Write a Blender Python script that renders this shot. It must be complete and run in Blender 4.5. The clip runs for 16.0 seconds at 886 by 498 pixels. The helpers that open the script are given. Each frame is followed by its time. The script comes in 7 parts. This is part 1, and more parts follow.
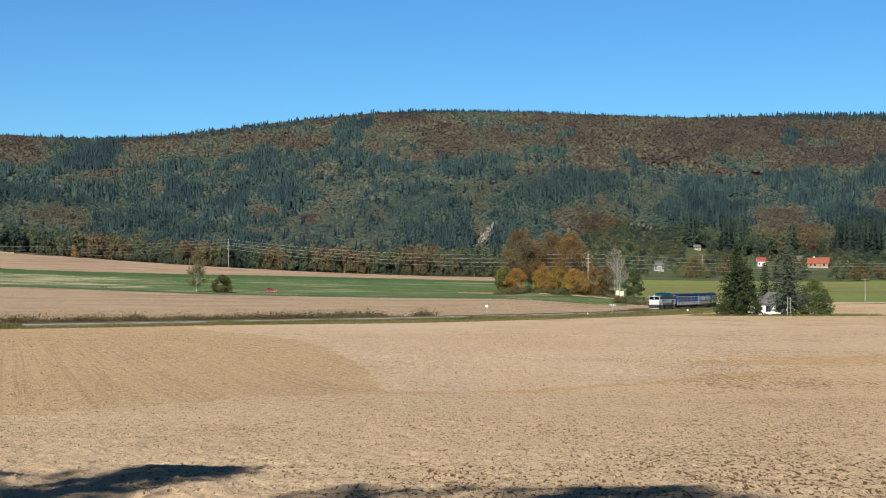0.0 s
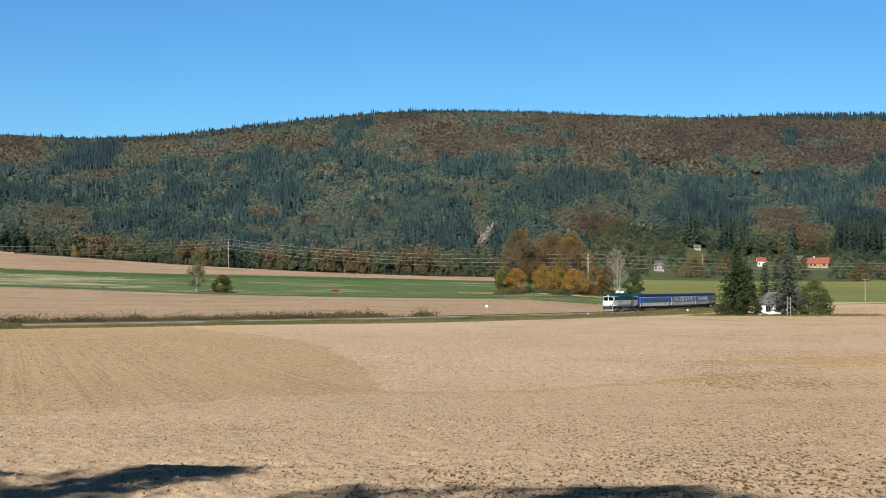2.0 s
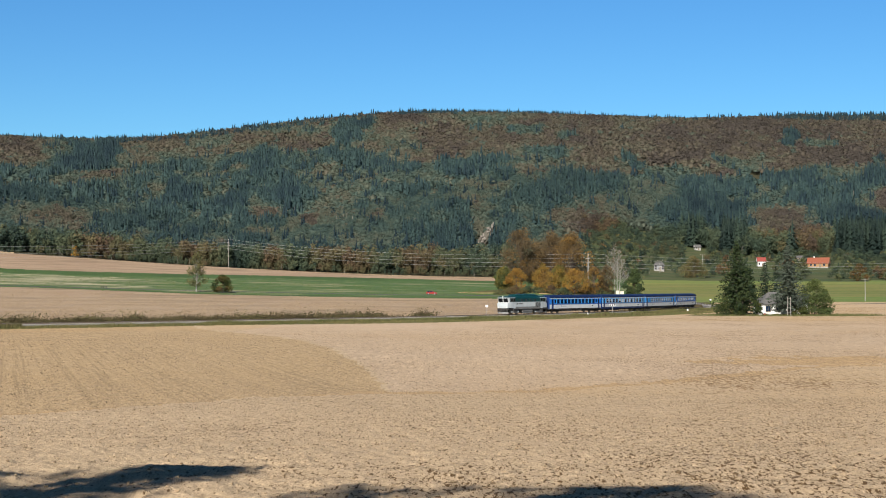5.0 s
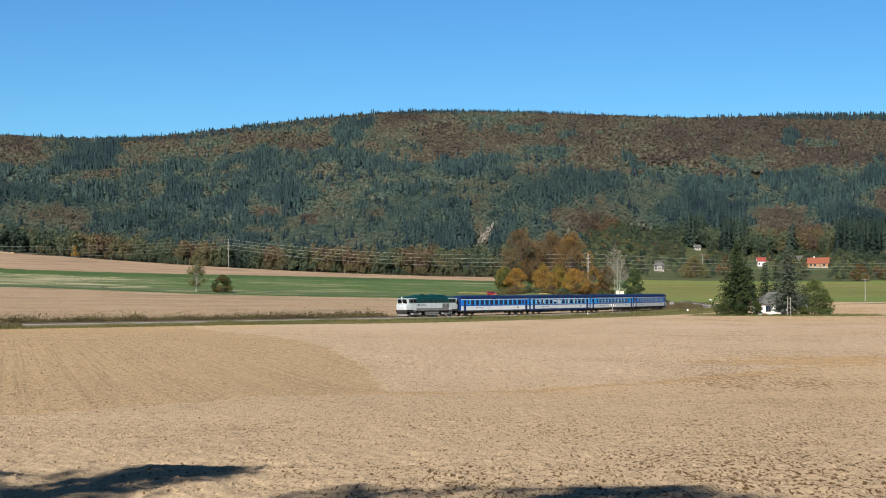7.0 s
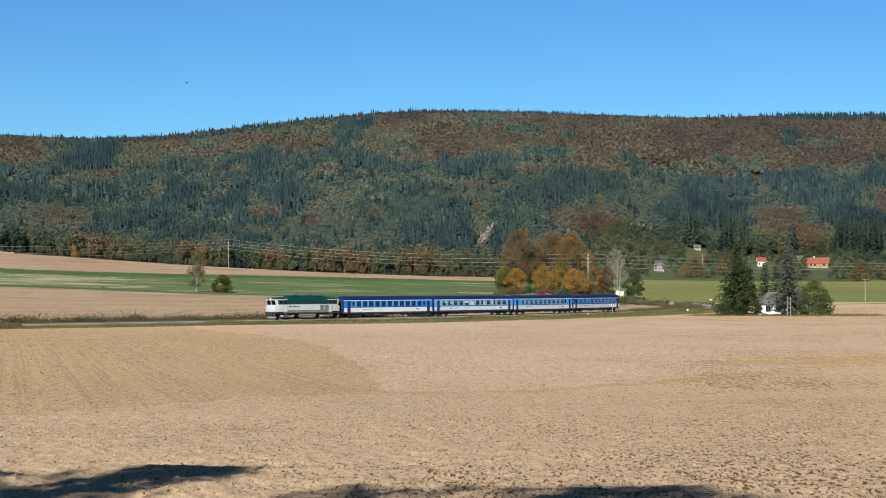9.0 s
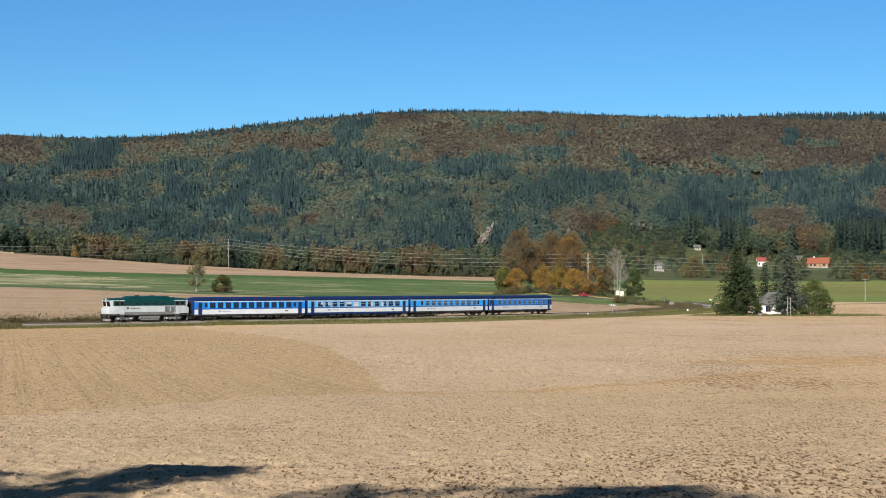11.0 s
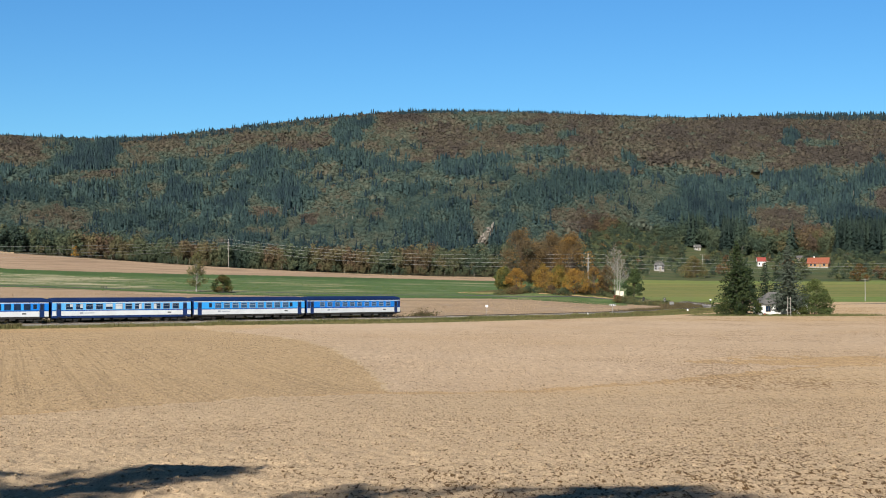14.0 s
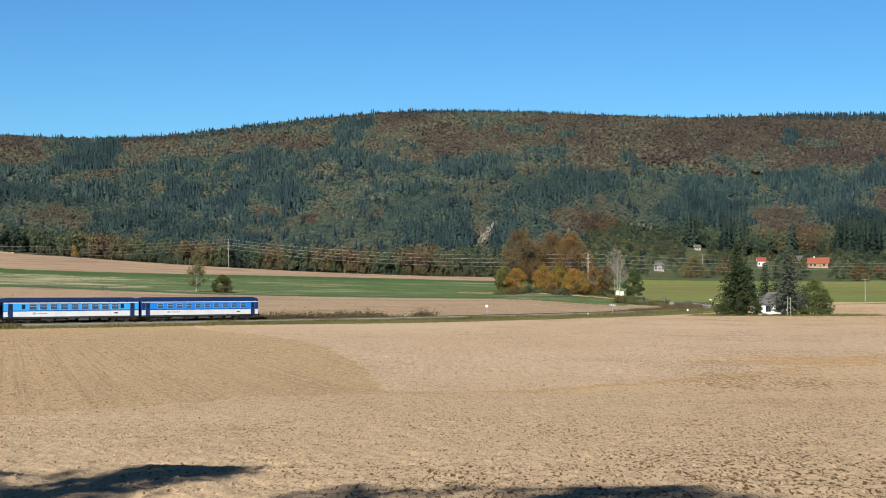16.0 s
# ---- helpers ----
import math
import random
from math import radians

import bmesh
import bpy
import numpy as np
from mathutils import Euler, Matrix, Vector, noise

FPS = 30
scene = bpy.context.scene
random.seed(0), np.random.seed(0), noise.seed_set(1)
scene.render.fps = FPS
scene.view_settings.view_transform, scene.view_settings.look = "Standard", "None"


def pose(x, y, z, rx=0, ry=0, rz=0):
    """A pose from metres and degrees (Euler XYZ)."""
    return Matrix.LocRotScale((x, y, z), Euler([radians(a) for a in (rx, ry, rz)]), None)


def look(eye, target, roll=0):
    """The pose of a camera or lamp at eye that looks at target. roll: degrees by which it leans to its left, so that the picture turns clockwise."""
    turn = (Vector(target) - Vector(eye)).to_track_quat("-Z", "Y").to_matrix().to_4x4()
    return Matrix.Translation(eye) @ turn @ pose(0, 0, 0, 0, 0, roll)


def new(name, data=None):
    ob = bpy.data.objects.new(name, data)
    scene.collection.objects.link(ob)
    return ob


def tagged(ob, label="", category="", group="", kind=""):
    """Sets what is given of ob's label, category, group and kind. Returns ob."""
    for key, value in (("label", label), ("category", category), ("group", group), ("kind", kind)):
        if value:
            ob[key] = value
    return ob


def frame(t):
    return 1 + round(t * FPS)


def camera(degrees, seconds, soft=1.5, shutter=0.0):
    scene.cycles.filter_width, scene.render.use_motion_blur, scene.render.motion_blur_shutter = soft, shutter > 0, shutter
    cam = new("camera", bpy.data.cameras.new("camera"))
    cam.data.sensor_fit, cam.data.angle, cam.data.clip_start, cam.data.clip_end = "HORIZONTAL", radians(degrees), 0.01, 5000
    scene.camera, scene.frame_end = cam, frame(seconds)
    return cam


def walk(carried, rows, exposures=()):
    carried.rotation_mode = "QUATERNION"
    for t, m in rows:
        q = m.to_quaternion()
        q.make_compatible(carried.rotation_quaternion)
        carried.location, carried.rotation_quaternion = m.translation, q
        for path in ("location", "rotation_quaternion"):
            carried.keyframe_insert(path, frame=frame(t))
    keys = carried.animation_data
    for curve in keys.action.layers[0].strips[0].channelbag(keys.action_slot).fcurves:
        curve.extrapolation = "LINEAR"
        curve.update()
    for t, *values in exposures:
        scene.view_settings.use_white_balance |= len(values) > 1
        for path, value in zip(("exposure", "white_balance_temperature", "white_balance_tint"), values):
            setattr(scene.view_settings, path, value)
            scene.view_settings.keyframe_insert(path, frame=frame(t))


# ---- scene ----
cam = camera(32.35, 16.0, soft=1.0)
CAM_Z = 5.78
EYE = pose(0, 0, CAM_Z, 91.43, 0, 0)
walk(cam, [(0.0, EYE), (16.0, EYE)], exposures=[(0.0, 1.02), (16.0, 1.02)])

# ---------------------------------------------------------------- light
SUN_AZ, SUN_EL = radians(196), radians(30)
to_sun = Vector((math.sin(SUN_AZ) * math.cos(SUN_EL), math.cos(SUN_AZ) * math.cos(SUN_EL), math.sin(SUN_EL)))
sun = new("sun", bpy.data.lights.new("sun", "SUN"))
sun.data.energy, sun.data.angle, sun.data.color = 5.0, radians(0.55), (1.0, 0.955, 0.885)
sun.matrix_basis = look(to_sun * 300, (0, 0, 0))

world = bpy.data.worlds.new("clear_sky")
scene.world = world
world.use_nodes = True
wn = world.node_tree.nodes
sky = wn.new("ShaderNodeTexSky")
sky.sky_type, sky.sun_disc = "NISHITA", False
sky.sun_elevation, sky.sun_rotation = SUN_EL, SUN_AZ
sky.altitude, sky.air_density, sky.dust_density, sky.ozone_density = 600, 1.0, 0.1, 2.0
deep = wn.new("ShaderNodeHueSaturation")          # the clip's rich blue
deep.inputs["Saturation"].default_value = 1.2
tone = wn.new("ShaderNodeMix")
tone.data_type, tone.blend_type = "RGBA", "MULTIPLY"
tone.inputs["Factor"].default_value = 1.0
aim, toward, hue = wn.new("ShaderNodeTexCoord"), wn.new("ShaderNodeVectorMath"), wn.new("ShaderNodeValToRGB")
toward.operation, toward.inputs[1].default_value = "DOT_PRODUCT", to_sun
hue.color_ramp.interpolation = "EASE"
for stop, at, c in zip(hue.color_ramp.elements, (0.0, 0.52), ((0.478, 0.824, 1.085, 1), (0.57, 0.50, 0.41, 1))):
    stop.position, stop.color = at, c
world.node_tree.links.new(aim.outputs["Generated"], toward.inputs[0])
world.node_tree.links.new(toward.outputs["Value"], hue.inputs["Fac"])
world.node_tree.links.new(hue.outputs["Color"], tone.inputs["B"])
world.node_tree.links.new(deep.outputs[0], tone.inputs["A"])
world.node_tree.links.new(sky.outputs[0], deep.inputs["Color"])
wn["Background"].inputs["Strength"].default_value = 0.05
world.node_tree.links.new(tone.outputs["Result"], wn["Background"].inputs["Color"])


# ---------------------------------------------------------------- materials
TONE = 0.705          # all paints and soils share one scale, set against the exposure


def toned(c):
    return tuple(TONE * q for q in c)


def mat(name, base, rough=0.6, metal=0.0, vary=0.12, scale=3.0, fine=40.0, bump=0.0, spec=0.4, dark=None, coords="Object"):
    """A painted, worn or natural surface: base colour, two scales of variation, fine relief."""
    base, dark = toned(base), dark and toned(dark)
    m = bpy.data.materials.new(name)
    m.use_nodes = True
    n, l = m.node_tree.nodes, m.node_tree.links
    p = n["Principled BSDF"]
    p.inputs["Roughness"].default_value, p.inputs["Metallic"].default_value = rough, metal
    p.inputs["Specular IOR Level"].default_value = spec
    tc = n.new("ShaderNodeTexCoord")
    a, b = n.new("ShaderNodeTexNoise"), n.new("ShaderNodeTexNoise")
    a.inputs["Scale"].default_value, b.inputs["Scale"].default_value = scale, fine
    a.inputs["Detail"].default_value = b.inputs["Detail"].default_value = 5
    add = n.new("ShaderNodeMath")
    add.operation = "ADD"
    ramp = n.new("ShaderNodeMapRange")
    ramp.inputs["From Min"].default_value, ramp.inputs["From Max"].default_value = 0.75, 1.25
    mix = n.new("ShaderNodeMix")
    mix.data_type = "RGBA"
    lo = dark or [c * (1 - vary) for c in base]
    hi = [min(1, c * (1 + vary * 0.6)) for c in base]
    mix.inputs["A"].default_value, mix.inputs["B"].default_value = (*lo, 1), (*hi, 1)
    for q in (a, b):
        l.new(tc.outputs[coords], q.inputs["Vector"])
    l.new(a.outputs["Fac"], add.inputs[0])
    l.new(b.outputs["Fac"], add.inputs[1])
    l.new(add.outputs[0], ramp.inputs["Value"])
    l.new(ramp.outputs[0], mix.inputs["Factor"])
    l.new(mix.outputs["Result"], p.inputs["Base Color"])
    if bump:
        bn = n.new("ShaderNodeBump")
        bn.inputs["Strength"].default_value, bn.inputs["Distance"].default_value = bump, 0.5 / fine
        l.new(b.outputs["Fac"], bn.inputs["Height"])
        l.new(bn.outputs[0], p.inputs["Normal"])
    return m


def foliage(name, stops, rough=0.75, mottle=0.0, vary=0.25):
    """Leaves: the colour runs along a ramp by the point attribute 'tint', a little different in each island."""
    m = bpy.data.materials.new(name)
    m.use_nodes = True
    n, l = m.node_tree.nodes, m.node_tree.links
    p = n["Principled BSDF"]
    p.inputs["Roughness"].default_value, p.inputs["Specular IOR Level"].default_value = rough, 0.2
    at = n.new("ShaderNodeAttribute")
    at.attribute_name = "tint"
    ramp = n.new("ShaderNodeValToRGB")
    e = ramp.color_ramp.elements
    while len(e) < len(stops):
        e.new(0.5)
    for i, (t, c) in enumerate(stops):
        e[i].position, e[i].color = t, (*(q * w for q, w in zip(toned(c), (1.27, 1.25, 1.20))), 1)
    geo = n.new("ShaderNodeNewGeometry")
    rg = n.new("ShaderNodeMapRange")
    rg.inputs["To Min"].default_value, rg.inputs["To Max"].default_value = (0.92, 1.08) if mottle else (1 - vary, 1 + vary)
    l.new(geo.outputs["Random Per Island"], rg.inputs["Value"])
    hsv = n.new("ShaderNodeHueSaturation")
    l.new(at.outputs["Fac"], ramp.inputs["Fac"])
    l.new(ramp.outputs["Color"], hsv.inputs["Color"])
    l.new(rg.outputs[0], hsv.inputs["Value"])
    if mottle:
        tc, nz = n.new("ShaderNodeTexCoord"), n.new("ShaderNodeTexNoise")
        nz.inputs["Scale"].default_value, nz.inputs["Detail"].default_value = mottle, 5
        nz.inputs["Roughness"].default_value = 0.7
        l.new(tc.outputs["Object"], nz.inputs["Vector"])
        mr, mx = n.new("ShaderNodeMapRange"), n.new("ShaderNodeMath")
        mr.inputs["From Min"].default_value, mr.inputs["From Max"].default_value = 0.3, 0.7
        mr.inputs["To Min"].default_value, mr.inputs["To Max"].default_value = 0.88, 1.12
        mx.operation = "MULTIPLY"
        l.new(nz.outputs["Fac"], mr.inputs["Value"])
        l.new(mr.outputs[0], mx.inputs[0])
        l.new(rg.outputs[0], mx.inputs[1])
        l.new(mx.outputs[0], hsv.inputs["Value"])
        bn = n.new("ShaderNodeBump")
        bn.inputs["Strength"].default_value, bn.inputs["Distance"].default_value = 0.25, 0.8
        l.new(nz.outputs["Fac"], bn.inputs["Height"])
        l.new(bn.outputs[0], p.inputs["Normal"])
    l.new(hsv.outputs[0], p.inputs["Base Color"])
    thin, both = n.new("ShaderNodeBsdfTranslucent"), n.new("ShaderNodeMixShader")
    both.inputs["Fac"].default_value = 0.2
    l.new(hsv.outputs[0], thin.inputs["Color"])
    l.new(p.outputs[0], both.inputs[1])
    l.new(thin.outputs[0], both.inputs[2])
    l.new(both.outputs[0], n["Material Output"].inputs["Surface"])
    return m


def soil(name, light, deep, warm, furrow_turn, furrow=1.0, marks=0.91):
    """Dry harrowed earth: large sandy patches, harrow lines, crumbs, clod shade painted as flecks."""
    light, deep, warm = (tuple(q * w for q, w in zip(toned(c), (0.985, 0.966, 0.960))) for c in (light, deep, warm))
    m = bpy.data.materials.new(name)
    m.use_nodes = True
    n, l = m.node_tree.nodes, m.node_tree.links
    p = n["Principled BSDF"]
    p.inputs["Roughness"].default_value, p.inputs["Specular IOR Level"].default_value = 0.95, 0.1
    tc = n.new("ShaderNodeTexCoord")

    def noise_at(scale, detail, stretch=None, turn=None):
        q = n.new("ShaderNodeTexNoise")
        q.inputs["Scale"].default_value, q.inputs["Detail"].default_value = scale, detail
        q.inputs["Roughness"].default_value = 0.62
        if stretch:
            mp = n.new("ShaderNodeMapping")
            mp.vector_type = "TEXTURE"
            mp.inputs["Rotation"].default_value = (0, 0, radians(furrow_turn if turn is None else turn))
            mp.inputs["Scale"].default_value = tuple(1 / q for q in stretch)
            l.new(tc.outputs["Object"], mp.inputs["Vector"])
            l.new(mp.outputs[0], q.inputs["Vector"])
        else:
            l.new(tc.outputs["Object"], q.inputs["Vector"])
        return q

    def mixed(fac, a, b, lo=0.4, hi=0.6):
        mr = n.new("ShaderNodeMapRange")
        mr.inputs["From Min"].default_value, mr.inputs["From Max"].default_value = lo, hi
        l.new(fac, mr.inputs["Value"])
        mx = n.new("ShaderNodeMix")
        mx.data_type = "RGBA"
        l.new(mr.outputs[0], mx.inputs["Factor"])
        for s, v in (("A", a), ("B", b)):
            if isinstance(v, tuple):
                mx.inputs[s].default_value = (*v, 1)
            else:
                l.new(v, mx.inputs[s])
        return mx.outputs["Result"]

    big, lines, crumb, grit = noise_at(0.018, 3, (1, 0.6, 1), 0), noise_at(1.0, 4, (0.025, 0.9 * furrow, 1)), noise_at(4.0, 8), noise_at(45, 3)
    c = mixed(big.outputs["Fac"], light, warm, 0.46, 0.64)
    c = mixed(lines.outputs["Fac"], c, tuple(marks * q for q in light), 0.46, 0.70)
    # pit shade in the colour: low crumb and grit come out darker
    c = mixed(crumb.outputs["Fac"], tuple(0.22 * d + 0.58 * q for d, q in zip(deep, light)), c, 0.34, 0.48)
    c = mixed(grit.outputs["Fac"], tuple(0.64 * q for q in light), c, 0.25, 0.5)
    where, out = noise_at(0.10, 3, (1, 0.45, 1), 0), n.new("ShaderNodeSeparateXYZ")
    l.new(tc.outputs["Object"], out.inputs[0])

    def along(axis, a0, a1, v0, v1):
        mr = n.new("ShaderNodeMapRange")
        mr.interpolation_type = "SMOOTHSTEP"
        for key, v in (("From Min", a0), ("From Max", a1), ("To Min", v0), ("To Max", v1)):
            mr.inputs[key].default_value = v
        l.new(out.outputs[axis], mr.inputs["Value"])
        return mr.outputs[0]

    def sum_of(*terms):
        acc = terms[0]
        for t in terms[1:]:
            ad = n.new("ShaderNodeMath")
            ad.operation = "ADD"
            for i, v in enumerate((acc, t)):
                if isinstance(v, float):
                    ad.inputs[i].default_value = v
                else:
                    l.new(v, ad.inputs[i])
            acc = ad.outputs[0]
        return acc

    # pale clods and their small shadows painted as grain: fine close by, coarser far out
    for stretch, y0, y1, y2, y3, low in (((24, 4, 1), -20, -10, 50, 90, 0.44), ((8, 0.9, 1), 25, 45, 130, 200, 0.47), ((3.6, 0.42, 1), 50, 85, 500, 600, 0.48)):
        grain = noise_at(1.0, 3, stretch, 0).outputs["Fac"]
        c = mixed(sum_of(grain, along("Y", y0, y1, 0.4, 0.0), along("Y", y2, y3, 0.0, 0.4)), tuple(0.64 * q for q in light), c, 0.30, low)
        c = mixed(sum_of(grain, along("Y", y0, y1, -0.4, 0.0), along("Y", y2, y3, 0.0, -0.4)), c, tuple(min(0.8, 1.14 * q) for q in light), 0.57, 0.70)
    half = n.new("ShaderNodeMath")
    half.operation, half.inputs[1].default_value = "MULTIPLY", 0.5
    l.new(where.outputs["Fac"], half.inputs[0])
    east = along("X", -14, 16, -0.035, 0.045)          # the crust is more broken towards the east
    # shaded pits between crumbs, painted as dark flecks: fine on the headland, coarser farther out
    for stretch, y0, y1, y2, y3, edge, dark in (((22, 6, 1), -20, -10, 22, 36, 0.888, 0.66), ((15, 3.0, 1), 16, 30, 48, 75, 0.878, 0.74), ((10, 1.5, 1), 44, 66, 110, 150, 0.875, 1.05), ((6, 0.7, 1), 90, 140, 500, 600, 0.86, 1.25)):
        fl = noise_at(1.0, 2.5, stretch, 0)
        level = sum_of(fl.outputs["Fac"], half.outputs[0], east, along("Y", y0, y1, -0.4, 0.0), along("Y", y2, y3, 0.0, -0.4))
        c = mixed(level, c, tuple(dark * q for q in deep), edge, edge + 0.035)
        pale = noise_at(1.0, 2, tuple(1.3 * q for q in stretch), 0)
        level = sum_of(pale.outputs["Fac"], along("Y", y0, y1, -0.4, 0.0), along("Y", y2, y3, 0.0, -0.4))
        c = mixed(level, c, tuple(min(0.8, 1.22 * q) for q in light), 0.60, 0.68)
    l.new(c, p.inputs["Base Color"])
    bn = n.new("ShaderNodeBump")
    bn.inputs["Strength"].default_value, bn.inputs["Distance"].default_value = 1.0, 0.07
    l.new(crumb.outputs["Fac"], bn.inputs["Height"])
    b2 = n.new("ShaderNodeBump")
    b2.inputs["Strength"].default_value, b2.inputs["Distance"].default_value = 0.9, 0.018
    l.new(grit.outputs["Fac"], b2.inputs["Height"])
    l.new(bn.outputs[0], b2.inputs["Normal"])
    l.new(b2.outputs[0], p.inputs["Normal"])
    return m


def meadow(name, green, pale, deep, stretch=(0.006, 0.05, 1), turn=0.0, lo=0.45, hi=0.6):
    """Grassland in long strips of mown and fresh growth."""
    m = mat(name, green, 0.9, 0, 0.3, 0.3, 2.5, 0.3, 0.1, dark=deep)
    n, l = m.node_tree.nodes, m.node_tree.links
    p = n["Principled BSDF"]
    old = p.inputs["Base Color"].links[0].from_socket
    tc, mp, q = n.new("ShaderNodeTexCoord"), n.new("ShaderNodeMapping"), n.new("ShaderNodeTexNoise")
    mp.inputs["Scale"].default_value, mp.inputs["Rotation"].default_value = stretch, (0, 0, radians(turn))
    q.inputs["Scale"].default_value, q.inputs["Detail"].default_value = 1.0, 9
    q.inputs["Roughness"].default_value = 0.72
    mr, mx = n.new("ShaderNodeMapRange"), n.new("ShaderNodeMix")
    mx.data_type = "RGBA"
    mr.inputs["From Min"].default_value, mr.inputs["From Max"].default_value = lo, hi
    mx.inputs["B"].default_value = (*toned(pale), 1)
    l.new(tc.outputs["Object"], mp.inputs["Vector"])
    l.new(mp.outputs[0], q.inputs["Vector"])
    l.new(q.outputs["Fac"], mr.inputs["Value"])
    l.new(mr.outputs[0], mx.inputs["Factor"])
    l.new(old, mx.inputs["A"])
    l.new(mx.outputs["Result"], p.inputs["Base Color"])
    return m


M = {}
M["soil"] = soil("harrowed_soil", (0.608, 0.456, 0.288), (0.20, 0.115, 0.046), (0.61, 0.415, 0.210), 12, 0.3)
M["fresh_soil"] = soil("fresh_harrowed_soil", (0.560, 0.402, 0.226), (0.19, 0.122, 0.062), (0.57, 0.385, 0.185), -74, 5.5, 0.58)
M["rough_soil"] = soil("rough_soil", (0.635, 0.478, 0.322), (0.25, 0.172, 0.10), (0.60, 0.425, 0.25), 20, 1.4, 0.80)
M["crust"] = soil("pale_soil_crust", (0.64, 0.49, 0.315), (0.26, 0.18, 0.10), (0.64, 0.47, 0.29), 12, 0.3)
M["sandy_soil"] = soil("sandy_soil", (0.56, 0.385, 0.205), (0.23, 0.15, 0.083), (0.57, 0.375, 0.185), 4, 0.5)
M["stubble"] = soil("stubble_soil", (0.46, 0.342, 0.222), (0.28, 0.20, 0.135), (0.40, 0.285, 0.185), 3, 0.06, 0.55)
M["far_stubble"] = soil("upper_stubble_soil", (0.45, 0.325, 0.215), (0.27, 0.19, 0.13), (0.39, 0.27, 0.18), 9, 0.085, 0.52)
M["grass"] = mat("verge_grass", (0.085, 0.095, 0.032), 0.9, 0, 0.4, 0.25, 2.0, 0.5, 0.1, dark=(0.13, 0.09, 0.045))
M["strip"] = meadow("strip_meadow", (0.090, 0.142, 0.048), (0.33, 0.30, 0.17), (0.066, 0.112, 0.036), (0.007, 0.062, 1), 0, 0.52, 0.65)
M["mown"] = meadow("mown_strip_meadow", (0.105, 0.135, 0.056), (0.42, 0.375, 0.235), (0.08, 0.112, 0.045), (0.007, 0.075, 1), 0, 0.42, 0.58)
M["young_green"] = mat("young_green", (0.072, 0.122, 0.038), 0.9, 0, 0.25, 0.05, 1.5, 0.3, 0.1)
M["pasture"] = meadow("pasture", (0.125, 0.20, 0.048), (0.22, 0.22, 0.070), (0.095, 0.15, 0.04), (0.012, 0.05, 1), 0, 0.38, 0.62)
M["dry_pasture"] = meadow("dry_pasture", (0.145, 0.168, 0.046), (0.22, 0.205, 0.070), (0.10, 0.125, 0.04), (0.012, 0.06, 1), 0, 0.38, 0.62)
M["slope_grass"] = meadow("slope_grass", (0.070, 0.092, 0.036), (0.105, 0.105, 0.050), (0.045, 0.062, 0.027), (0.02, 0.02, 1))
M["wood_floor"] = mat("wood_floor", (0.06, 0.055, 0.03), 0.95, 0, 0.4, 0.02, 0.3, 0, 0.1)
M["ballast"] = mat("ballast", (0.21, 0.197, 0.18), 0.9, 0, 0.4, 1.5, 18, 0.8, 0.2)
M["sleeper"] = mat("sleeper_concrete", (0.34, 0.31, 0.27), 0.85, 0, 0.3, 2, 30, 0.3)
M["rail"] = mat("rail_steel", (0.45, 0.43, 0.42), 0.3, 0.9, 0.2, 1, 20)
M["rust"] = mat("rail_rust", (0.125, 0.095, 0.075), 0.8, 0.2, 0.3, 2, 30)
M["white"] = mat("white_paint", (0.78, 0.78, 0.78), 0.4, 0, 0.12, 0.8, 9)
M["loco_grey"] = mat("light_grey_paint", (0.50, 0.545, 0.575), 0.38, 0, 0.15, 0.7, 8)
M["loco_green"] = mat("dark_green_paint", (0.004, 0.042, 0.041), 0.4, 0, 0.3, 0.8, 8, 0, 0.25)
M["mid_blue"] = mat("middle_blue_paint", (0.040, 0.37, 0.90), 0.5, 0, 0.10, 0.5, 7, 0, 0.12)
M["roof_navy"] = mat("roof_navy_paint", (0.005, 0.020, 0.085), 0.65, 0, 0.3, 0.6, 7, 0, 0.2)
# a sky reflection is put into the base colour of these panes
M["sky_glass"] = mat("sky_reflection_glass", (0.035, 0.11, 0.23), 0.12, 0, 0.3, 1.2, 5, 0, 0.4)
M["tank_grey"] = mat("dusty_tank_grey", (0.20, 0.20, 0.197), 0.6, 0, 0.35, 2, 20, 0.2)
M["letter_grey"] = mat("lettering_grey", (0.34, 0.38, 0.44), 0.5, 0, 0.1, 2, 20)
M["waist"] = mat("waist_blue_paint", (0.010, 0.070, 0.34), 0.45, 0, 0.2, 0.6, 7, 0, 0.2)
M["navy"] = mat("navy_paint", (0.007, 0.032, 0.140), 0.4, 0, 0.25, 0.6, 7)
M["blue"] = mat("bright_blue_paint", (0.013, 0.225, 0.78), 0.5, 0, 0.12, 0.5, 7, 0, 0.12)
M["sky_blue"] = mat("light_blue_paint", (0.12, 0.46, 0.90), 0.5, 0, 0.10, 0.5, 7, 0, 0.12)
M["coach_white"] = mat("coach_white_paint", (0.70, 0.735, 0.775), 0.3, 0, 0.12, 0.5, 7)
M["under"] = mat("underframe_dirt", (0.035, 0.032, 0.03), 0.8, 0, 0.4, 2, 20, 0.3)
M["bogie_grey"] = mat("bogie_grey", (0.10, 0.10, 0.098), 0.7, 0, 0.35, 2, 20, 0.2)
M["wheel"] = mat("wheel_steel", (0.20, 0.18, 0.16), 0.5, 0.7, 0.3, 3, 20)
M["glass"] = mat("tinted_glass", (0.010, 0.022, 0.045), 0.08, 0, 0.3, 1.2, 5, 0, 0.4)
M["coach_glass"] = mat("blue_tinted_coach_glass", (0.010, 0.030, 0.075), 0.15, 0, 0.3, 1.2, 5, 0, 0.3)
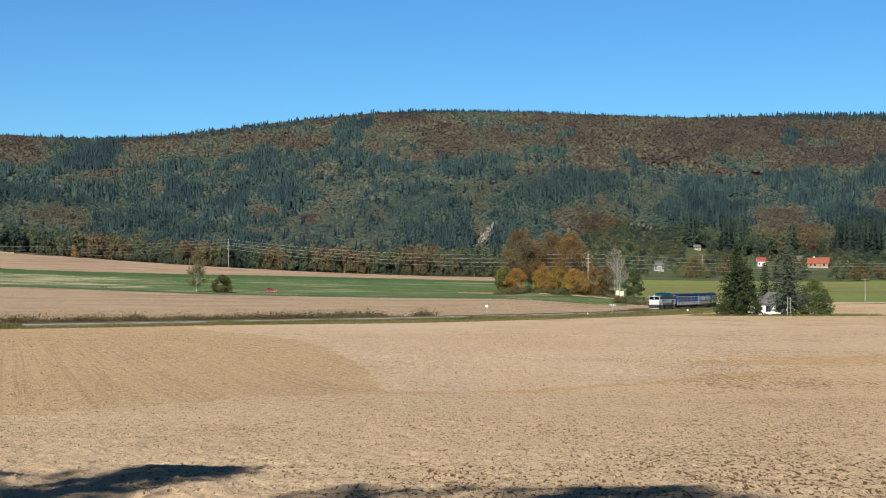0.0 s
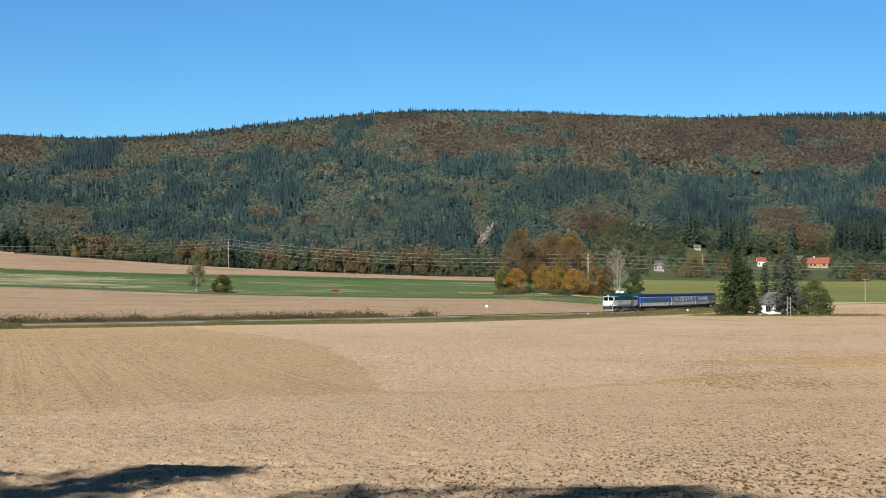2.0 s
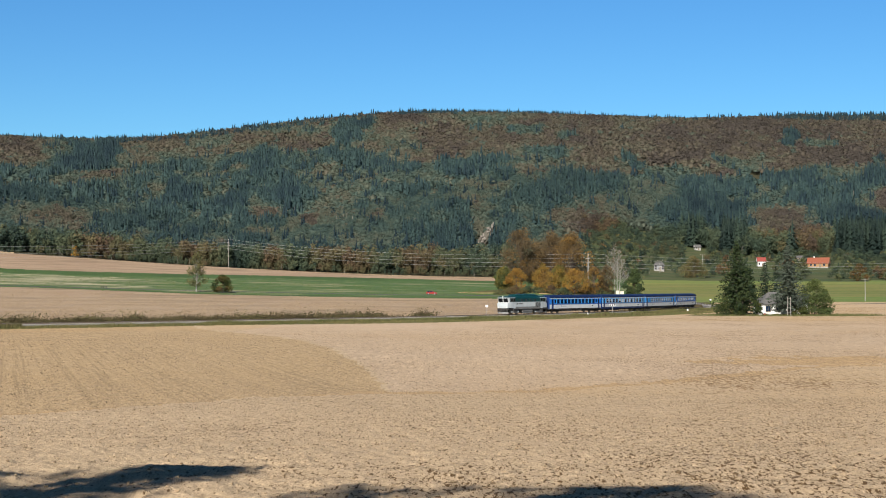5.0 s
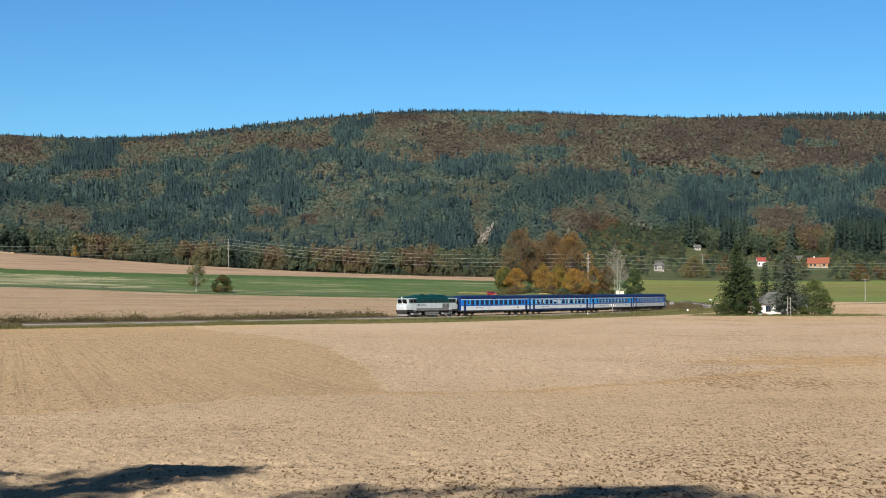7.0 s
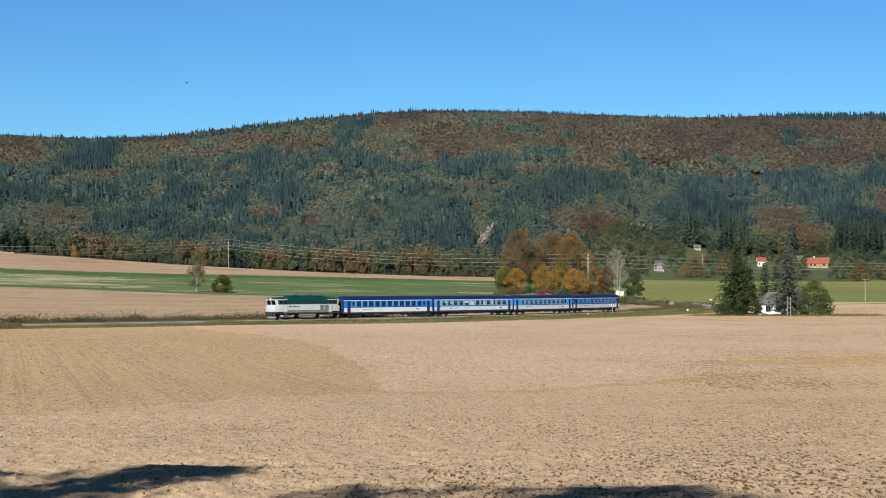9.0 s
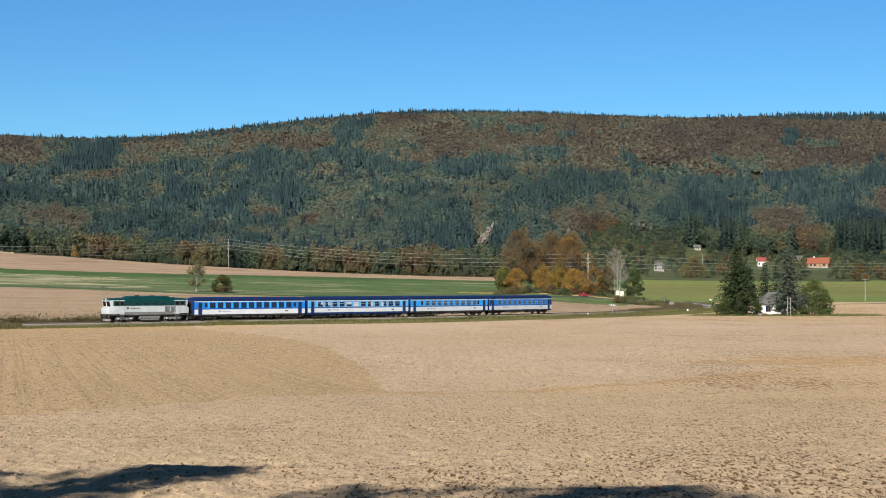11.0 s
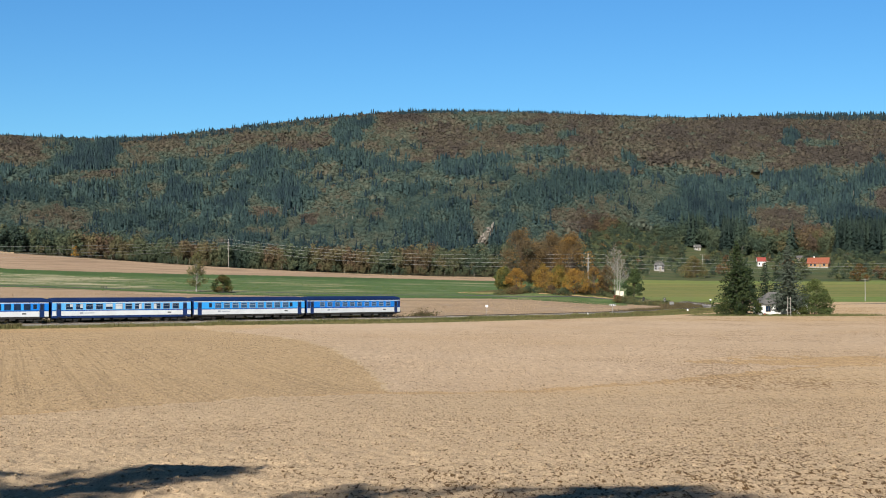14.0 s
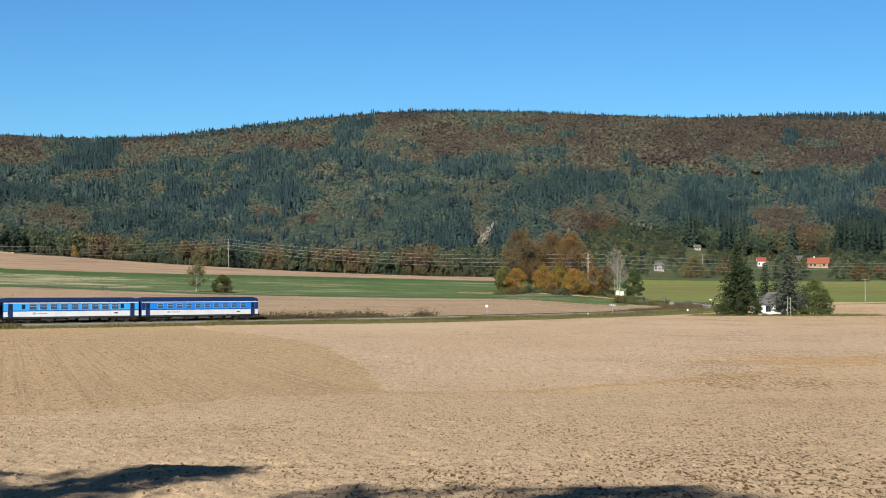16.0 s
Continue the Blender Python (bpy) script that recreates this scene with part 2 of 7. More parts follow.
M["cab_glass"] = mat("dark_cab_glass", (0.008, 0.010, 0.012), 0.25, 0, 0.3, 1.2, 5, 0, 0.12)
M["frame"] = mat("aluminium_frame", (0.44, 0.50, 0.57), 0.4, 0.5, 0.15, 2, 20)
M["blind"] = mat("pale_blind", (0.62, 0.66, 0.70), 0.6, 0, 0.15, 2, 20)
M["rubber"] = mat("black_rubber", (0.02, 0.02, 0.022), 0.8, 0, 0.3, 3, 20)
M["red_paint"] = mat("red_car_paint", (0.29, 0.016, 0.016), 0.3, 0, 0.1, 1, 9)
M["lamp_glass"] = mat("lamp_glass", (0.75, 0.75, 0.70), 0.15, 0, 0.1, 3, 20)
M["bark"] = mat("bark", (0.09, 0.07, 0.055), 0.9, 0, 0.4, 3, 25, 0.6)
M["birch_bark"] = mat("birch_bark", (0.36, 0.335, 0.30), 0.8, 0, 0.5, 2.5, 12, 0.4, dark=(0.16, 0.15, 0.14))
M["pale_stem"] = mat("pale_stems", (0.26, 0.235, 0.20), 0.85, 0, 0.4, 0.3, 3)
M["plaster"] = mat("white_plaster", (0.76, 0.75, 0.72), 0.85, 0, 0.12, 0.8, 10, 0.2)
M["dull_plaster"] = mat("weathered_white_plaster", (0.42, 0.415, 0.40), 0.85, 0, 0.15, 0.8, 10, 0.2)
M["cream"] = mat("cream_paint", (0.66, 0.62, 0.50), 0.6, 0, 0.15, 2, 20)
M["grey_plaster"] = mat("grey_plaster", (0.27, 0.275, 0.285), 0.85, 0, 0.2, 0.8, 10, 0.2)
M["slate"] = mat("grey_roofing", (0.125, 0.12, 0.115), 0.8, 0, 0.3, 1.5, 14, 0.3)
M["red_tile"] = mat("red_roof_tiles", (0.28, 0.055, 0.042), 0.7, 0, 0.25, 1.5, 14, 0.3)
M["orange_tile"] = mat("orange_roof_tiles", (0.26, 0.078, 0.040), 0.7, 0, 0.2, 1.5, 14, 0.3)
M["ochre"] = mat("ochre_plaster", (0.33, 0.19, 0.09), 0.85, 0, 0.12, 1, 10)
M["concrete"] = mat("pole_concrete", (0.33, 0.31, 0.285), 0.85, 0, 0.2, 2, 20, 0.2)
M["timber"] = mat("weathered_timber", (0.20, 0.16, 0.12), 0.85, 0, 0.3, 3, 20, 0.3)
M["wire"] = mat("aluminium_wire", (0.42, 0.42, 0.41), 0.6, 0.1, 0.1, 1, 8)
M["dark_rock"] = mat("shaded_rock", (0.13, 0.115, 0.095), 0.95, 0, 0.4, 0.12, 0.8, 0.6, dark=(0.07, 0.065, 0.05))
M["rock"] = mat("pale_rock", (0.25, 0.232, 0.21), 0.9, 0, 0.4, 0.12, 0.8, 0.5, dark=(0.16, 0.13, 0.10))
M["asphalt"] = mat("asphalt", (0.06, 0.06, 0.058), 0.85, 0, 0.2, 1, 12)
M["dry_clod"] = mat("dry_clods", (0.37, 0.275, 0.175), 0.95, 0, 0.3, 0.4, 6, 0.5, 0.1, dark=(0.26, 0.185, 0.115))
# dark clods, their colour also stands in for shaded pits
M["clod"] = mat("dark_clods", (0.16, 0.11, 0.063), 0.95, 0, 0.35, 4, 30, 0.8, 0.1, dark=(0.10, 0.067, 0.04))
M["straw"] = foliage("dry_stalks", [(0, (0.050, 0.044, 0.024)), (0.4, (0.090, 0.066, 0.034)), (0.7, (0.080, 0.082, 0.032)), (1, (0.22, 0.16, 0.085))])
M["grass_blades"] = foliage("grass_blades", [(0, (0.066, 0.080, 0.026)), (0.5, (0.125, 0.115, 0.046)), (1, (0.24, 0.18, 0.09))])
M["stubble_straw"] = foliage("stubble_straw", [(0, (0.205, 0.150, 0.100)), (0.5, (0.25, 0.184, 0.122)), (1, (0.30, 0.225, 0.15))])
M["meadow_blades"] = foliage("meadow_blades", [(0, (0.05, 0.085, 0.022)), (0.5, (0.105, 0.14, 0.042)), (1, (0.30, 0.26, 0.13))])
M["insect"] = mat("insect_body", (0.03, 0.028, 0.025), 0.5)
# the blue lift of distance haze is mixed into these leaf colours
HAZY_HILL = [(0.0, (0.011, 0.025, 0.034)), (0.14, (0.026, 0.051, 0.053)), (0.28, (0.045, 0.074, 0.066)), (0.42, (0.066, 0.089, 0.070)),
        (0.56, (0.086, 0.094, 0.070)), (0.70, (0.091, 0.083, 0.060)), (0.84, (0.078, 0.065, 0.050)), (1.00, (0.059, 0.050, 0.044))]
M["hazy_hill_leaves"] = foliage("hazy_hill_leaves", HAZY_HILL, mottle=0.8)
LEAVES = [(0.0, (0.010, 0.022, 0.014)), (0.14, (0.016, 0.030, 0.015)), (0.28, (0.026, 0.042, 0.014)), (0.42, (0.050, 0.062, 0.016)),
          (0.56, (0.082, 0.066, 0.022)), (0.70, (0.105, 0.062, 0.022)), (0.84, (0.10, 0.050, 0.022)), (1.0, (0.07, 0.040, 0.025))]
M["leaves"] = foliage("leaves", LEAVES)
M["rim_leaves"] = foliage("rim_leaves", [(0, (0.012, 0.024, 0.021)), (0.25, (0.038, 0.060, 0.041)), (0.5, (0.068, 0.083, 0.046)), (0.68, (0.101, 0.087, 0.043)), (0.85, (0.090, 0.060, 0.036)), (1, (0.055, 0.044, 0.037))], vary=0.16)
M["edge_leaves"] = foliage("edge_leaves", [(0, (0.014, 0.028, 0.027)), (0.25, (0.047, 0.070, 0.042)), (0.5, (0.090, 0.103, 0.046)), (0.68, (0.130, 0.108, 0.042)), (0.85, (0.108, 0.066, 0.034)), (1, (0.066, 0.048, 0.035))])
M["fruit_leaves"] = foliage("green_yellow_leaves", [(0, (0.032, 0.058, 0.026)), (0.5, (0.092, 0.112, 0.032)), (1, (0.18, 0.15, 0.04))])
M["blue_needles"] = foliage("grey_green_needles", [(0, (0.030, 0.043, 0.034)), (0.5, (0.064, 0.082, 0.062)), (1, (0.105, 0.12, 0.09))])
M["autumn"] = foliage("autumn_leaves", [(0, (0.06, 0.08, 0.028)), (0.3, (0.16, 0.132, 0.030)), (0.6, (0.27, 0.145, 0.028)), (0.8, (0.135, 0.088, 0.036)), (1, (0.088, 0.068, 0.040))], vary=0.14)


# ---------------------------------------------------------------- mesh helpers
def smooth(a, b, x):
    t = np.clip((np.asarray(x, float) - a) / (b - a), 0, 1)
    return t * t * (3 - 2 * t)


def bell(x, c, w):
    return np.exp(-((np.asarray(x, float) - c) / w) ** 2)


def hashed(ix, iy, seed):
    h = np.sin(ix * 127.1 + iy * 311.7 + seed * 74.7) * 43758.5453
    return h - np.floor(h)


def value_noise(x, y, seed=0):
    x, y = np.asarray(x, float), np.asarray(y, float)
    ix, iy = np.floor(x), np.floor(y)
    fx, fy = x - ix, y - iy
    fx, fy = fx * fx * (3 - 2 * fx), fy * fy * (3 - 2 * fy)
    a, b = hashed(ix, iy, seed), hashed(ix + 1, iy, seed)
    c, d = hashed(ix, iy + 1, seed), hashed(ix + 1, iy + 1, seed)
    return a + (b - a) * fx + (c - a) * fy + (a - b - c + d) * fx * fy


def fractal(x, y, seed=0, octaves=4):
    total, amp = 0.0, 0.5
    for i in range(octaves):
        total = total + amp * value_noise(x * 2 ** i, y * 2 ** i, seed + i * 7)
        amp *= 0.5
    return total


def mesh_np(name, verts, faces, material, tint=None, materials=None, index=None, shade=False):
    """A mesh from numpy arrays: verts (n, 3), faces (m, 3 or 4)."""
    verts, faces = np.asarray(verts, np.float32), np.asarray(faces, np.int32)
    me = bpy.data.meshes.new(name)
    k = faces.shape[1]
    me.vertices.add(len(verts))
    me.vertices.foreach_set("co", verts.ravel())
    me.loops.add(faces.size)
    me.loops.foreach_set("vertex_index", faces.ravel())
    me.polygons.add(len(faces))
    me.polygons.foreach_set("loop_start", np.arange(0, faces.size, k, dtype=np.int32))
    for m in materials or [material]:
        me.materials.append(m)
    if index is not None:
        me.polygons.foreach_set("material_index", np.asarray(index, np.int32))
    me.polygons.foreach_set("use_smooth", np.full(len(faces), shade))
    me.update(calc_edges=True)
    if tint is not None:
        me.attributes.new("tint", "FLOAT", "POINT").data.foreach_set("value", np.asarray(tint, np.float32))
    return me


def part(name, bm, material, parent, label=""):
    """One bmesh as one mesh object under a thing or a part."""
    me = bpy.data.meshes.new(name)
    bm.to_mesh(me)
    bm.free()
    me.materials.append(material)
    ob = new(name, me)
    ob.parent = parent
    return tagged(ob, label)


def thing(name, label, category, m=None, group="", kind="", data=None):
    ob = new(name, data)
    if m is not None:
        ob.matrix_basis = m
    return tagged(ob, label, category, group, kind)


def box(bm, x0, x1, y0, y1, z0, z1, bevel=0.0):
    r = bmesh.ops.create_cube(bm, size=1.0, matrix=Matrix.LocRotScale(((x0 + x1) / 2, (y0 + y1) / 2, (z0 + z1) / 2), None, (abs(x1 - x0), abs(y1 - y0), abs(z1 - z0))))
    if bevel:
        edges = list({e for v in r["verts"] for e in v.link_edges})
        bmesh.ops.bevel(bm, geom=edges, offset=bevel, segments=1, affect="EDGES")
    return bm


def rod(bm, a, b, r0, r1=None, seg=8):
    a, b = Vector(a), Vector(b)
    d = b - a
    m = Matrix.Translation((a + b) / 2) @ d.to_track_quat("Z", "Y").to_matrix().to_4x4()
    bmesh.ops.create_cone(bm, cap_ends=True, segments=seg, radius1=r0, radius2=r0 if r1 is None else r1, depth=d.length, matrix=m)
    return bm


def loft(bm, rings, close_ends=True):
    """Skin a row of closed rings of equally many points."""
    rows = [[bm.verts.new(p) for p in ring] for ring in rings]
    n = len(rows[0])
    for a, b in zip(rows, rows[1:]):
        for i in range(n):
            bm.faces.new((a[i], a[(i + 1) % n], b[(i + 1) % n], b[i]))
    if close_ends:
        bm.faces.new(rows[0][::-1])
        bm.faces.new(rows[-1])
    bmesh.ops.recalc_face_normals(bm, faces=bm.faces)
    return bm


def bm_box(*args, **kw):
    return box(bmesh.new(), *args, **kw)


def bm_rod(*args, **kw):
    return rod(bmesh.new(), *args, **kw)


# ---------------------------------------------------------------- railway line in plan
KNOT_S = [30, 72.9, 115.7, 158.6, 201.4, 244.3, 287.1, 330, 360]
KNOT_K = [0.00018, 0.00203, 0.00259, 0.00261, 0.00255, 0.00269, 0.00317, 0.0030, 0.0]
S_GRID = np.arange(-400.0, 700.0, 1.0)


def line_in_plan():
    k = np.interp(S_GRID, KNOT_S, KNOT_K)
    k[S_GRID < 30] = 0.0
    th = np.concatenate([[0], np.cumsum((k[1:] + k[:-1]) / 2)])
    i0 = 400
    th += 0.693 - th[i0]
    mid = (th[1:] + th[:-1]) / 2
    x = np.concatenate([[0], np.cumsum(np.cos(mid))])
    y = np.concatenate([[0], np.cumsum(np.sin(mid))])
    return x - x[i0] - 90.28, y - y[i0] + 226.95, th


LINE_X, LINE_Y, LINE_TH = line_in_plan()


def on_line(s, side=0.0):
    """Place and heading on the railway; side: metres towards the open field."""
    x, y, th = (np.interp(s, S_GRID, q) for q in (LINE_X, LINE_Y, LINE_TH))
    return x + side * np.sin(th), y - side * np.cos(th), th


def line_distance(x, y):
    """Signed distance from the railway (positive on the side of the open field) and the length along it."""
    x, y = np.atleast_1d(np.asarray(x, float)), np.atleast_1d(np.asarray(y, float))
    best, arg = np.full(x.shape, 1e9), np.zeros(x.shape, int)
    step = 4
    for i in range(0, len(S_GRID), step):
        d = (x - LINE_X[i]) ** 2 + (y - LINE_Y[i]) ** 2
        m = d < best
        best[m], arg[m] = d[m], i
    th = LINE_TH[arg]
    dx, dy = x - LINE_X[arg], y - LINE_Y[arg]
    along = dx * np.cos(th) + dy * np.sin(th)
    side = dx * np.sin(th) - dy * np.cos(th)
    s = S_GRID[arg] + along
    far = np.sqrt(best) > 120
    side = np.where(far, np.sign(side) * np.sqrt(best), side)
    return side, s


def verge_width(s):
    """How far the grass reaches from the line towards the open field, by length along it."""
    return 5.4 + 5.0 * smooth(55, 115, s)


# ---------------------------------------------------------------- lie of the land
def crest_height(px):
    """Ridge height over the camera, by bearing (tangent)."""
    left = smooth(-0.03, -0.232, px)
    return 291 - 42 * left + 9 * bell(px, -0.31, 0.05) - 5 * bell(px, 0.16, 0.05) + 5 * bell(px, -0.01, 0.05)


def land(x, y, d=None):
    """Ground height. d: signed distance from the railway, if known."""
    x, y = np.asarray(x, float), np.asarray(y, float)
    b = x / np.maximum(y, 250)
    b = np.clip(b, -0.9, 0.9)
    near = 0.8 + 4.4 * np.exp(-np.sqrt(y * y + 144) / 45) - 1.75 * smooth(130, 255, y)
    near = np.where(y < 0, 4.17 + 0 * x, near)
    near = near + 0.9 * bell(x, -26, 22) * bell(y, 92, 38) - 0.5 * bell(x, 6, 12) * bell(y, 70, 30)
    top = 9 + 16 * np.clip((0.10 - b) / 0.40, 0, 1.2) ** 1.5
    y0 = 290 + 270 * smooth(0.05, 0.14, b)
    t = np.clip((y - y0) / (800 - y0), 0, 1)
    z = near + (top + 0.6) * t ** 2.3
    z = z + 3.9 * np.exp(-(((x - 44) / np.where(x < 44, 29, 46)) ** 2 + ((y - 604) / 29) ** 2))
    s = np.clip((y - 800) / 1800, 0, 1)
    ridge = CAM_Z + crest_height(b) * 2600 / 2704 * 1.035
    hill = (ridge - top) * s ** 1.35
    roll = (fractal(x / 260, y / 260, 5, 3) - 0.45) * 52 * smooth(0.0, 0.25, s) * (1 - smooth(0.75, 1.0, s))
    spur = (42 * bell(b, 0.075, 0.085) + 10 * bell(b, -0.27, 0.05) - 18 * bell(b, -0.14, 0.06)) * 4 * s * (1 - s)
    z = z + hill + roll + spur - 0.08 * np.clip(y - 2600, 0, 400)
    if d is not None:
        w = smooth(19, 6, np.abs(d)) * np.where(x > 60, smooth(670, 620, y), 1.0)
        z = z * (1 - w) + (-0.72 - 0.035 * np.clip(np.abs(d) - 3.5, 0, 12)) * w
    return z


def land_at(x, y):
    d, _ = line_distance([x], [y])
    return float(land(np.array([x]), np.array([y]), d)[0])


def fresh_edge(x, y):
    """True on the part of the field that was harrowed last."""
    side = -1.9 - 0.031 * np.clip(y - 56, 0, None) ** 1.35 + (fractal(x / 9, y / 9, 61, 3) - 0.45) * 0.9 + (value_noise(x * 2.5, y * 0.8, 64) - 0.5) * 0.5
    return (x < side) & (front_edge(x, y) > 0) & (y < 300)


def sand_line(x):
    """The sandy headland furrow that ends the freshly harrowed part, by x."""
    return np.interp(x, [-30, -11, -2, 8, 23, 40], [35, 37, 57.5, 70, 87, 100])


def front_edge(x, y):
    """Distance beyond the uneven near end of the freshly harrowed part."""
    return y - sand_line(x) - (fractal(x / 9, y / 9, 62, 3) - 0.45) * 3.5 - (value_noise(x * 2.5, y * 0.8, 63) - 0.5) * 2.0


def crumbs(x, y):
    """Relief of the harrowed crust."""
    r = np.hypot(x, y)
    return ((fractal(x * 2.2, y * 2.2, 3, 4) - 0.45) * (0.075 - 0.06 * smooth(45, 110, r)) + (value_noise(x * 8, y * 8, 11) - 0.5) * 0.016
            + (value_noise(x * 15, y * 9, 13) - 0.5) * 0.040 * smooth(60, 25, r) + (fractal(x / 7, y / 7, 21, 3) - 0.45) * 0.20
            + (fractal(x * 1.5, y * 1.1, 25, 3) - 0.45) * 0.22 * smooth(30, 15, r) * smooth(4, -3, x))


def ground_sheet():
    az_in = np.linspace(-0.34, 0.34, 310)
    az = np.concatenate([np.linspace(-math.pi, -0.38, 40)[:-1], az_in, np.linspace(0.38, math.pi, 40)[1:]])
    az = np.concatenate([[-math.pi], az[1:-1], [math.pi]])
    r = np.concatenate([[0.002, 1.5, 3, 5], 7 * np.exp(np.arange(0, math.log(12.5 / 7), 0.02)), 12.5 * np.exp(np.arange(0, math.log(45 / 12.5), 0.0058)), 45 * np.exp(np.arange(0, math.log(130 / 45), 0.009)), 130 * np.exp(np.arange(0, math.log(240 / 130), 0.018)), 240 * np.exp(np.arange(0, math.log(540 / 240), 0.0075)), 540 * np.exp(np.arange(0, math.log(830 / 540), 0.0032)), 830 * np.exp(np.arange(0, math.log(4600 / 830), 0.03))])
    A, R = np.meshgrid(az, r)
    X, Y = R * np.sin(A) + 0.6 * np.clip(1 - R / 5, 0, 1), R * np.cos(A) + 0.4 * np.clip(1 - R / 5, 0, 1)
    d = np.full(X.shape, 500.0)
    near_line = (np.abs(A) < 1.6) & (R > 60) & (R < 900)
    along = np.full(X.shape, -400.0)
    d[near_line], along[near_line] = line_distance(X[near_line], Y[near_line])
    Z = land(X, Y, d)
    # clods and harrow marks on the open field
    field = (d > 6) & (R < 420)
    fade = smooth(6, 12, d) * np.clip(1.2 - R / 420, 0, 1)
    Z = np.where(field, Z + fade * crumbs(X, Y), Z)
    n, m = len(r), len(az)
    ids = np.arange(n * m).reshape(n, m)
    faces = np.stack([ids[:-1, :-1], ids[:-1, 1:], ids[1:, 1:], ids[1:, :-1]], -1).reshape(-1, 4)[:, ::-1]
    c = lambda q: (q[:-1, :-1] + q[1:, 1:]).reshape(-1) / 2
    fx, fy, fd = c(X), c(Y), c(d)
    b = fx / np.maximum(fy, 200)
    wob = (fractal(fx / 30, fy / 30, 8, 3) - 0.45) * 8
    wob2 = (fractal(fx / 9, fy / 9, 9, 2) - 0.4) * 2
    kind = np.zeros(len(fx), int)                                     # harrowed soil
    left = b < 0.12
    kind[fresh_edge(fx, fy)] = 7
    kind[~fresh_edge(fx, fy) & fresh_edge(fx - 0.15 - 0.0022 * fy, fy)] = 12         # pale crest along the harrowed edge
    beyond_line = front_edge(fx, fy)
    kind[(kind == 0) & (beyond_line > 0) & (fy < 300) & (fx > -30)] = 13           # rough crust beyond the headland
    sand = (np.abs(beyond_line + 0.2) < 0.028 * fy * (0.35 + 2.2 * (fractal(fx / 6, fy / 6, 67, 2) - 0.25))) & (fx < 26)
    sand |= ((fx - 25) / 8) ** 2 + ((fy - 93) / 7) ** 2 < 1 + (value_noise(fx * 1.2, fy * 0.4, 66) - 0.5) * 1.6
    kind[sand & (fy < 130) & (fx > -16)] = 10
    beyond = (fd < -8) & (fy > 150)
    kind[beyond] = 1                                                  # stubble soil behind the line
    edge1 = 556 + 25 * smooth(-0.1, -0.28, b) - 12 * smooth(0.02, 0.07, b) + wob * 0.4
    edge2 = 705 + 75 * smooth(-0.29, 0.03, b) + wob * 0.8
    kind[beyond & left & (fy > edge1)] = 2                            # green strips
    kind[beyond & left & (fy > edge2 - 26 + wob * 0.6)] = 8
    kind[beyond & left & (fy > edge1) & (fy < edge1 + 13 + wob)] = 8
    mown = fractal(fx / 45, fy / 5, 71, 3) > 0.30 + 0.40 * smooth(-0.235, -0.125, b) + 0.2 * value_noise(fx / 14, fy / 3, 72) * smooth(-0.26, -0.16, b)
    kind[beyond & left & mown & (b < -0.10) & (fy > edge1 + 20 + wob) & (fy < edge2 - 34 + wob)] = 11
    kind[beyond & left & (fy > edge2) & (b < 0.035)] = 14            # stubble below the wood
    kind[beyond & left & (fy > 806 + wob * 0.3) & (b < -0.02)] = 12   # pale track along the wood's foot
    kind[beyond & (((fx - 46) / 36) ** 2 + ((fy - 612) / 30) ** 2 < 1.36 + wob * 0.05)] = 9
    kind[beyond & (((fx - 46) / 36) ** 2 + ((fy - 612) / 30) ** 2 < 1 + wob * 0.03)] = 6       # rough grass of the knoll
    ring = ((fx - 46) / 36) ** 2 + ((fy - 612) / 30) ** 2
    kind[beyond & (np.abs(ring - 1.22 - wob * 0.02) < 0.07) & (fx < 66) & (fy < 640)] = 10          # trodden path round the knoll
    kind[(b >= 0.12) & (fy > 628 + wob * 0.5)] = 3                   # pasture
    kind[(b >= 0.12) & (fy > 690 + wob * 1.5) & (fy < 782 + wob * 1.5)] = 9
    kind[(b >= 0.09) & (fy > 812 + wob)] = 4                          # grassy slope with the village
    kind[(b < 0.09) & (fy > 812 + wob * 0.5)] = 5                     # wood floor
    kind[(b >= 0.09) & (fy > 1075 + wob * 4)] = 5
    kind[(fd > -8.5 + wob2) & (fd < verge_width(c(along)) + wob2 * 0.5) & (fy > 40) & ((fx < 60) | (fy < 640))] = 6
    kind[((fx - 82) / 24) ** 2 + ((fy - 366) / 13) ** 2 < 1 + wob * 0.04] = 6                 # garden of the crossing house
    kind[np.abs(c(A)) > 1.3] = 6
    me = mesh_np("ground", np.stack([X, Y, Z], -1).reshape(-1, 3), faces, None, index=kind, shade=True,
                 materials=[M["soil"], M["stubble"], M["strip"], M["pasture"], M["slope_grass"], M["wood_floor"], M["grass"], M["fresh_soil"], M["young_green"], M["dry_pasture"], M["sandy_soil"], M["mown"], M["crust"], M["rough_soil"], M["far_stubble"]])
    thing("ground", "harrowed fields, meadows and a wooded hill slope", "ground", kind="structure", data=me)


ground_sheet()


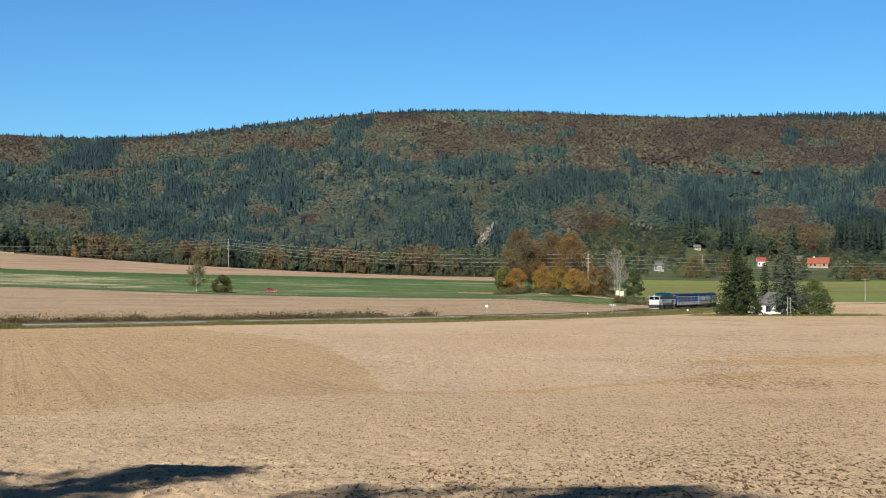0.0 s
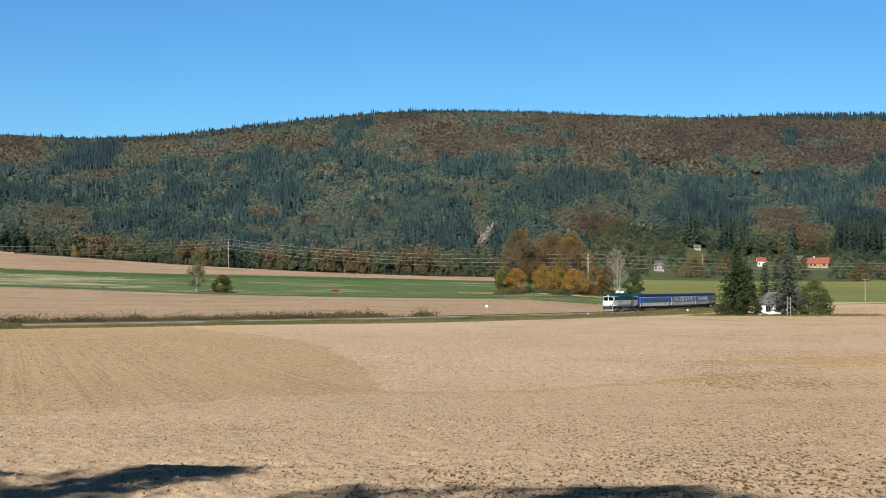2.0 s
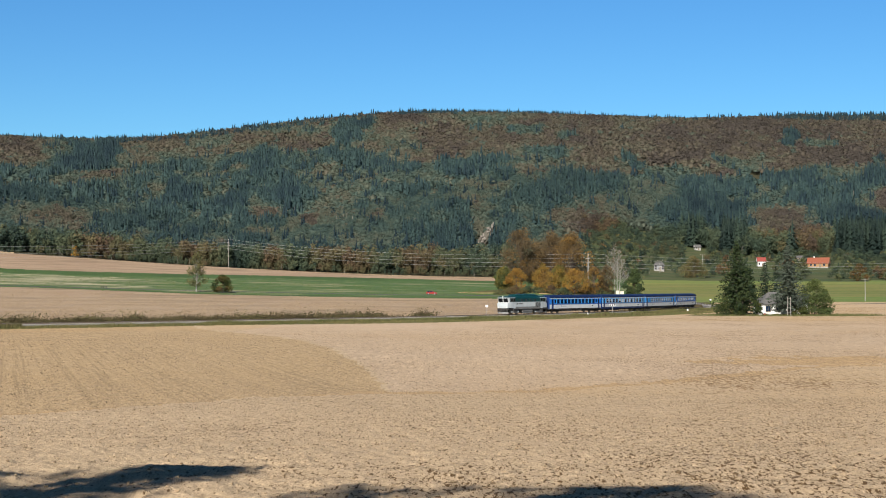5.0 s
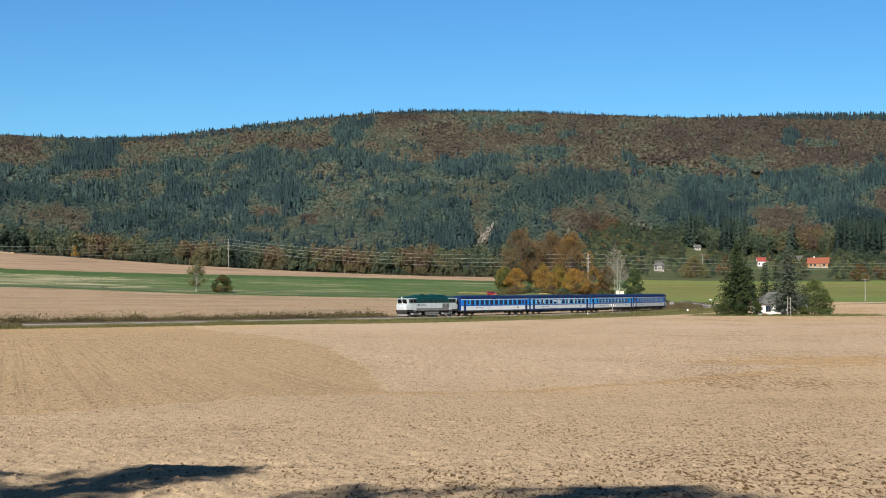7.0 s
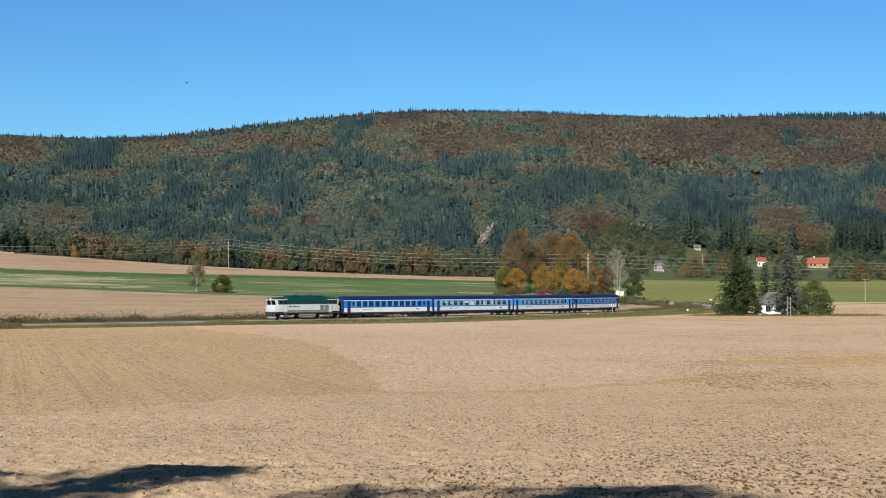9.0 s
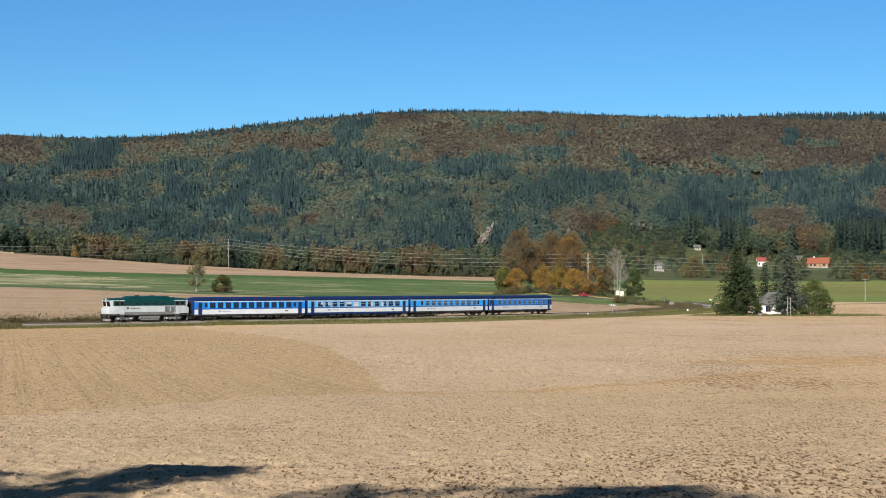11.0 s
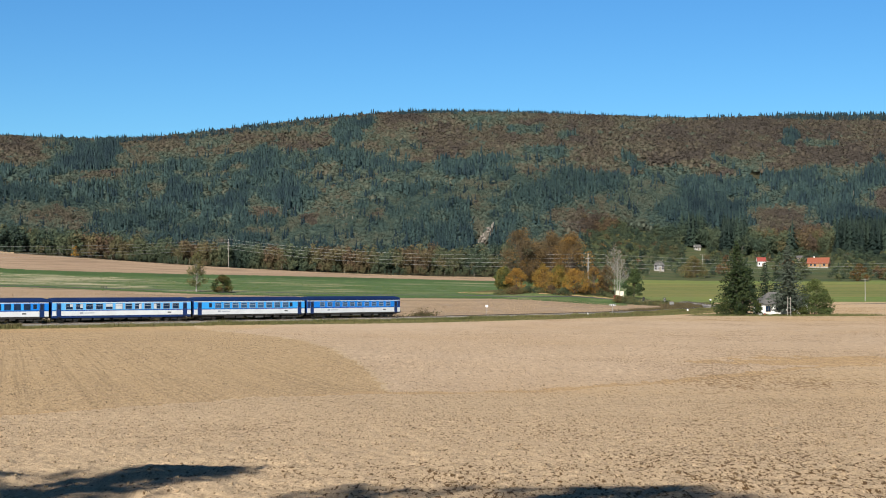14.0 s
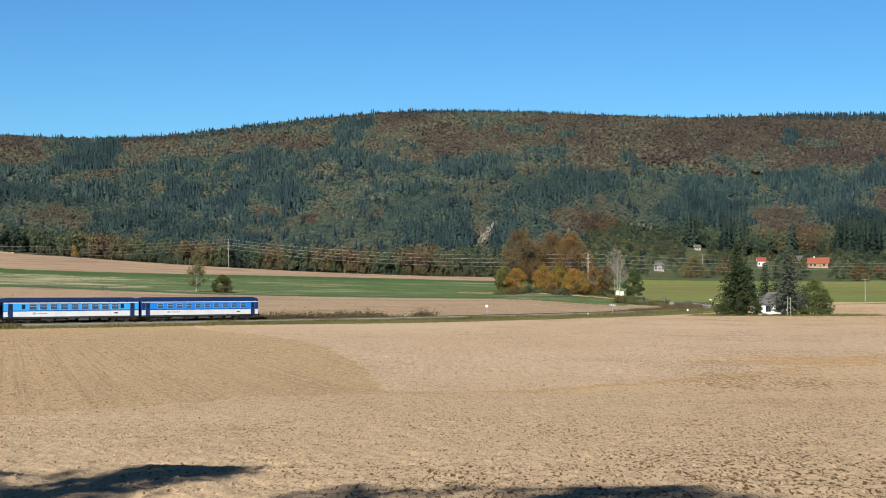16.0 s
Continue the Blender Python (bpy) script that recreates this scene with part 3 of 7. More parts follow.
def railway():
    """Ballast bed, two rails and concrete sleepers along the curve."""
    track = thing("railway_track", "single railway track on a pale ballast bed", "railway", kind="structure")
    s = np.arange(-260, 474, 2.0)

    def strip(name, material, section, label=""):
        rings = []
        for v in s:
            rings.append([(*on_line(v, off)[:2], z) for off, z in section])
        bm = bmesh.new()
        loft(bm, rings)
        return part(name, bm, material, track, label)

    strip("ballast", M["ballast"], [(2.75, -0.75), (1.8, -0.22), (-1.8, -0.22), (-2.75, -0.75), (-2.75, -1.0), (2.75, -1.0)], "pale crushed-stone ballast")
    for side in (0.755, -0.755):
        strip("rail", M["rust"], [(side + 0.035, 0.0), (side + 0.035, -0.04), (side + 0.07, -0.165), (side - 0.07, -0.165), (side - 0.035, -0.04), (side - 0.035, 0.0)])
        strip("rail_head", M["rail"], [(side + 0.03, 0.004), (side + 0.03, 0.0), (side - 0.03, 0.0), (side - 0.03, 0.004)])
    verts, faces = [], []
    for v in np.arange(-20, 420, 0.62):
        x, y, th = on_line(v)
        c, q = math.cos(th), math.sin(th)
        base = len(verts)
        for dx, dy, dz in ((-0.13, -1.25, 0), (0.13, -1.25, 0), (0.13, 1.25, 0), (-0.13, 1.25, 0), (-0.1, -1.22, 1), (0.1, -1.22, 1), (0.1, 1.22, 1), (-0.1, 1.22, 1)):
            verts.append((x + dx * c - dy * q, y + dx * q + dy * c, -0.25 + 0.085 * dz))
        faces += [(base + 4, base + 5, base + 6, base + 7), (base, base + 1, base + 5, base + 4), (base + 1, base + 2, base + 6, base + 5), (base + 2, base + 3, base + 7, base + 6), (base + 3, base, base + 4, base + 7)]
    ob = new("sleepers", mesh_np("sleepers", verts, faces, M["sleeper"]))
    ob.parent = track
    tagged(ob, "concrete sleepers", kind="stuff")


railway()

# ---------------------------------------------------------------- train
def wheelset(parent, x, r=0.46):
    """An axle with two flanged wheels, its origin on the axle."""
    bm = bmesh.new()
    rod(bm, (0, -0.95, 0), (0, 0.95, 0), 0.08, seg=8)
    for q in (-1, 1):
        rod(bm, (0, q * 0.69, 0), (0, q * 0.82, 0), r, seg=24)
        rod(bm, (0, q * 0.66, 0), (0, q * 0.69, 0), r + 0.03, seg=24)
        rod(bm, (0, q * 0.82, 0), (0, q * 0.86, 0), r * 0.45, r * 0.3, seg=12)
    ob = part("wheelset", bm, M["wheel"], parent, "steel wheelset with flanged wheels")
    ob.matrix_basis = pose(x, 0, r)
    return ob


WHEELS = []


def bogie(parent, x, base, material, heavy=False):
    """A two-axle bogie: side frames, springs, axle boxes and its wheelsets."""
    bm = bmesh.new()
    h = base / 2
    for q in (-1, 1):
        y0, y1 = sorted((q * 0.92, q * 1.12))
        box(bm, -h - 0.55, h + 0.55, y0, y1, 0.52, 0.80 if heavy else 0.70, 0.04)
        box(bm, -0.55, 0.55, y0 - 0.03, y1 + 0.03, 0.30, 0.62, 0.05)
        for a in (-h, h):
            box(bm, a - 0.22, a + 0.22, y0, y1 + 0.02, 0.30, 0.62, 0.05)
            for d in (-0.33, 0.33):
                rod(bm, (a + d, q * 1.06, 0.40), (a + d, q * 1.06, 0.78), 0.10, seg=8)
        rod(bm, (0, q * 1.2, 0.35), (0.5, q * 1.2, 0.75), 0.04, seg=6)
        if heavy:
            for a in (-h * 0.45, h * 0.45):
                box(bm, a - 0.18, a + 0.18, y0, y1, 0.22, 0.5, 0.03)
    box(bm, -0.35, 0.35, -1.0, 1.0, 0.5, 0.85, 0.05)
    box(bm, -h - 0.55, -h - 0.40, -1.05, 1.05, 0.55, 0.72, 0.02)
    box(bm, h + 0.40, h + 0.55, -1.05, 1.05, 0.55, 0.72, 0.02)
    ob = part("bogie", bm, material, parent, "two-axle bogie with coil springs")
    ob.matrix_basis = pose(x, 0, 0)
    if heavy:
        for a in (-h, h):
            for q in (-1, 1):
                part("axle_box", bm_rod((a, q * 1.10, 0.50), (a, q * 1.24, 0.50), 0.17, 0.13, seg=10), M["loco_grey"], ob, "pale axle box cover")
    for a in (-h, h):
        WHEELS.append(wheelset(ob, a, 0.5 if heavy else 0.46))
    return ob


def section(z0, z1, half, n=1):
    return [(half, z0), (half, z1), (-half, z1), (-half, z0)]


def prism(yz, x0, x1, taper=0.0):
    """A closed cross-section drawn along x."""
    bm = bmesh.new()
    loft(bm, [[(x0, y, z) for y, z in yz], [(x1, y, z) for y, z in yz]])
    return bm


ROOF = [(1.40, 3.52), (1.36, 3.66), (1.22, 3.82), (0.95, 3.95), (0.5, 4.03), (0, 4.05), (-0.5, 4.03), (-0.95, 3.95), (-1.22, 3.82), (-1.36, 3.66), (-1.40, 3.52)]


def buffers(parent, x, q):
    for y in (-0.87, 0.87):
        bm = bmesh.new()
        rod(bm, (x, y, 1.05), (x + q * 0.42, y, 1.05), 0.09, seg=10)
        rod(bm, (x + q * 0.42, y, 1.05), (x + q * 0.50, y, 1.05), 0.23, seg=14)
        part("buffer", bm, M["under"], parent, "round steel buffer")
    bm = bm_rod((x, 0, 1.0), (x + q * 0.42, 0, 0.95), 0.06, seg=8)
    box(bm, x + q * 0.05, x + q * 0.4, -0.05, 0.05, 0.6, 1.0)
    part("coupling", bm, M["under"], parent, "screw coupling")


def window(parent, x, z0, z1, w, style, rng, pane=None):
    """A coach window on both sides: aluminium frame, pane, and its divisions."""
    for q in (-1, 1):
        face = q * 1.415
        bm = bmesh.new()
        t = 0.055
        for a, b, c, d in ((x - w / 2 - t, x + w / 2 + t, z1, z1 + t), (x - w / 2 - t, x + w / 2 + t, z0 - t, z0), (x - w / 2 - t, x - w / 2, z0, z1), (x + w / 2, x + w / 2 + t, z0, z1)):
            box(bm, a, b, face - 0.02, face + 0.02, c, d)
        if style in ("split", "blinds", "narrow"):
            zb = z0 + (z1 - z0) * (0.62 if style != "narrow" else 0.55)
            box(bm, x - w / 2, x + w / 2, face - 0.015, face + 0.018, zb - 0.03, zb + 0.03)
        ob = part("window", bm, M["navy"] if style == "panel" else M["frame"], parent, "framed coach window")
        part("pane", bm_box(x - w / 2, x + w / 2, face - 0.014, face + 0.006, z0, z1), pane or M["coach_glass"], ob, "bluish pane")
        if style == "blinds":
            k = rng.random()
            if k < 0.75:
                lo = z0 + (z1 - z0) * rng.choice([0.0, 0.25, 0.45])
                a, b = (x - w / 2, x + w / 2) if rng.random() < 0.3 else ((x - w / 2, x - w * 0.12) if rng.random() < 0.5 else (x + w * 0.1, x + w / 2))
                part("blind", bm_box(a, b, face - 0.012, face + 0.010, lo, z1 - 0.05), M["blind"], ob, "pale blind half drawn")


def coach(label, length, windows, style, band, seed, upper_white=True, z_win=(2.16, 3.02), blank=()):
    """A four-axle passenger coach; its origin is at rail height under its middle, x points forward."""
    rng = random.Random(seed)
    car = thing("railway_coach", label, "railway coach", group="coaches of the train")
    h = length / 2 - 0.30
    part("lower_panel", prism(section(1.10 if style == "blinds" else 1.02, 1.88, 1.405), -h, h), M["coach_white"], car, "white lower body side")
    part("waist_stripe", prism(section(1.88, 2.03, 1.409), -h, h), M["waist"], car, "dark blue waist stripe")
    part("window_band", prism(section(2.03, 3.18, 1.403), -h, h), band, car, "blue window band")
    part("cornice", prism(section(3.18, 3.29, 1.408), -h, h), M["coach_white"], car, "white cornice stripe")
    part("roof_edge", prism(section(3.29, 3.53, 1.404), -h, h), M["roof_navy"], car, "dark blue roof edge")
    # roof with drooped ends
    bm = bmesh.new()
    rings = []
    for x, drop in ((-h, 0.35), (-h + 0.35, 0.12), (-h + 0.9, 0.0), (h - 0.9, 0.0), (h - 0.35, 0.12), (h, 0.35)):
        rings.append([(x, y, 3.53 + (z - 3.52) * (1 - drop)) for y, z in ROOF])
    loft(bm, rings)
    part("roof", bm, M["roof_navy"], car, "dark blue curved roof")
    for x in (np.linspace(-h + 3, h - 3, 5) if style == "split" else ()):
        part("roof_vent", bm_box(x - 0.22, x + 0.22, -0.25, 0.25, 4.0, 4.08, 0.03), M["navy"], car)
    if style == "blinds":
        part("skirt", prism(section(0.74, 1.10, 1.36), -h, h), M["navy"], car, "dark blue skirt")
    else:
        part("sole_bar", prism(section(0.74, 1.02, 1.34), -h, h), M["under"], car, "dark sole bar")
    # entrance doors, recessed ends
    for q in (-1, 1):
        for end in (-1, 1):
            x = end * (h - 1.15)
            bm = bmesh.new()
            y = q * 1.412
            box(bm, x - 0.40, x + 0.40, y - 0.012, y + 0.012, 0.92, 3.14, 0.004)
            door = part("door", bm, M["navy"], car, "dark blue folding entrance door")
            part("pane", bm_box(x - 0.22, x + 0.22, y - 0.012, y + 0.017, 2.15, 2.95), M["glass"], door, "dark door pane")
            part("handrail", bm_rod((x + 0.5, y + q * 0.06, 1.2), (x + 0.5, y + q * 0.06, 2.3), 0.018, seg=6), M["frame"], door, "metal handrail")
            bm = bmesh.new()
            for i in range(3):
                box(bm, x - 0.38, x + 0.38, q * 1.18, q * 1.40, 0.38 + 0.22 * i, 0.42 + 0.22 * i)
            part("step", bm, M["under"], car, "entrance steps")
            x2 = end * (h - 0.34)
            part("corner_panel", bm_box(x2 - 0.33, x2 + 0.33, y - 0.010, y + 0.008, 2.03, 3.18), M["navy"] if style == "narrow" else band, car, "blue corner panel")
    for x in windows:
        w = {"panel": 1.02, "narrow": 1.05}.get(style, 1.2)
        window(car, x, *z_win, w, style, rng, M["sky_glass"] if style in ("split", "narrow") else None)
        if style == "panel":
            for q in (-1, 1):
                y = q * 1.406
                part("band_panel", bm_box(x + 0.59, x + 1.06, y - 0.008, y + 0.004, 2.05, 3.16), M["mid_blue"], car, "lighter blue panel between windows")
    for x in blank:
        for q in (-1, 1):
            y = q * 1.406
            part("toilet_window", bm_box(x - 0.3, x + 0.3, y - 0.01, y + 0.014, 2.25, 3.0, 0.004), M["glass"], car, "narrow frosted window")
    # lettering bars and number field
    for q in (-1, 1):
        y = q * 1.405
        part("lettering_bar", bm_box(q * (h - 6.6) - 0.9, q * (h - 6.6) + 0.9, y - 0.004, y + 0.006, 1.46, 1.60), M["letter_grey"], car, "grey lettering bar")
        part("emblem", bm_box(q * (h - 5.2) - 0.3, q * (h - 5.2) + 0.3, y - 0.004, y + 0.007, 1.38, 1.70, 0.003), M["letter_grey"], car, "small grey-blue emblem")
        part("number_bar", bm_box(-q * (h - 4.2) - 0.35, -q * (h - 4.2) + 0.35, y - 0.004, y + 0.006, 1.40, 1.60), M["under"], car, "dark number bar")
    part("underframe", bm_box(-h + 0.6, h - 0.6, -0.55, 0.55, 0.50, 0.86, 0.03), M["under"], car, "dark underframe")
    # equipment under the floor
    x = -h + 5.6
    while x < h - 6.2:
        w = rng.uniform(0.8, 2.2)
        for q in (-1, 1):
            y0, y1 = sorted((q * rng.uniform(0.4, 0.7), q * 1.25))
            part("equipment_box", bm_box(x, x + w, y0, y1, rng.uniform(0.32, 0.5), 0.86, 0.04), M["under"] if rng.random() < 0.7 else M["bogie_grey"], car, "underfloor equipment box")
        x += w + rng.uniform(0.3, 0.9)
    for end in (-1, 1):
        bogie(car, end * (length / 2 - 3.45), 2.5, M["under"])
        buffers(car, end * h, end)
        bm = bmesh.new()
        for i in range(4):
            x = end * (h + 0.02 + 0.07 * i)
            box(bm, x - 0.025, x + 0.025, -0.62, 0.62, 1.15, 3.35, 0.02)
        part("gangway_bellows", bm, M["rubber"], car, "black rubber gangway")
        part("end_wall", bm_box(end * h - 0.01, end * h + 0.01, -1.36, 1.36, 1.0, 3.5), M["navy"], car, "dark blue end wall")
    return car


def locomotive():
    """A diesel locomotive with two cabs, raked goggle-like windscreens, green upper body and pale grey lower body."""
    loco = thing("locomotive", "diesel locomotive with dark green upper body and pale grey sides", "locomotive")
    h = 7.65
    W = 1.45
    part("body_lower", prism([(W, 1.58), (W, 2.62), (-W, 2.62), (-W, 1.58)], -h + 1.9, h - 1.9), M["loco_grey"], loco, "pale grey lower body")
    part("side_frame", prism([(W - 0.05, 1.15), (W - 0.05, 1.58), (-W + 0.05, 1.58), (-W + 0.05, 1.15)], -h + 2.9, h - 2.9), M["tank_grey"], loco, "dusty grey frame under the body side")
    up = [(W - 0.005, 2.62), (W - 0.01, 3.35), (1.30, 3.62), (0.95, 3.88), (0, 3.98), (-0.95, 3.88), (-1.30, 3.62), (-W + 0.01, 3.35), (-W + 0.005, 2.62)]
    part("body_upper", prism(up, -h + 1.9, h - 1.9), M["loco_green"], loco, "dark green upper body")
    bm = bmesh.new()
    hood = [(0.98, 3.84), (0.86, 4.20), (0, 4.29), (-0.86, 4.20), (-0.98, 3.84)]
    loft(bm, [[(x, y, 3.84 + (z - 3.84) * k) for y, z in hood] for x, k in ((-4.5, 0.05), (-3.9, 1.0), (3.7, 1.0), (4.4, 0.05))])
    part("roof_hood", bm, M["loco_green"], loco, "raised green roof hood")
    for x in (-5.05, -1.2):
        part("roof_fan", bm_rod((x, 0, 3.93), (x, 0, 4.06 if x < -4 else 4.36), 0.5, seg=18), M["loco_green"], loco, "round roof fan")
    part("exhaust", bm_box(1.3, 2.1, -0.18, 0.18, 4.25, 4.44, 0.04), M["under"], loco, "sooty exhaust stack")
    for end in (1, -1):
        cab = part("cab", cab_mesh(h, W, end), M["loco_grey"], loco, "pale grey cab with raked windscreens")
        # roof of the cab
        bm = bmesh.new()
        rings = []
        for x, z in ((h - 1.9, 3.62), (h - 0.7, 3.62), (h - 0.18, 3.58)):
            rings.append([(end * x, y * (1.0 if x < h - 0.5 else 0.9), zz + z - 3.62) for y, zz in ((1.42, 3.30), (1.28, 3.60), (0.9, 3.86), (0, 3.94), (-0.9, 3.86), (-1.28, 3.60), (-1.42, 3.30))])
        loft(bm, rings)
        part("cab_roof", bm, M["loco_green"], loco, "dark green cab roof")
        for q in (-1, 1):
            bm = bmesh.new()
            c = [(h - 0.365, 0.03, 2.52), (h - 0.405, 1.30, 2.52), (h - 0.195, 1.28, 3.44), (h - 0.155, 0.03, 3.44)]
            vs = [bm.verts.new((end * x, q * y, z)) for x, y, z in c]
            vs2 = [bm.verts.new((end * (x + 0.035), q * y, z + 0.01)) for x, y, z in c]
            bm.faces.new(vs2)
            for i in range(4):
                bm.faces.new((vs[i], vs[(i + 1) % 4], vs2[(i + 1) % 4], vs2[i]))
            bmesh.ops.recalc_face_normals(bm, faces=bm.faces)
            part("windscreen", bm, M["cab_glass"], cab, "dark raked windscreen")
            bm = bmesh.new()
            rim = [Vector((end * (x + 0.03), q * y, z)) for x, y, z in c]
            for i in range(4):
                rod(bm, rim[i], rim[(i + 1) % 4], 0.035, seg=6)
            part("windscreen_frame", bm, M["white"], cab, "white windscreen surround")
            part("side_panel", bm_box(end * (h - 0.75), end * (h - 2.92), q * W - 0.006, q * W + 0.006, 2.62, 3.46), M["loco_green"], cab, "dark green upper cab side")
            y = q * (W + 0.010)
            for x, w in ((h - 1.42, 0.32), (h - 2.35, 0.30)):
                ob = part("cab_window", bm_box(end * x - w - 0.05, end * x + w + 0.05, y - 0.015, y + 0.012, 2.70, 3.38, 0.004), M["bogie_grey"], cab, "cab side window frame")
                part("pane", bm_box(end * x - w, end * x + w, y - 0.015, y + 0.02, 2.75, 3.33), M["cab_glass"], ob, "dark pane")
            part("cab_door", bm_box(end * (h - 2.35) - 0.36, end * (h - 2.35) + 0.36, y - 0.012, y + 0.008, 1.2, 2.6, 0.003), M["loco_grey"], cab, "cab door")
            for x in (h - 1.9, h - 2.8):
                part("handrail", bm_rod((end * x, y + q * 0.05, 1.2), (end * x, y + q * 0.05, 2.6), 0.02, seg=6), M["frame"], cab, "metal handrail")
            bm = bmesh.new()
            for i in range(3):
                box(bm, end * (h - 2.35) - 0.3, end * (h - 2.35) + 0.3, q * 1.25, q * 1.47, 0.35 + 0.28 * i, 0.39 + 0.28 * i)
            for a in (-0.3, 0.3):
                rod(bm, (end * (h - 2.35) + a, q * 1.46, 0.35), (end * (h - 2.35) + a, q * 1.46, 1.15), 0.02, seg=5)
            part("ladder", bm, M["tank_grey"], cab, "grey cab ladder")
            part("headlight", bm_rod((end * (h - 0.10), q * 0.98, 1.52), (end * (h + 0.02), q * 0.98, 1.52), 0.12, seg=14), M["lamp_glass"], cab, "round headlight")
            part("marker_light", bm_rod((end * (h - 0.10), q * 0.70, 1.52), (end * (h + 0.01), q * 0.70, 1.52), 0.07, seg=12), M["red_paint"], cab, "red marker light")
        part("top_light", bm_rod((end * (h - 0.22), 0, 3.72), (end * (h - 0.08), 0, 3.72), 0.15, seg=14), M["lamp_glass"], cab, "top headlight")
        part("number_bar", bm_box(end * (h - 0.02) - 0.03, end * (h - 0.02) + 0.02, -0.5, 0.5, 2.02, 2.2), M["under"], cab, "dark number bar")
        # buffer beam, plough, hoses
        part("buffer_beam", bm_box(end * (h - 0.12) - 0.12, end * (h - 0.12) + 0.12, -1.30, 1.30, 0.52, 1.28, 0.03), M["under"], loco, "dark buffer beam")
        buffers(loco, end * (h - 0.12), end)
        bm = bmesh.new()
        vs = [[(end * (h + 0.12), 0, 0.14), (end * (h - 0.25), 1.35, 0.14), (end * (h - 0.30), 1.35, 0.48), (end * (h - 0.02), 0, 0.48)],
              [(end * (h + 0.12), 0, 0.14), (end * (h - 0.25), -1.35, 0.14), (end * (h - 0.30), -1.35, 0.48), (end * (h - 0.02), 0, 0.48)]]
        for quad in vs:
            a = [bm.verts.new(p) for p in quad]
            b = [bm.verts.new((p[0] - end * 0.06, p[1], p[2])) for p in quad]
            bm.faces.new(a)
            bm.faces.new(b[::-1])
            for i in range(4):
                bm.faces.new((a[i], b[i], b[(i + 1) % 4], a[(i + 1) % 4]))
        bmesh.ops.recalc_face_normals(bm, faces=bm.faces)
        part("snow_plough", bm, M["tank_grey"], loco, "pale grey snow plough")
        for y in (-0.45, -0.25, 0.3, 0.5):
            part("brake_hose", bm_rod((end * (h - 0.08), y, 1.0), (end * (h + 0.12), y, 0.55), 0.035, seg=6), M["rubber"], loco, "black brake hose")
        bogie(loco, end * 4.60, 2.4, M["tank_grey"], heavy=True)
    part("underframe", bm_box(-h + 0.5, h - 0.5, -0.72, 0.72, 0.34, 1.0, 0.03), M["under"], loco, "dark underframe")
    # sides: sole bar, tank, grilles, portholes
    part("sole_bar", prism(section(0.98, 1.15, 1.42), -h + 0.3, h - 0.3), M["under"], loco, "dark sole bar")
    part("fuel_tank", prism([(1.25, 0.42), (1.32, 0.60), (1.32, 0.98), (-1.32, 0.98), (-1.32, 0.60), (-1.25, 0.42)], -2.0, 1.9), M["tank_grey"], loco, "grey fuel tank")
    for q in (-1, 1):
        y = q * (W + 0.002)
        for x in (-4.45, -3.35):
            bm = bmesh.new()
            for i in range(8):
                box(bm, x - 0.48, x + 0.48, y - 0.01, y + 0.025, 1.62 + 0.115 * i, 1.69 + 0.115 * i)
            part("grille", bm, M["bogie_grey"], loco, "louvred air intake")
        for x in (-2.6, -0.9, 0.8, 2.5):
            ob = part("engine_window", bm_box(x - 0.38, x + 0.38, y - 0.012, y + 0.012, 2.78, 3.22, 0.003), M["loco_green"], loco)
            part("pane", bm_box(x - 0.30, x + 0.30, y - 0.012, y + 0.018, 2.84, 3.16), M["glass"], ob, "dark pane")
        part("lettering_bar", bm_box(2.0, 3.7, y - 0.01, y + 0.008, 2.16, 2.32), M["bogie_grey"], loco, "grey lettering bar")
        part("emblem", bm_box(3.95, 4.45, y - 0.01, y + 0.009, 2.08, 2.42, 0.003), M["bogie_grey"], loco, "small grey emblem")
        part("air_tank", bm_rod((-1.8, q * 1.1, 0.30), (1.6, q * 1.1, 0.30), 0.17, seg=12), M["tank_grey"], loco, "long grey air tank")
    return loco


def cab_mesh(h, W, end):
    """The cab: a flat lower front that leans back above the waist to the roof."""
    rings = []
    for x, y, z in ((h - 0.06, 1.30, 1.32), (h, 1.32, 1.9), (h - 0.03, 1.34, 2.32), (h - 0.42, 1.36, 2.46), (h - 0.44, 1.36, 2.50), (h - 0.20, 1.34, 3.48), (h - 0.16, 1.30, 3.56)):
        rings.append([(end * x, -y, z), (end * (x + 0.04), -y * 0.5, z), (end * (x + 0.04), y * 0.5, z), (end * x, y, z),
                      (end * (h - 1.0 if z < 3 else h - 1.1), min(W, y + 0.12), z), (end * (h - 2.9), W + 0.001, z), (end * (h - 2.9), -W - 0.001, z), (end * (h - 1.0 if z < 3 else h - 1.1), -min(W, y + 0.12), z)])
    bm = bmesh.new()
    loft(bm, rings)
    return bm


LOCO = locomotive()
COACHES = [
    (coach("blue and white coach with a lighter panelled window band", 24.5, [x for x in np.linspace(-8.25, 8.25, 11)], "panel", M["blue"], 1, blank=(-9.6, 9.6)), 24.5),
    (coach("long blue and white coach with pale blinds in its windows", 26.4, [x for x in np.linspace(-9.9, 9.9, 12)], "blinds", M["sky_blue"], 2), 26.4),
    (coach("blue and white coach with ten windows between blank end panels", 24.5, [x for x in np.linspace(-7.6, 7.0, 9)], "split", M["mid_blue"], 3, blank=(8.6, -8.9)), 24.5),
    (coach("last blue and white coach with a row of narrow split windows", 24.2, [x for x in np.linspace(-8.6, 8.2, 10)], "narrow", M["blue"], 4, z_win=(2.22, 2.96)), 24.2),
]


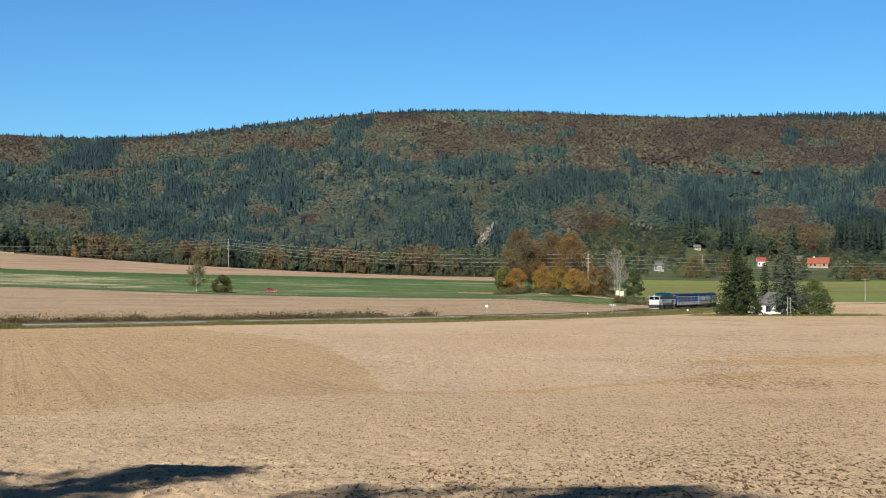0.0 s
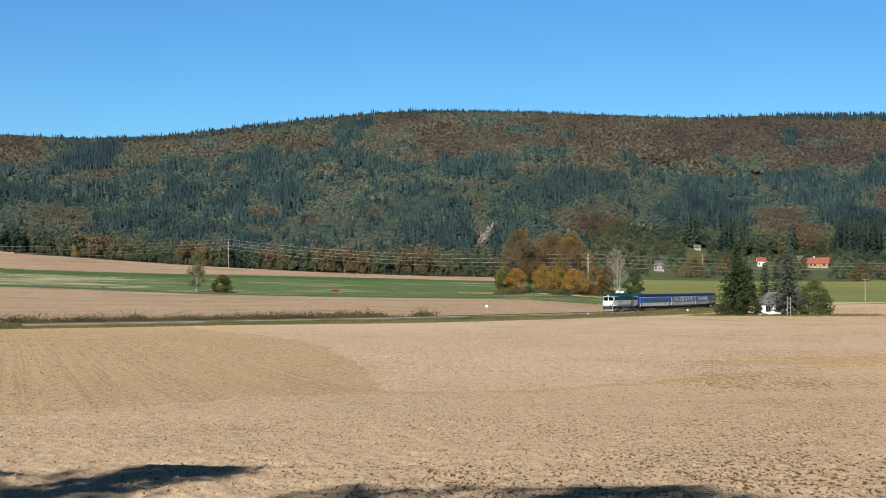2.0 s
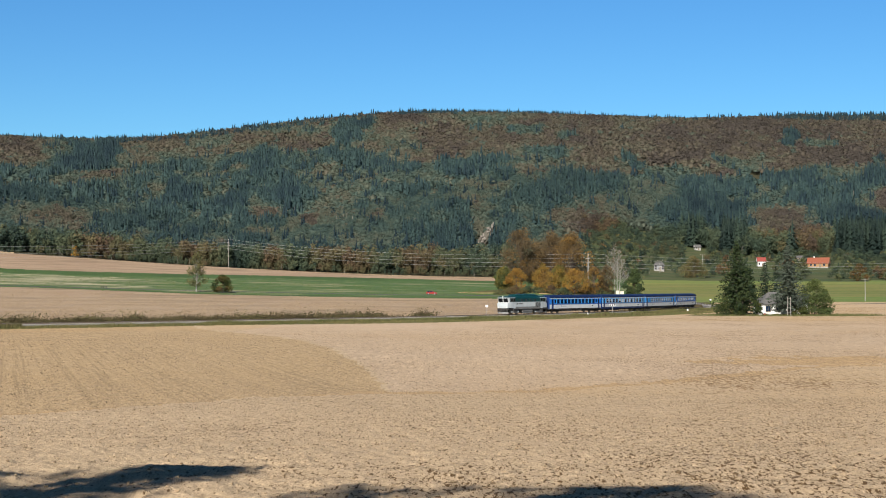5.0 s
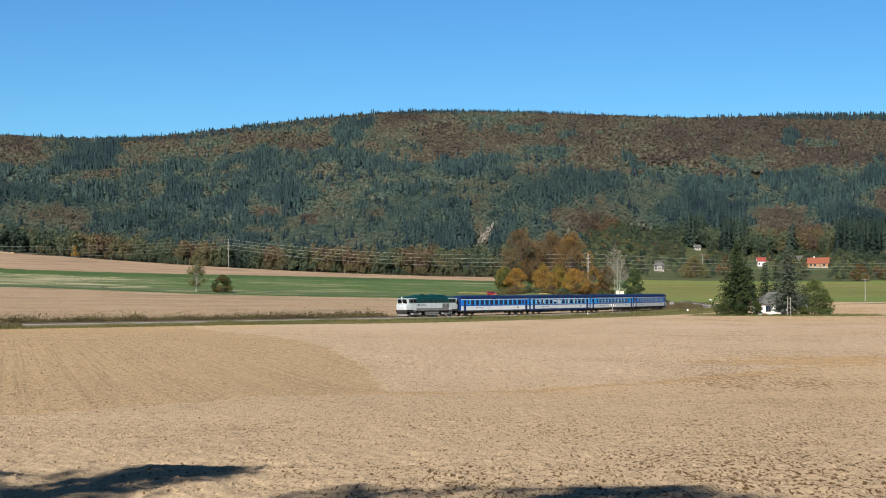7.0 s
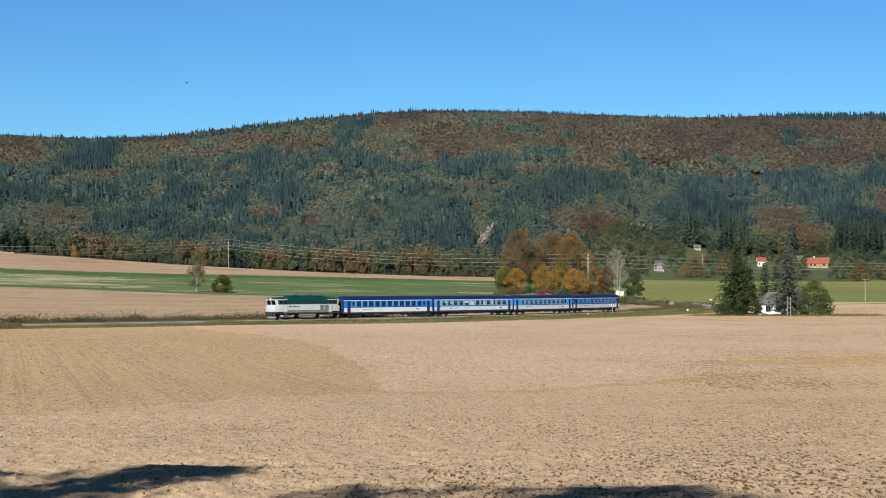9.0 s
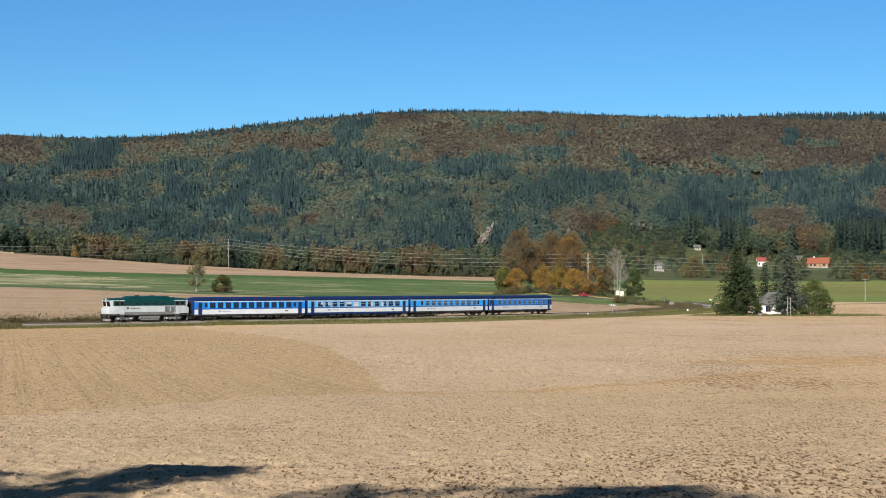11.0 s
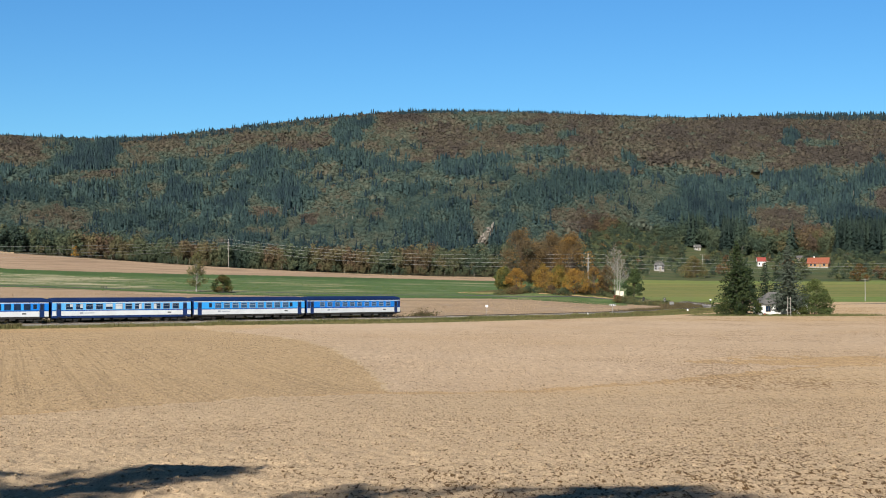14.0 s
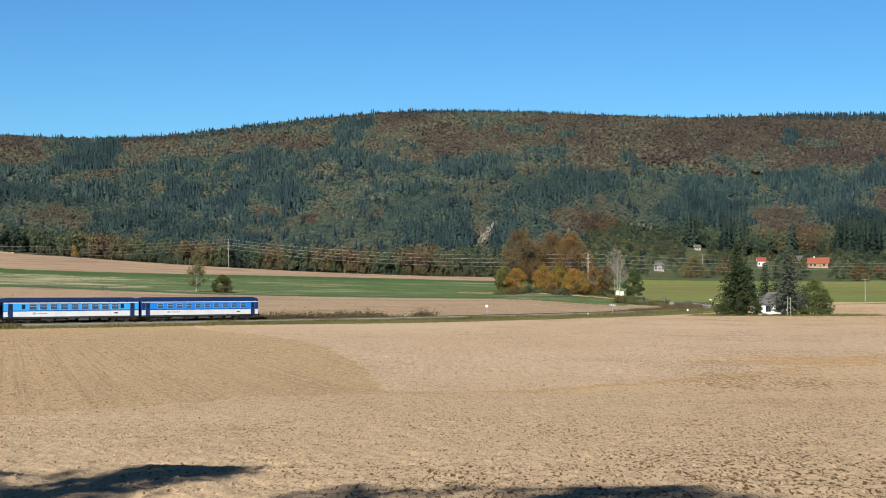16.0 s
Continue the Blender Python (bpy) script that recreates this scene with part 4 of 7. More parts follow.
def nose_place(t):
    """Length along the railway of the locomotive's front at t seconds."""
    return 222.57 - 15.48 * t - 0.125 * t * t / 2 - 2.3 * math.exp(-t / 5)


def on_rails(s_front, length, pivot):
    """The pose of a car whose front stands at s_front."""
    ax, ay, _ = on_line(s_front + length / 2 - pivot)
    bx, by, _ = on_line(s_front + length / 2 + pivot)
    return pose((ax + bx) / 2, (ay + by) / 2, 0, 0, 0, math.degrees(math.atan2(ay - by, ax - bx)))


# the red car: seconds and bearing in thousandths
CAR_BEARING = [(0.0, -112.5), (0.5, -102.4), (1.5, -80.5), (2.5, -59.1), (3.5, -38.1), (4.2, -24.0), (5.5, 3.0), (6.5, 22.7), (7.0, 32.0), (8.0, 49.1), (8.6, 58.7), (9.8, 76.5), (11.3, 95.5), (12.0, 101.8), (12.5, 106.2), (13.0, 110.3), (14.0, 115.0), (15.0, 117.3), (16.0, 118.2)]


def road_y(x):
    """Where the road runs, by x."""
    return 591 - 19 * bell(x, 28, 18) - 10 * smooth(0, 60, x)


def car_place(bearing):
    x = bearing * 0.58
    for _ in range(20):
        x = bearing / 1000 * float(road_y(x))
    return x


# ---------------------------------------------------------------- trees
def cards(points, size, rng, tint, flat=0.0, stretch=1.0):
    """Small leaf sprays: one quad at each point, turned at random. Returns verts, faces and tints."""
    n = len(points)
    a = rng.normal(size=(n, 3))
    a[:, 2] *= 1 - flat
    a /= np.linalg.norm(a, axis=1)[:, None] + 1e-9
    b = np.cross(a, rng.normal(size=(n, 3)))
    b /= np.linalg.norm(b, axis=1)[:, None] + 1e-9
    s = np.asarray(size)[:, None] if np.ndim(size) else size * rng.uniform(0.6, 1.4, (n, 1))
    a, b = a * s * 0.5 * stretch, b * s * 0.5
    v = np.stack([points - a, points + b * 0.8, points + a, points - b * 0.8], 1).reshape(-1, 3)
    f = np.arange(4 * n).reshape(n, 4)
    return v, f, np.repeat(tint, 4)


def limb(bm, a, b, r0, r1, rng, bends=3, seg=6):
    """A tapered, slightly crooked limb."""
    a, b = Vector(a), Vector(b)
    last, r = a, r0
    for i in range(1, bends + 1):
        k = i / bends
        p = a.lerp(b, k) + Vector(rng.normal(size=3)) * (b - a).length * (0.012 if bends > 3 else 0.035) * (k < 1)
        q = r0 + (r1 - r0) * k
        rod(bm, last, p, r, q, seg)
        last, r = p, q


def broadleaf(name, label, x, y, height, width, bare, tint, material, seed, leaves=1500, leaf=0.45, clumps=26, bark="bark", z=None, spread=0.10, group="", trunk_r=None, top=0.5):
    """A broad-leaved tree or large shrub: crooked trunk, limbs to each clump, a crown of leaf sprays with gaps."""
    rng = np.random.default_rng(seed)
    base = thing(name, label, "tree", pose(x, y, (land_at(x, y) if z is None else z) - 0.05, 0, 0, rng.uniform(0, 360)), group)
    crown_z0, crown_h = height * bare, height * (1 - bare)
    ang, u = rng.uniform(0, 2 * math.pi, clumps), rng.uniform(0, 1, clumps)
    t = rng.uniform(0.04, 1, clumps)
    prof = np.sin(np.clip(t, 0.02, 0.98) ** top * math.pi) ** 0.7
    rad = width / 2 * prof * u ** 0.45
    centres = np.stack([rad * np.cos(ang), rad * np.sin(ang), crown_z0 + t * crown_h * 0.95], 1)
    bm = bmesh.new()
    r0 = trunk_r or height * 0.016 + 0.06
    limb(bm, (0, 0, 0), (width * 0.02, 0, crown_z0 + crown_h * 0.55), r0, r0 * 0.35, rng, 5, 8)
    for c in centres[:: 2]:
        start = (0, 0, min(c[2] * 0.75, crown_z0 + crown_h * 0.5) * rng.uniform(0.75, 1))
        limb(bm, start, c, r0 * 0.32, r0 * 0.08, rng, 2, 5)
    part("trunk", bm, M[bark], base, "white birch trunk and limbs" if bark == "birch_bark" else "dark trunk and limbs")
    which = rng.integers(0, clumps, leaves)
    size = width * 0.13 * rng.uniform(0.6, 1.3, clumps) + 0.25
    pts = rng.normal(size=(leaves, 3))
    pts = pts / np.linalg.norm(pts, axis=1)[:, None] * rng.uniform(0.25, 1, (leaves, 1)) ** 0.5
    pts = centres[which] + pts * size[which][:, None] * np.array([1, 1, 0.8])
    pts[:, 2] = np.maximum(pts[:, 2], crown_z0 * 0.6)
    tt = np.clip(tint + rng.normal(0, spread, clumps)[which] + rng.normal(0, spread * 0.5, leaves), 0, 1)
    v, f, tn = cards(pts, leaf, rng, tt)
    ob = new("crown", mesh_np("crown", v, f, material, tn))
    ob.parent = base
    tagged(ob, "crown of small leaves")
    return base


def spruce(label, x, y, height, width, seed, tint=0.08, bare=0.04, whorls=30, sprays=8, material=None, sparse=1.0, group="tall conifers by the house", z=None):
    """A spruce: straight trunk, whorls of drooping boughs hung with needle sprays."""
    rng = np.random.default_rng(seed)
    base = thing("spruce_tree", label, "tree", pose(x, y, (land_at(x, y) if z is None else z) - 0.05), group)
    bm = bmesh.new()
    rod(bm, (0, 0, 0), (0, 0, height * 0.98), height * 0.017, 0.02, 8)
    pts, siz = [], []
    for i in range(whorls):
        k = i / (whorls - 1)
        zb = height * (bare + (1 - bare) * k)
        reach = width / 2 * (1 - k) ** 0.8 * (0.55 + 0.45 * min(1, k * 6)) * rng.uniform(0.82, 1.12) + 0.15
        nb = max(4, int(round(10 * (1 - k * 0.5) * sparse)))
        for j in range(nb):
            a = 2 * math.pi * (j + rng.uniform(-0.3, 0.3)) / nb + i * 0.7
            r = reach * rng.uniform(0.45, 1.18)
            if j % 3 == 0 and r > 0.8:
                rod(bm, (0, 0, zb), (r * 0.8 * math.cos(a), r * 0.8 * math.sin(a), zb - r * 0.22), 0.035, 0.012, 4)
            m = max(2, int(2.3 * sprays * r / (width / 2) + 1.5))
            for q in range(m):
                d = r * (q + rng.uniform(0.4, 1.1)) / m
                droop = -0.30 * d + 0.10 * d * d / max(r, 0.3)
                pts.append((d * math.cos(a) + rng.normal(0, 0.13), d * math.sin(a) + rng.normal(0, 0.13), zb + droop + rng.normal(0, 0.09)))
                siz.append(rng.uniform(0.5, 1.0))
    part("trunk", bm, M["bark"], base, "straight brown trunk and boughs")
    pts = np.array(pts)
    tt = np.clip(tint + rng.normal(0, 0.05, len(pts)), 0, 1)
    v, f, tn = cards(pts, np.array(siz) * (0.32 + width * 0.018), rng, tt, flat=0.35, stretch=1.25)
    ob = new("crown", mesh_np("crown", v, f, material or M["leaves"], tn))
    ob.parent = base
    tagged(ob, "drooping needle boughs")
    return base


def bare_birch(label, x, y, height, seed, z=None):
    """A nearly leafless birch: a pale stem that forks into fine branches."""
    rng = np.random.default_rng(seed)
    base = thing("birch_tree", label, "tree", pose(x, y, (land_at(x, y) if z is None else z) - 0.05))
    bm = bmesh.new()
    tips = []

    def bough(p, d, length, r, depth):
        q = p + d * length
        rod(bm, p, q, r, r * 0.6, 4)
        if depth == 0:
            tips.append(q)
            return
        for _ in range(3):
            e = (d + Vector(rng.normal(size=3)) * 0.38 + Vector((0, 0, 0.20))).normalized()
            bough(p + (q - p) * rng.uniform(0.45, 1.0), e, length * rng.uniform(0.5, 0.75), r * 0.6, depth - 1)

    for s, top in ((-0.45, 1.0), (0.35, 0.9), (1.0, 0.72)):
        p, d, n = Vector((s, 0, 0)), Vector((s * 0.07, rng.normal() * 0.03, 1)).normalized(), 9
        for i in range(n):
            k = i / n
            q = p + (d + Vector(rng.normal(size=3)) * 0.04).normalized() * height * top / n
            rod(bm, p, q, 0.14 * (1 - k) + 0.03, 0.14 * (1 - k - 1 / n) + 0.03, 7)
            for _ in range(4 if i > 1 else 0):
                a = rng.uniform(0, 2 * math.pi)
                e = Vector((math.cos(a), math.sin(a), rng.uniform(0.35, 1.0))).normalized()
                bough(p + (q - p) * rng.random(), e, height * 0.30 * (1.05 - k) * rng.uniform(0.7, 1.2), 0.045, 2)
            p = q
    part("trunk", bm, M["birch_bark"], base, "pale forked birch stems")
    pts = np.array([tuple(t) for t in tips])
    pts = pts + rng.normal(0, 0.35, (len(pts), 3))
    v, f, tn = cards(pts, 0.26, rng, np.clip(rng.normal(0.75, 0.1, len(pts)), 0, 1))
    ob = new("crown", mesh_np("crown", v, f, M["leaves"], tn))
    ob.parent = base
    tagged(ob, "last brown leaves")
    return base


# ---------------------------------------------------------------- wooded hill
def ico(level):
    bm = bmesh.new()
    bmesh.ops.create_icosphere(bm, subdivisions=level, radius=1.0)
    v = np.array([p.co[:] for p in bm.verts])
    f = np.array([[q.index for q in p.verts] for p in bm.faces])
    bm.free()
    return v, f


def loose_crown(rng):
    """Template of a broad-leaved crown at the wood's edge, unit height: loose sprays in rounded clumps."""
    k, n = 13, 260
    c = rng.normal(size=(k, 3))
    c = c / np.linalg.norm(c, axis=1)[:, None] * rng.uniform(0.3, 0.9, (k, 1)) * np.array([0.30, 0.30, 0.40]) + np.array([0, 0, 0.52])
    d = rng.normal(size=(n, 3))
    d /= np.linalg.norm(d, axis=1)[:, None]
    p = c[rng.integers(0, k, n)] + d * rng.uniform(0.05, 0.17, (n, 1))
    return sprays(p, d, 0.072, rng)


def sprays(p, d, size, rng, across=0.85):
    """One small leaf spray at each point, lying roughly across the way d."""
    n = len(p)
    a = rng.normal(size=(n, 3))
    a -= d * (a * d).sum(1)[:, None] * across
    a /= np.linalg.norm(a, axis=1)[:, None]
    e = np.cross(a, d)
    w = size * rng.uniform(0.7, 1.3, (n, 1))
    return np.stack([p - a * w * 0.5, p + a * w * 0.5, p + e * w * 0.8], 1).reshape(-1, 3), np.arange(3 * n).reshape(n, 3)


def round_crown(rng, level):
    """Template of a far broad-leaved or pine crown, unit height: a lumpy core wrapped in loose sprays."""
    if level == 0:
        return loose_crown(rng)
    v, f = ico(1)
    f = f[v[f].mean(axis=1)[:, 2] > -0.35]
    k, n, size = (11, 130, 0.090) if level == 1 else (8, 40, 0.135)
    c = rng.normal(size=(k, 3))
    c[:, 2] = c[:, 2] * 0.8 + 0.1 if level == 1 else np.abs(c[:, 2]) - 0.35
    c /= np.linalg.norm(c, axis=1)[:, None]
    lump = 0.80 + 0.30 * np.max(np.clip((v @ c.T - 0.70) / 0.30, 0, 1), axis=1)
    core = v * (lump * rng.uniform(0.94, 1.06, len(v)))[:, None] * np.array([0.31, 0.31, 0.46]) * (0.46 if level == 1 else 0.76) + np.array([0, 0, 0.42])
    d = rng.normal(size=(n, 3))
    d[:, 2] = np.abs(d[:, 2]) * 0.9 - (0.5 if level == 1 else 0.2)
    d /= np.linalg.norm(d, axis=1)[:, None]
    at = c[rng.integers(0, k, n)] * np.array([0.25, 0.25, 0.34]) + np.array([0, 0, 0.46]) + d * rng.uniform(0.02, 0.15, (n, 1))
    sv, sf = sprays(at, d, size, rng, 0.8)
    return np.concatenate([core, sv]), np.concatenate([f, sf + len(core)])


def cone_crown(rng, level):
    """Template of a far spruce, unit height: a slim core hung with drooping sprays."""
    if level == 2:
        vs, fs, layers, seg = [], [], 5, 6
        for i in range(layers):
            k = i / layers
            z0, z1 = 0.10 + 0.80 * k, min(1.0, 0.44 + 0.80 * k)
            r = 0.17 * (1 - k) ** 0.8 + 0.02
            b = len(vs)
            vs.append((rng.uniform(-0.02, 0.02), rng.uniform(-0.02, 0.02), z1))
            for j in range(seg):
                a = 2 * math.pi * (j + rng.uniform(-0.3, 0.3)) / seg
                q = r * rng.uniform(0.45, 1.30)
                vs.append((q * math.cos(a), q * math.sin(a), z0 + rng.uniform(-0.08, 0.08)))
            fs += [(b, b + 1 + j, b + 1 + (j + 1) % seg) for j in range(seg)]
        return np.array(vs), np.array(fs)
    vs = [(0, 0, 1.0)] + [(0.09 * math.cos(a), 0.09 * math.sin(a), 0.08) for a in np.linspace(0, 2 * math.pi, 6)[:-1]]
    fs = [(0, 1 + j, 1 + (j + 1) % 5) for j in range(5)]
    n = 110 if level == 0 else 56
    for i in range(n):
        k = (i + rng.random()) / n
        k = 1 - math.sqrt(1 - k * 0.97)
        a = rng.uniform(0, 2 * math.pi)
        z = 0.06 + 0.92 * k
        r = (0.19 * (1 - k) ** 0.85 + 0.012) * rng.uniform(0.7, 1.25)
        w = (0.065 if level == 0 else 0.085) * (1.15 - 0.7 * k)
        ca, sa = math.cos(a), math.sin(a)
        b = len(vs)
        vs += [(r * 0.3 * ca, r * 0.3 * sa, z + w * 0.9), (r * ca - w * sa * 0.7, r * sa + w * ca * 0.7, z - w * rng.uniform(0.2, 0.7)), (r * 1.05 * ca + w * sa * 0.7, r * 1.05 * sa - w * ca * 0.7, z - w * rng.uniform(0.2, 0.7))]
        fs.append((b, b + 1, b + 2))
    return np.array(vs), np.array(fs)


# stands of the wood: bearing and height in thousandths, half widths
SPRUCE = [(-235, 87, 22, 9), (-220, 91, 7, 7), (-177, 62, 7, 6), (-63, 105, 13, 9), (-103, 64, 5, 8), (-135, 59, 7, 7), (122, 85, 4, 5), (228, 98, 4, 5), (283, 77, 7, 7), (178, 45, 18, 18), (272, 36, 18, 12)]
PINE = [(-172, 80, 30, 3), (-275, 64, 22, 6), (-98, 85, 41, 6), (-68, 88, 22, 6), (-35, 83, 15, 4), (-112, 68, 33, 8), (80, 101, 5, 3), (65, 91, 15, 3), (24, 82, 18, 5), (87, 68, 26, 8), (147, 51, 5, 6), (254, 66, 30, 7), (228, 70, 18, 5), (183, 66, 18, 5)]
MIXED = [(43, 48, 15, 7), (-16, 48, 26, 10), (-275, 77, 18, 4), (-223, 59, 30, 7), (-198, 47, 37, 6), (-31, 59, 30, 6), (54, 105, 11, 3), (43, 73, 11, 2), (84, 76, 22, 2), (61, 59, 33, 5), (128, 38, 22, 7), (254, 51, 11, 3), (150, 44, 11, 8)]
LARCH = [(-253, 91, 9, 4), (-153, 98, 18, 4), (-216, 53, 11, 2), (-90, 106, 22, 3), (-61, 70, 33, 7), (-16, 73, 18, 4), (-68, 33, 33, 5), (135, 64, 17, 8), (128, 53, 17, 6), (246, 96, 11, 2), (187, 83, 9, 3), (174, 33, 5, 6)]
BIRCH = [(-179, 94, 33, 5), (-198, 85, 15, 3), (-168, 89, 22, 3), (-231, 73, 18, 3), (-190, 64, 6, 5), (-257, 48, 24, 5), (-109, 101, 33, 6), (-75, 80, 7, 3), (-31, 99, 18, 5), (61, 81, 22, 2), (28, 70, 18, 3), (163, 83, 9, 3), (261, 78, 15, 3)]
MAPLE = [(-279, 84, 13, 3), (-135, 91, 11, 3), (-35, 91, 15, 2), (-20, 85, 15, 3), (-120, 37, 9, 3), (43, 101, 44, 8), (110, 105, 30, 5), (28, 91, 22, 4), (80, 49, 9, 4), (23, 42, 5, 6), (224, 80, 18, 3), (239, 35, 11, 9)]
BEECH = [(-273, 91, 18, 9), (-116, 50, 9, 3), (-87, 46, 5, 3), (98, 88, 18, 5), (143, 86, 7, 5), (98, 44, 15, 6), (209, 101, 74, 10), (265, 85, 18, 4), (220, 46, 20, 9), (289, 59, 5, 6)]
STANDS = [(s, tint) for stands, tint in ((BEECH, 0.90), (MAPLE, 0.74), (BIRCH, 0.62), (LARCH, 0.45), (MIXED, 0.25), (PINE, 0.145), (SPRUCE, 0.03)) for s in stands]
STANDS.sort(key=lambda q: -q[0][2] * q[0][3])          # small stands lie over large ones
# rows of bare pale stems at the lower edge of a stand: bearing from, to, height
STEMMED = [(-106, -90, 47), (-73, -51, 41), (-24, -16, 37), (113, 132, 50), (212, 218, 55), (206, 209, 55), (262, 286, 57), (-181, -176, 63), (13, 22, 40), (222, 230, 97)]


def slope_y(bear, up):
    """How far ahead the slope reaches this height (thousandths) at this bearing."""
    y = np.arange(830.0, 2600.0, 4.0)
    return float(y[np.argmax((land(bear / 1000 * y, y) - CAM_Z) / y * 1000 >= up)])


def stand(x, y, rng):
    """What grows at a place of the hill, darkened on its dim eastern side: tint of the leaves (low: conifers)."""
    bear = x / y * 1000
    up = (land(x, y) + 9 - CAM_Z) / y * 1000
    n1 = fractal(bear / 30, up / 11, 31, 3) - 0.44
    n2 = fractal(bear / 11, up / 4.5, 37, 3) - 0.44
    n3 = fractal(bear / 4, up / 2.2, 41, 2) - 0.375
    tint = 0.31 + n1 * 0.7 + n2 * 0.5
    tint = tint + 0.40 * smooth(76, 94, up + 0.03 * bear + n1 * 40)          # beech on the upper slopes
    for (cb, cu, rb, ru), val in STANDS:
        d = (np.abs((bear - cb) / (rb + 1.5)) ** 2.6 + np.abs((up - cu) / (ru + 0.8)) ** 2.6) ** (1 / 2.6) + n2 * 1.1 + n3 * 0.9
        w = smooth(1.20, 0.70, d) * 0.85
        tint = tint * (1 - w) + val * w
    # weaker light on the eastern slope is put into darker leaf tints
    tint = tint + n1 * 0.45 * (tint > 0.5) + 0.13 * smooth(180, 230, bear) * (tint > 0.6) - 0.06 * smooth(200, 240, bear) * (tint < 0.3)
    low = smooth(930, 830, y) * (bear < 40)
    tint = tint + (0.44 - tint) * 0.75 * low + 0.5 * n2 * low
    crest = (y > 2500) & (rng.random(len(x)) < 0.50 * (0.45 * smooth(-245, -235, bear) * smooth(-30, -60, bear) + smooth(-40, -20, bear) * smooth(85, 70, bear) + smooth(205, 225, bear)) + 0.10)
    rare = np.where(tint > 0.4, 0.07, 0.05)
    tint = tint + rng.normal(0, 0.03 + 0.03 * (tint > 0.5), len(x)) + n2 * 0.35 + n3 * 0.3 + (rng.random(len(x)) < rare) * rng.choice([-0.42, 0.28], len(x))
    return np.clip(np.where(crest, 0.03, tint), 0, 1)


def forest():
    rng = np.random.default_rng(7)
    xs, ys, gaps = [], [], []
    y = 814.0
    while y < 2680:
        step = 3.4 if y < 824 else 5.0 + max(0.0, y - 880) * 0.0017
        x = np.arange(-0.300 * y, 0.300 * y, step)
        xs.append(x + rng.uniform(-0.45, 0.45, len(x)) * step)
        ys.append(y + rng.uniform(-0.45, 0.45, len(x)) * step)
        gaps.append(np.full(len(x), step))
        y += step * (1.0 if y < 900 else 1.35)
    x, y, gap = np.concatenate(xs), np.concatenate(ys), np.concatenate(gaps)
    tint = stand(x, y, rng)
    # spruces and pines stand closer
    more = (tint < 0.20) & (y > 900)
    x = np.concatenate([x, x[more] + gap[more] * rng.uniform(0.35, 0.65, more.sum())])
    y = np.concatenate([y, y[more] + gap[more] * rng.uniform(-0.7, 0.7, more.sum())])
    gap, tint = np.concatenate([gap, gap[more]]), np.concatenate([tint, np.clip(tint[more] + rng.normal(0, 0.04, more.sum()), 0, 1)])
    bear = x / y
    glade = (bear > 0.095) & (y < 975 + 85 * bell(bear, 0.13, 0.025) + 30 * fractal(x / 60, y / 60, 4, 2))
    near_house = np.zeros(len(x), bool)
    for hb, hy in ((0.2095, 928), (0.246, 924), (0.1415, 872), (0.1665, 1010)):          # gardens and open ground before each house
        near_house |= (np.hypot(x - hb * hy, y - hy) < 13) | ((np.abs(bear - hb) < 0.0058) & (y < hy) & (y > hy - 130))
    keep = np.where(glade, (rng.random(len(x)) < 0.16 + 0.6 * smooth(840, 1000, y) ** 1.5) & ~near_house & (y > 830), (rng.random(len(x)) > 0.03) & ~near_house)
    # clearings
    up = (land(x, y) - CAM_Z) / y * 1000
    for cb, cu, rb, ru in ((27, 24.5, 7.0, 5.6), (206, 71, 6, 2.5), (288, 67, 7, 2)):
        keep &= ((bear * 1000 - cb) / rb) ** 2 + ((up - cu) / ru) ** 2 > 1
    # open ground below the rows of bare stems, whose crowns begin high up
    raised, scrub = np.zeros(len(x)), np.zeros(len(x), bool)
    V, F = [], []

    def stem(px, py, pz, r, hh):
        b = len(V)
        V.extend([(px - r, py, pz), (px + r, py, pz), (px, py - r, pz), (px - r * 0.6, py, pz + hh), (px + r * 0.6, py, pz + hh), (px, py - r * 0.6, pz + hh)])
        F.extend([(b, b + 2, b + 5, b + 3), (b + 2, b + 1, b + 4, b + 5)])

    for b0, b1, u in STEMMED:
        ym = slope_y((b0 + b1) / 2, u)
        inside = (bear * 1000 > b0) & (bear * 1000 < b1)
        scrub |= inside & (y < ym) & (y > ym - 14)
        raised += inside * (y >= ym) * (y < ym + 16)
        for q in np.arange(b0, b1, 3.4 / ym * 1000):
            bq, yq = q + rng.uniform(-0.8, 0.8), ym + rng.uniform(-2, 5)
            stem(bq / 1000 * yq, yq, float(land(bq / 1000 * yq, yq)) - 0.5, rng.uniform(0.10, 0.20) * ym / 1100, rng.uniform(7, 11))
    x, y, gap, tint, raised, scrub = x[keep], y[keep], gap[keep], tint[keep], raised[keep], scrub[keep]
    bear, glade = bear[keep], glade[keep]
    z = land(x, y) - 0.4
    rim = (y < 880) & (bear < 0.095)
    tint = np.where(rim, np.clip(0.47 + (fractal(x / 16, y / 60, 77, 3) - 0.44) * 1.5 + rng.normal(0, 0.10, len(x)), 0.02, 0.95), tint)
    tint = np.where(glade, np.clip(rng.normal(0.32, 0.12, len(x)) + (rng.random(len(x)) < 0.10) * 0.35, 0.05, 0.9), tint)
    conifer = (tint < 0.20) & ~(rim & (rng.random(len(x)) < 0.75)) & ~(glade & (rng.random(len(x)) < 0.7))
    pointed = conifer & (rng.random(len(x)) < 0.55 + 0.4 * smooth(0.16, 0.04, tint))
    high = np.where(conifer, rng.uniform(12, 18, len(x)), rng.uniform(8.5, 12, len(x)))
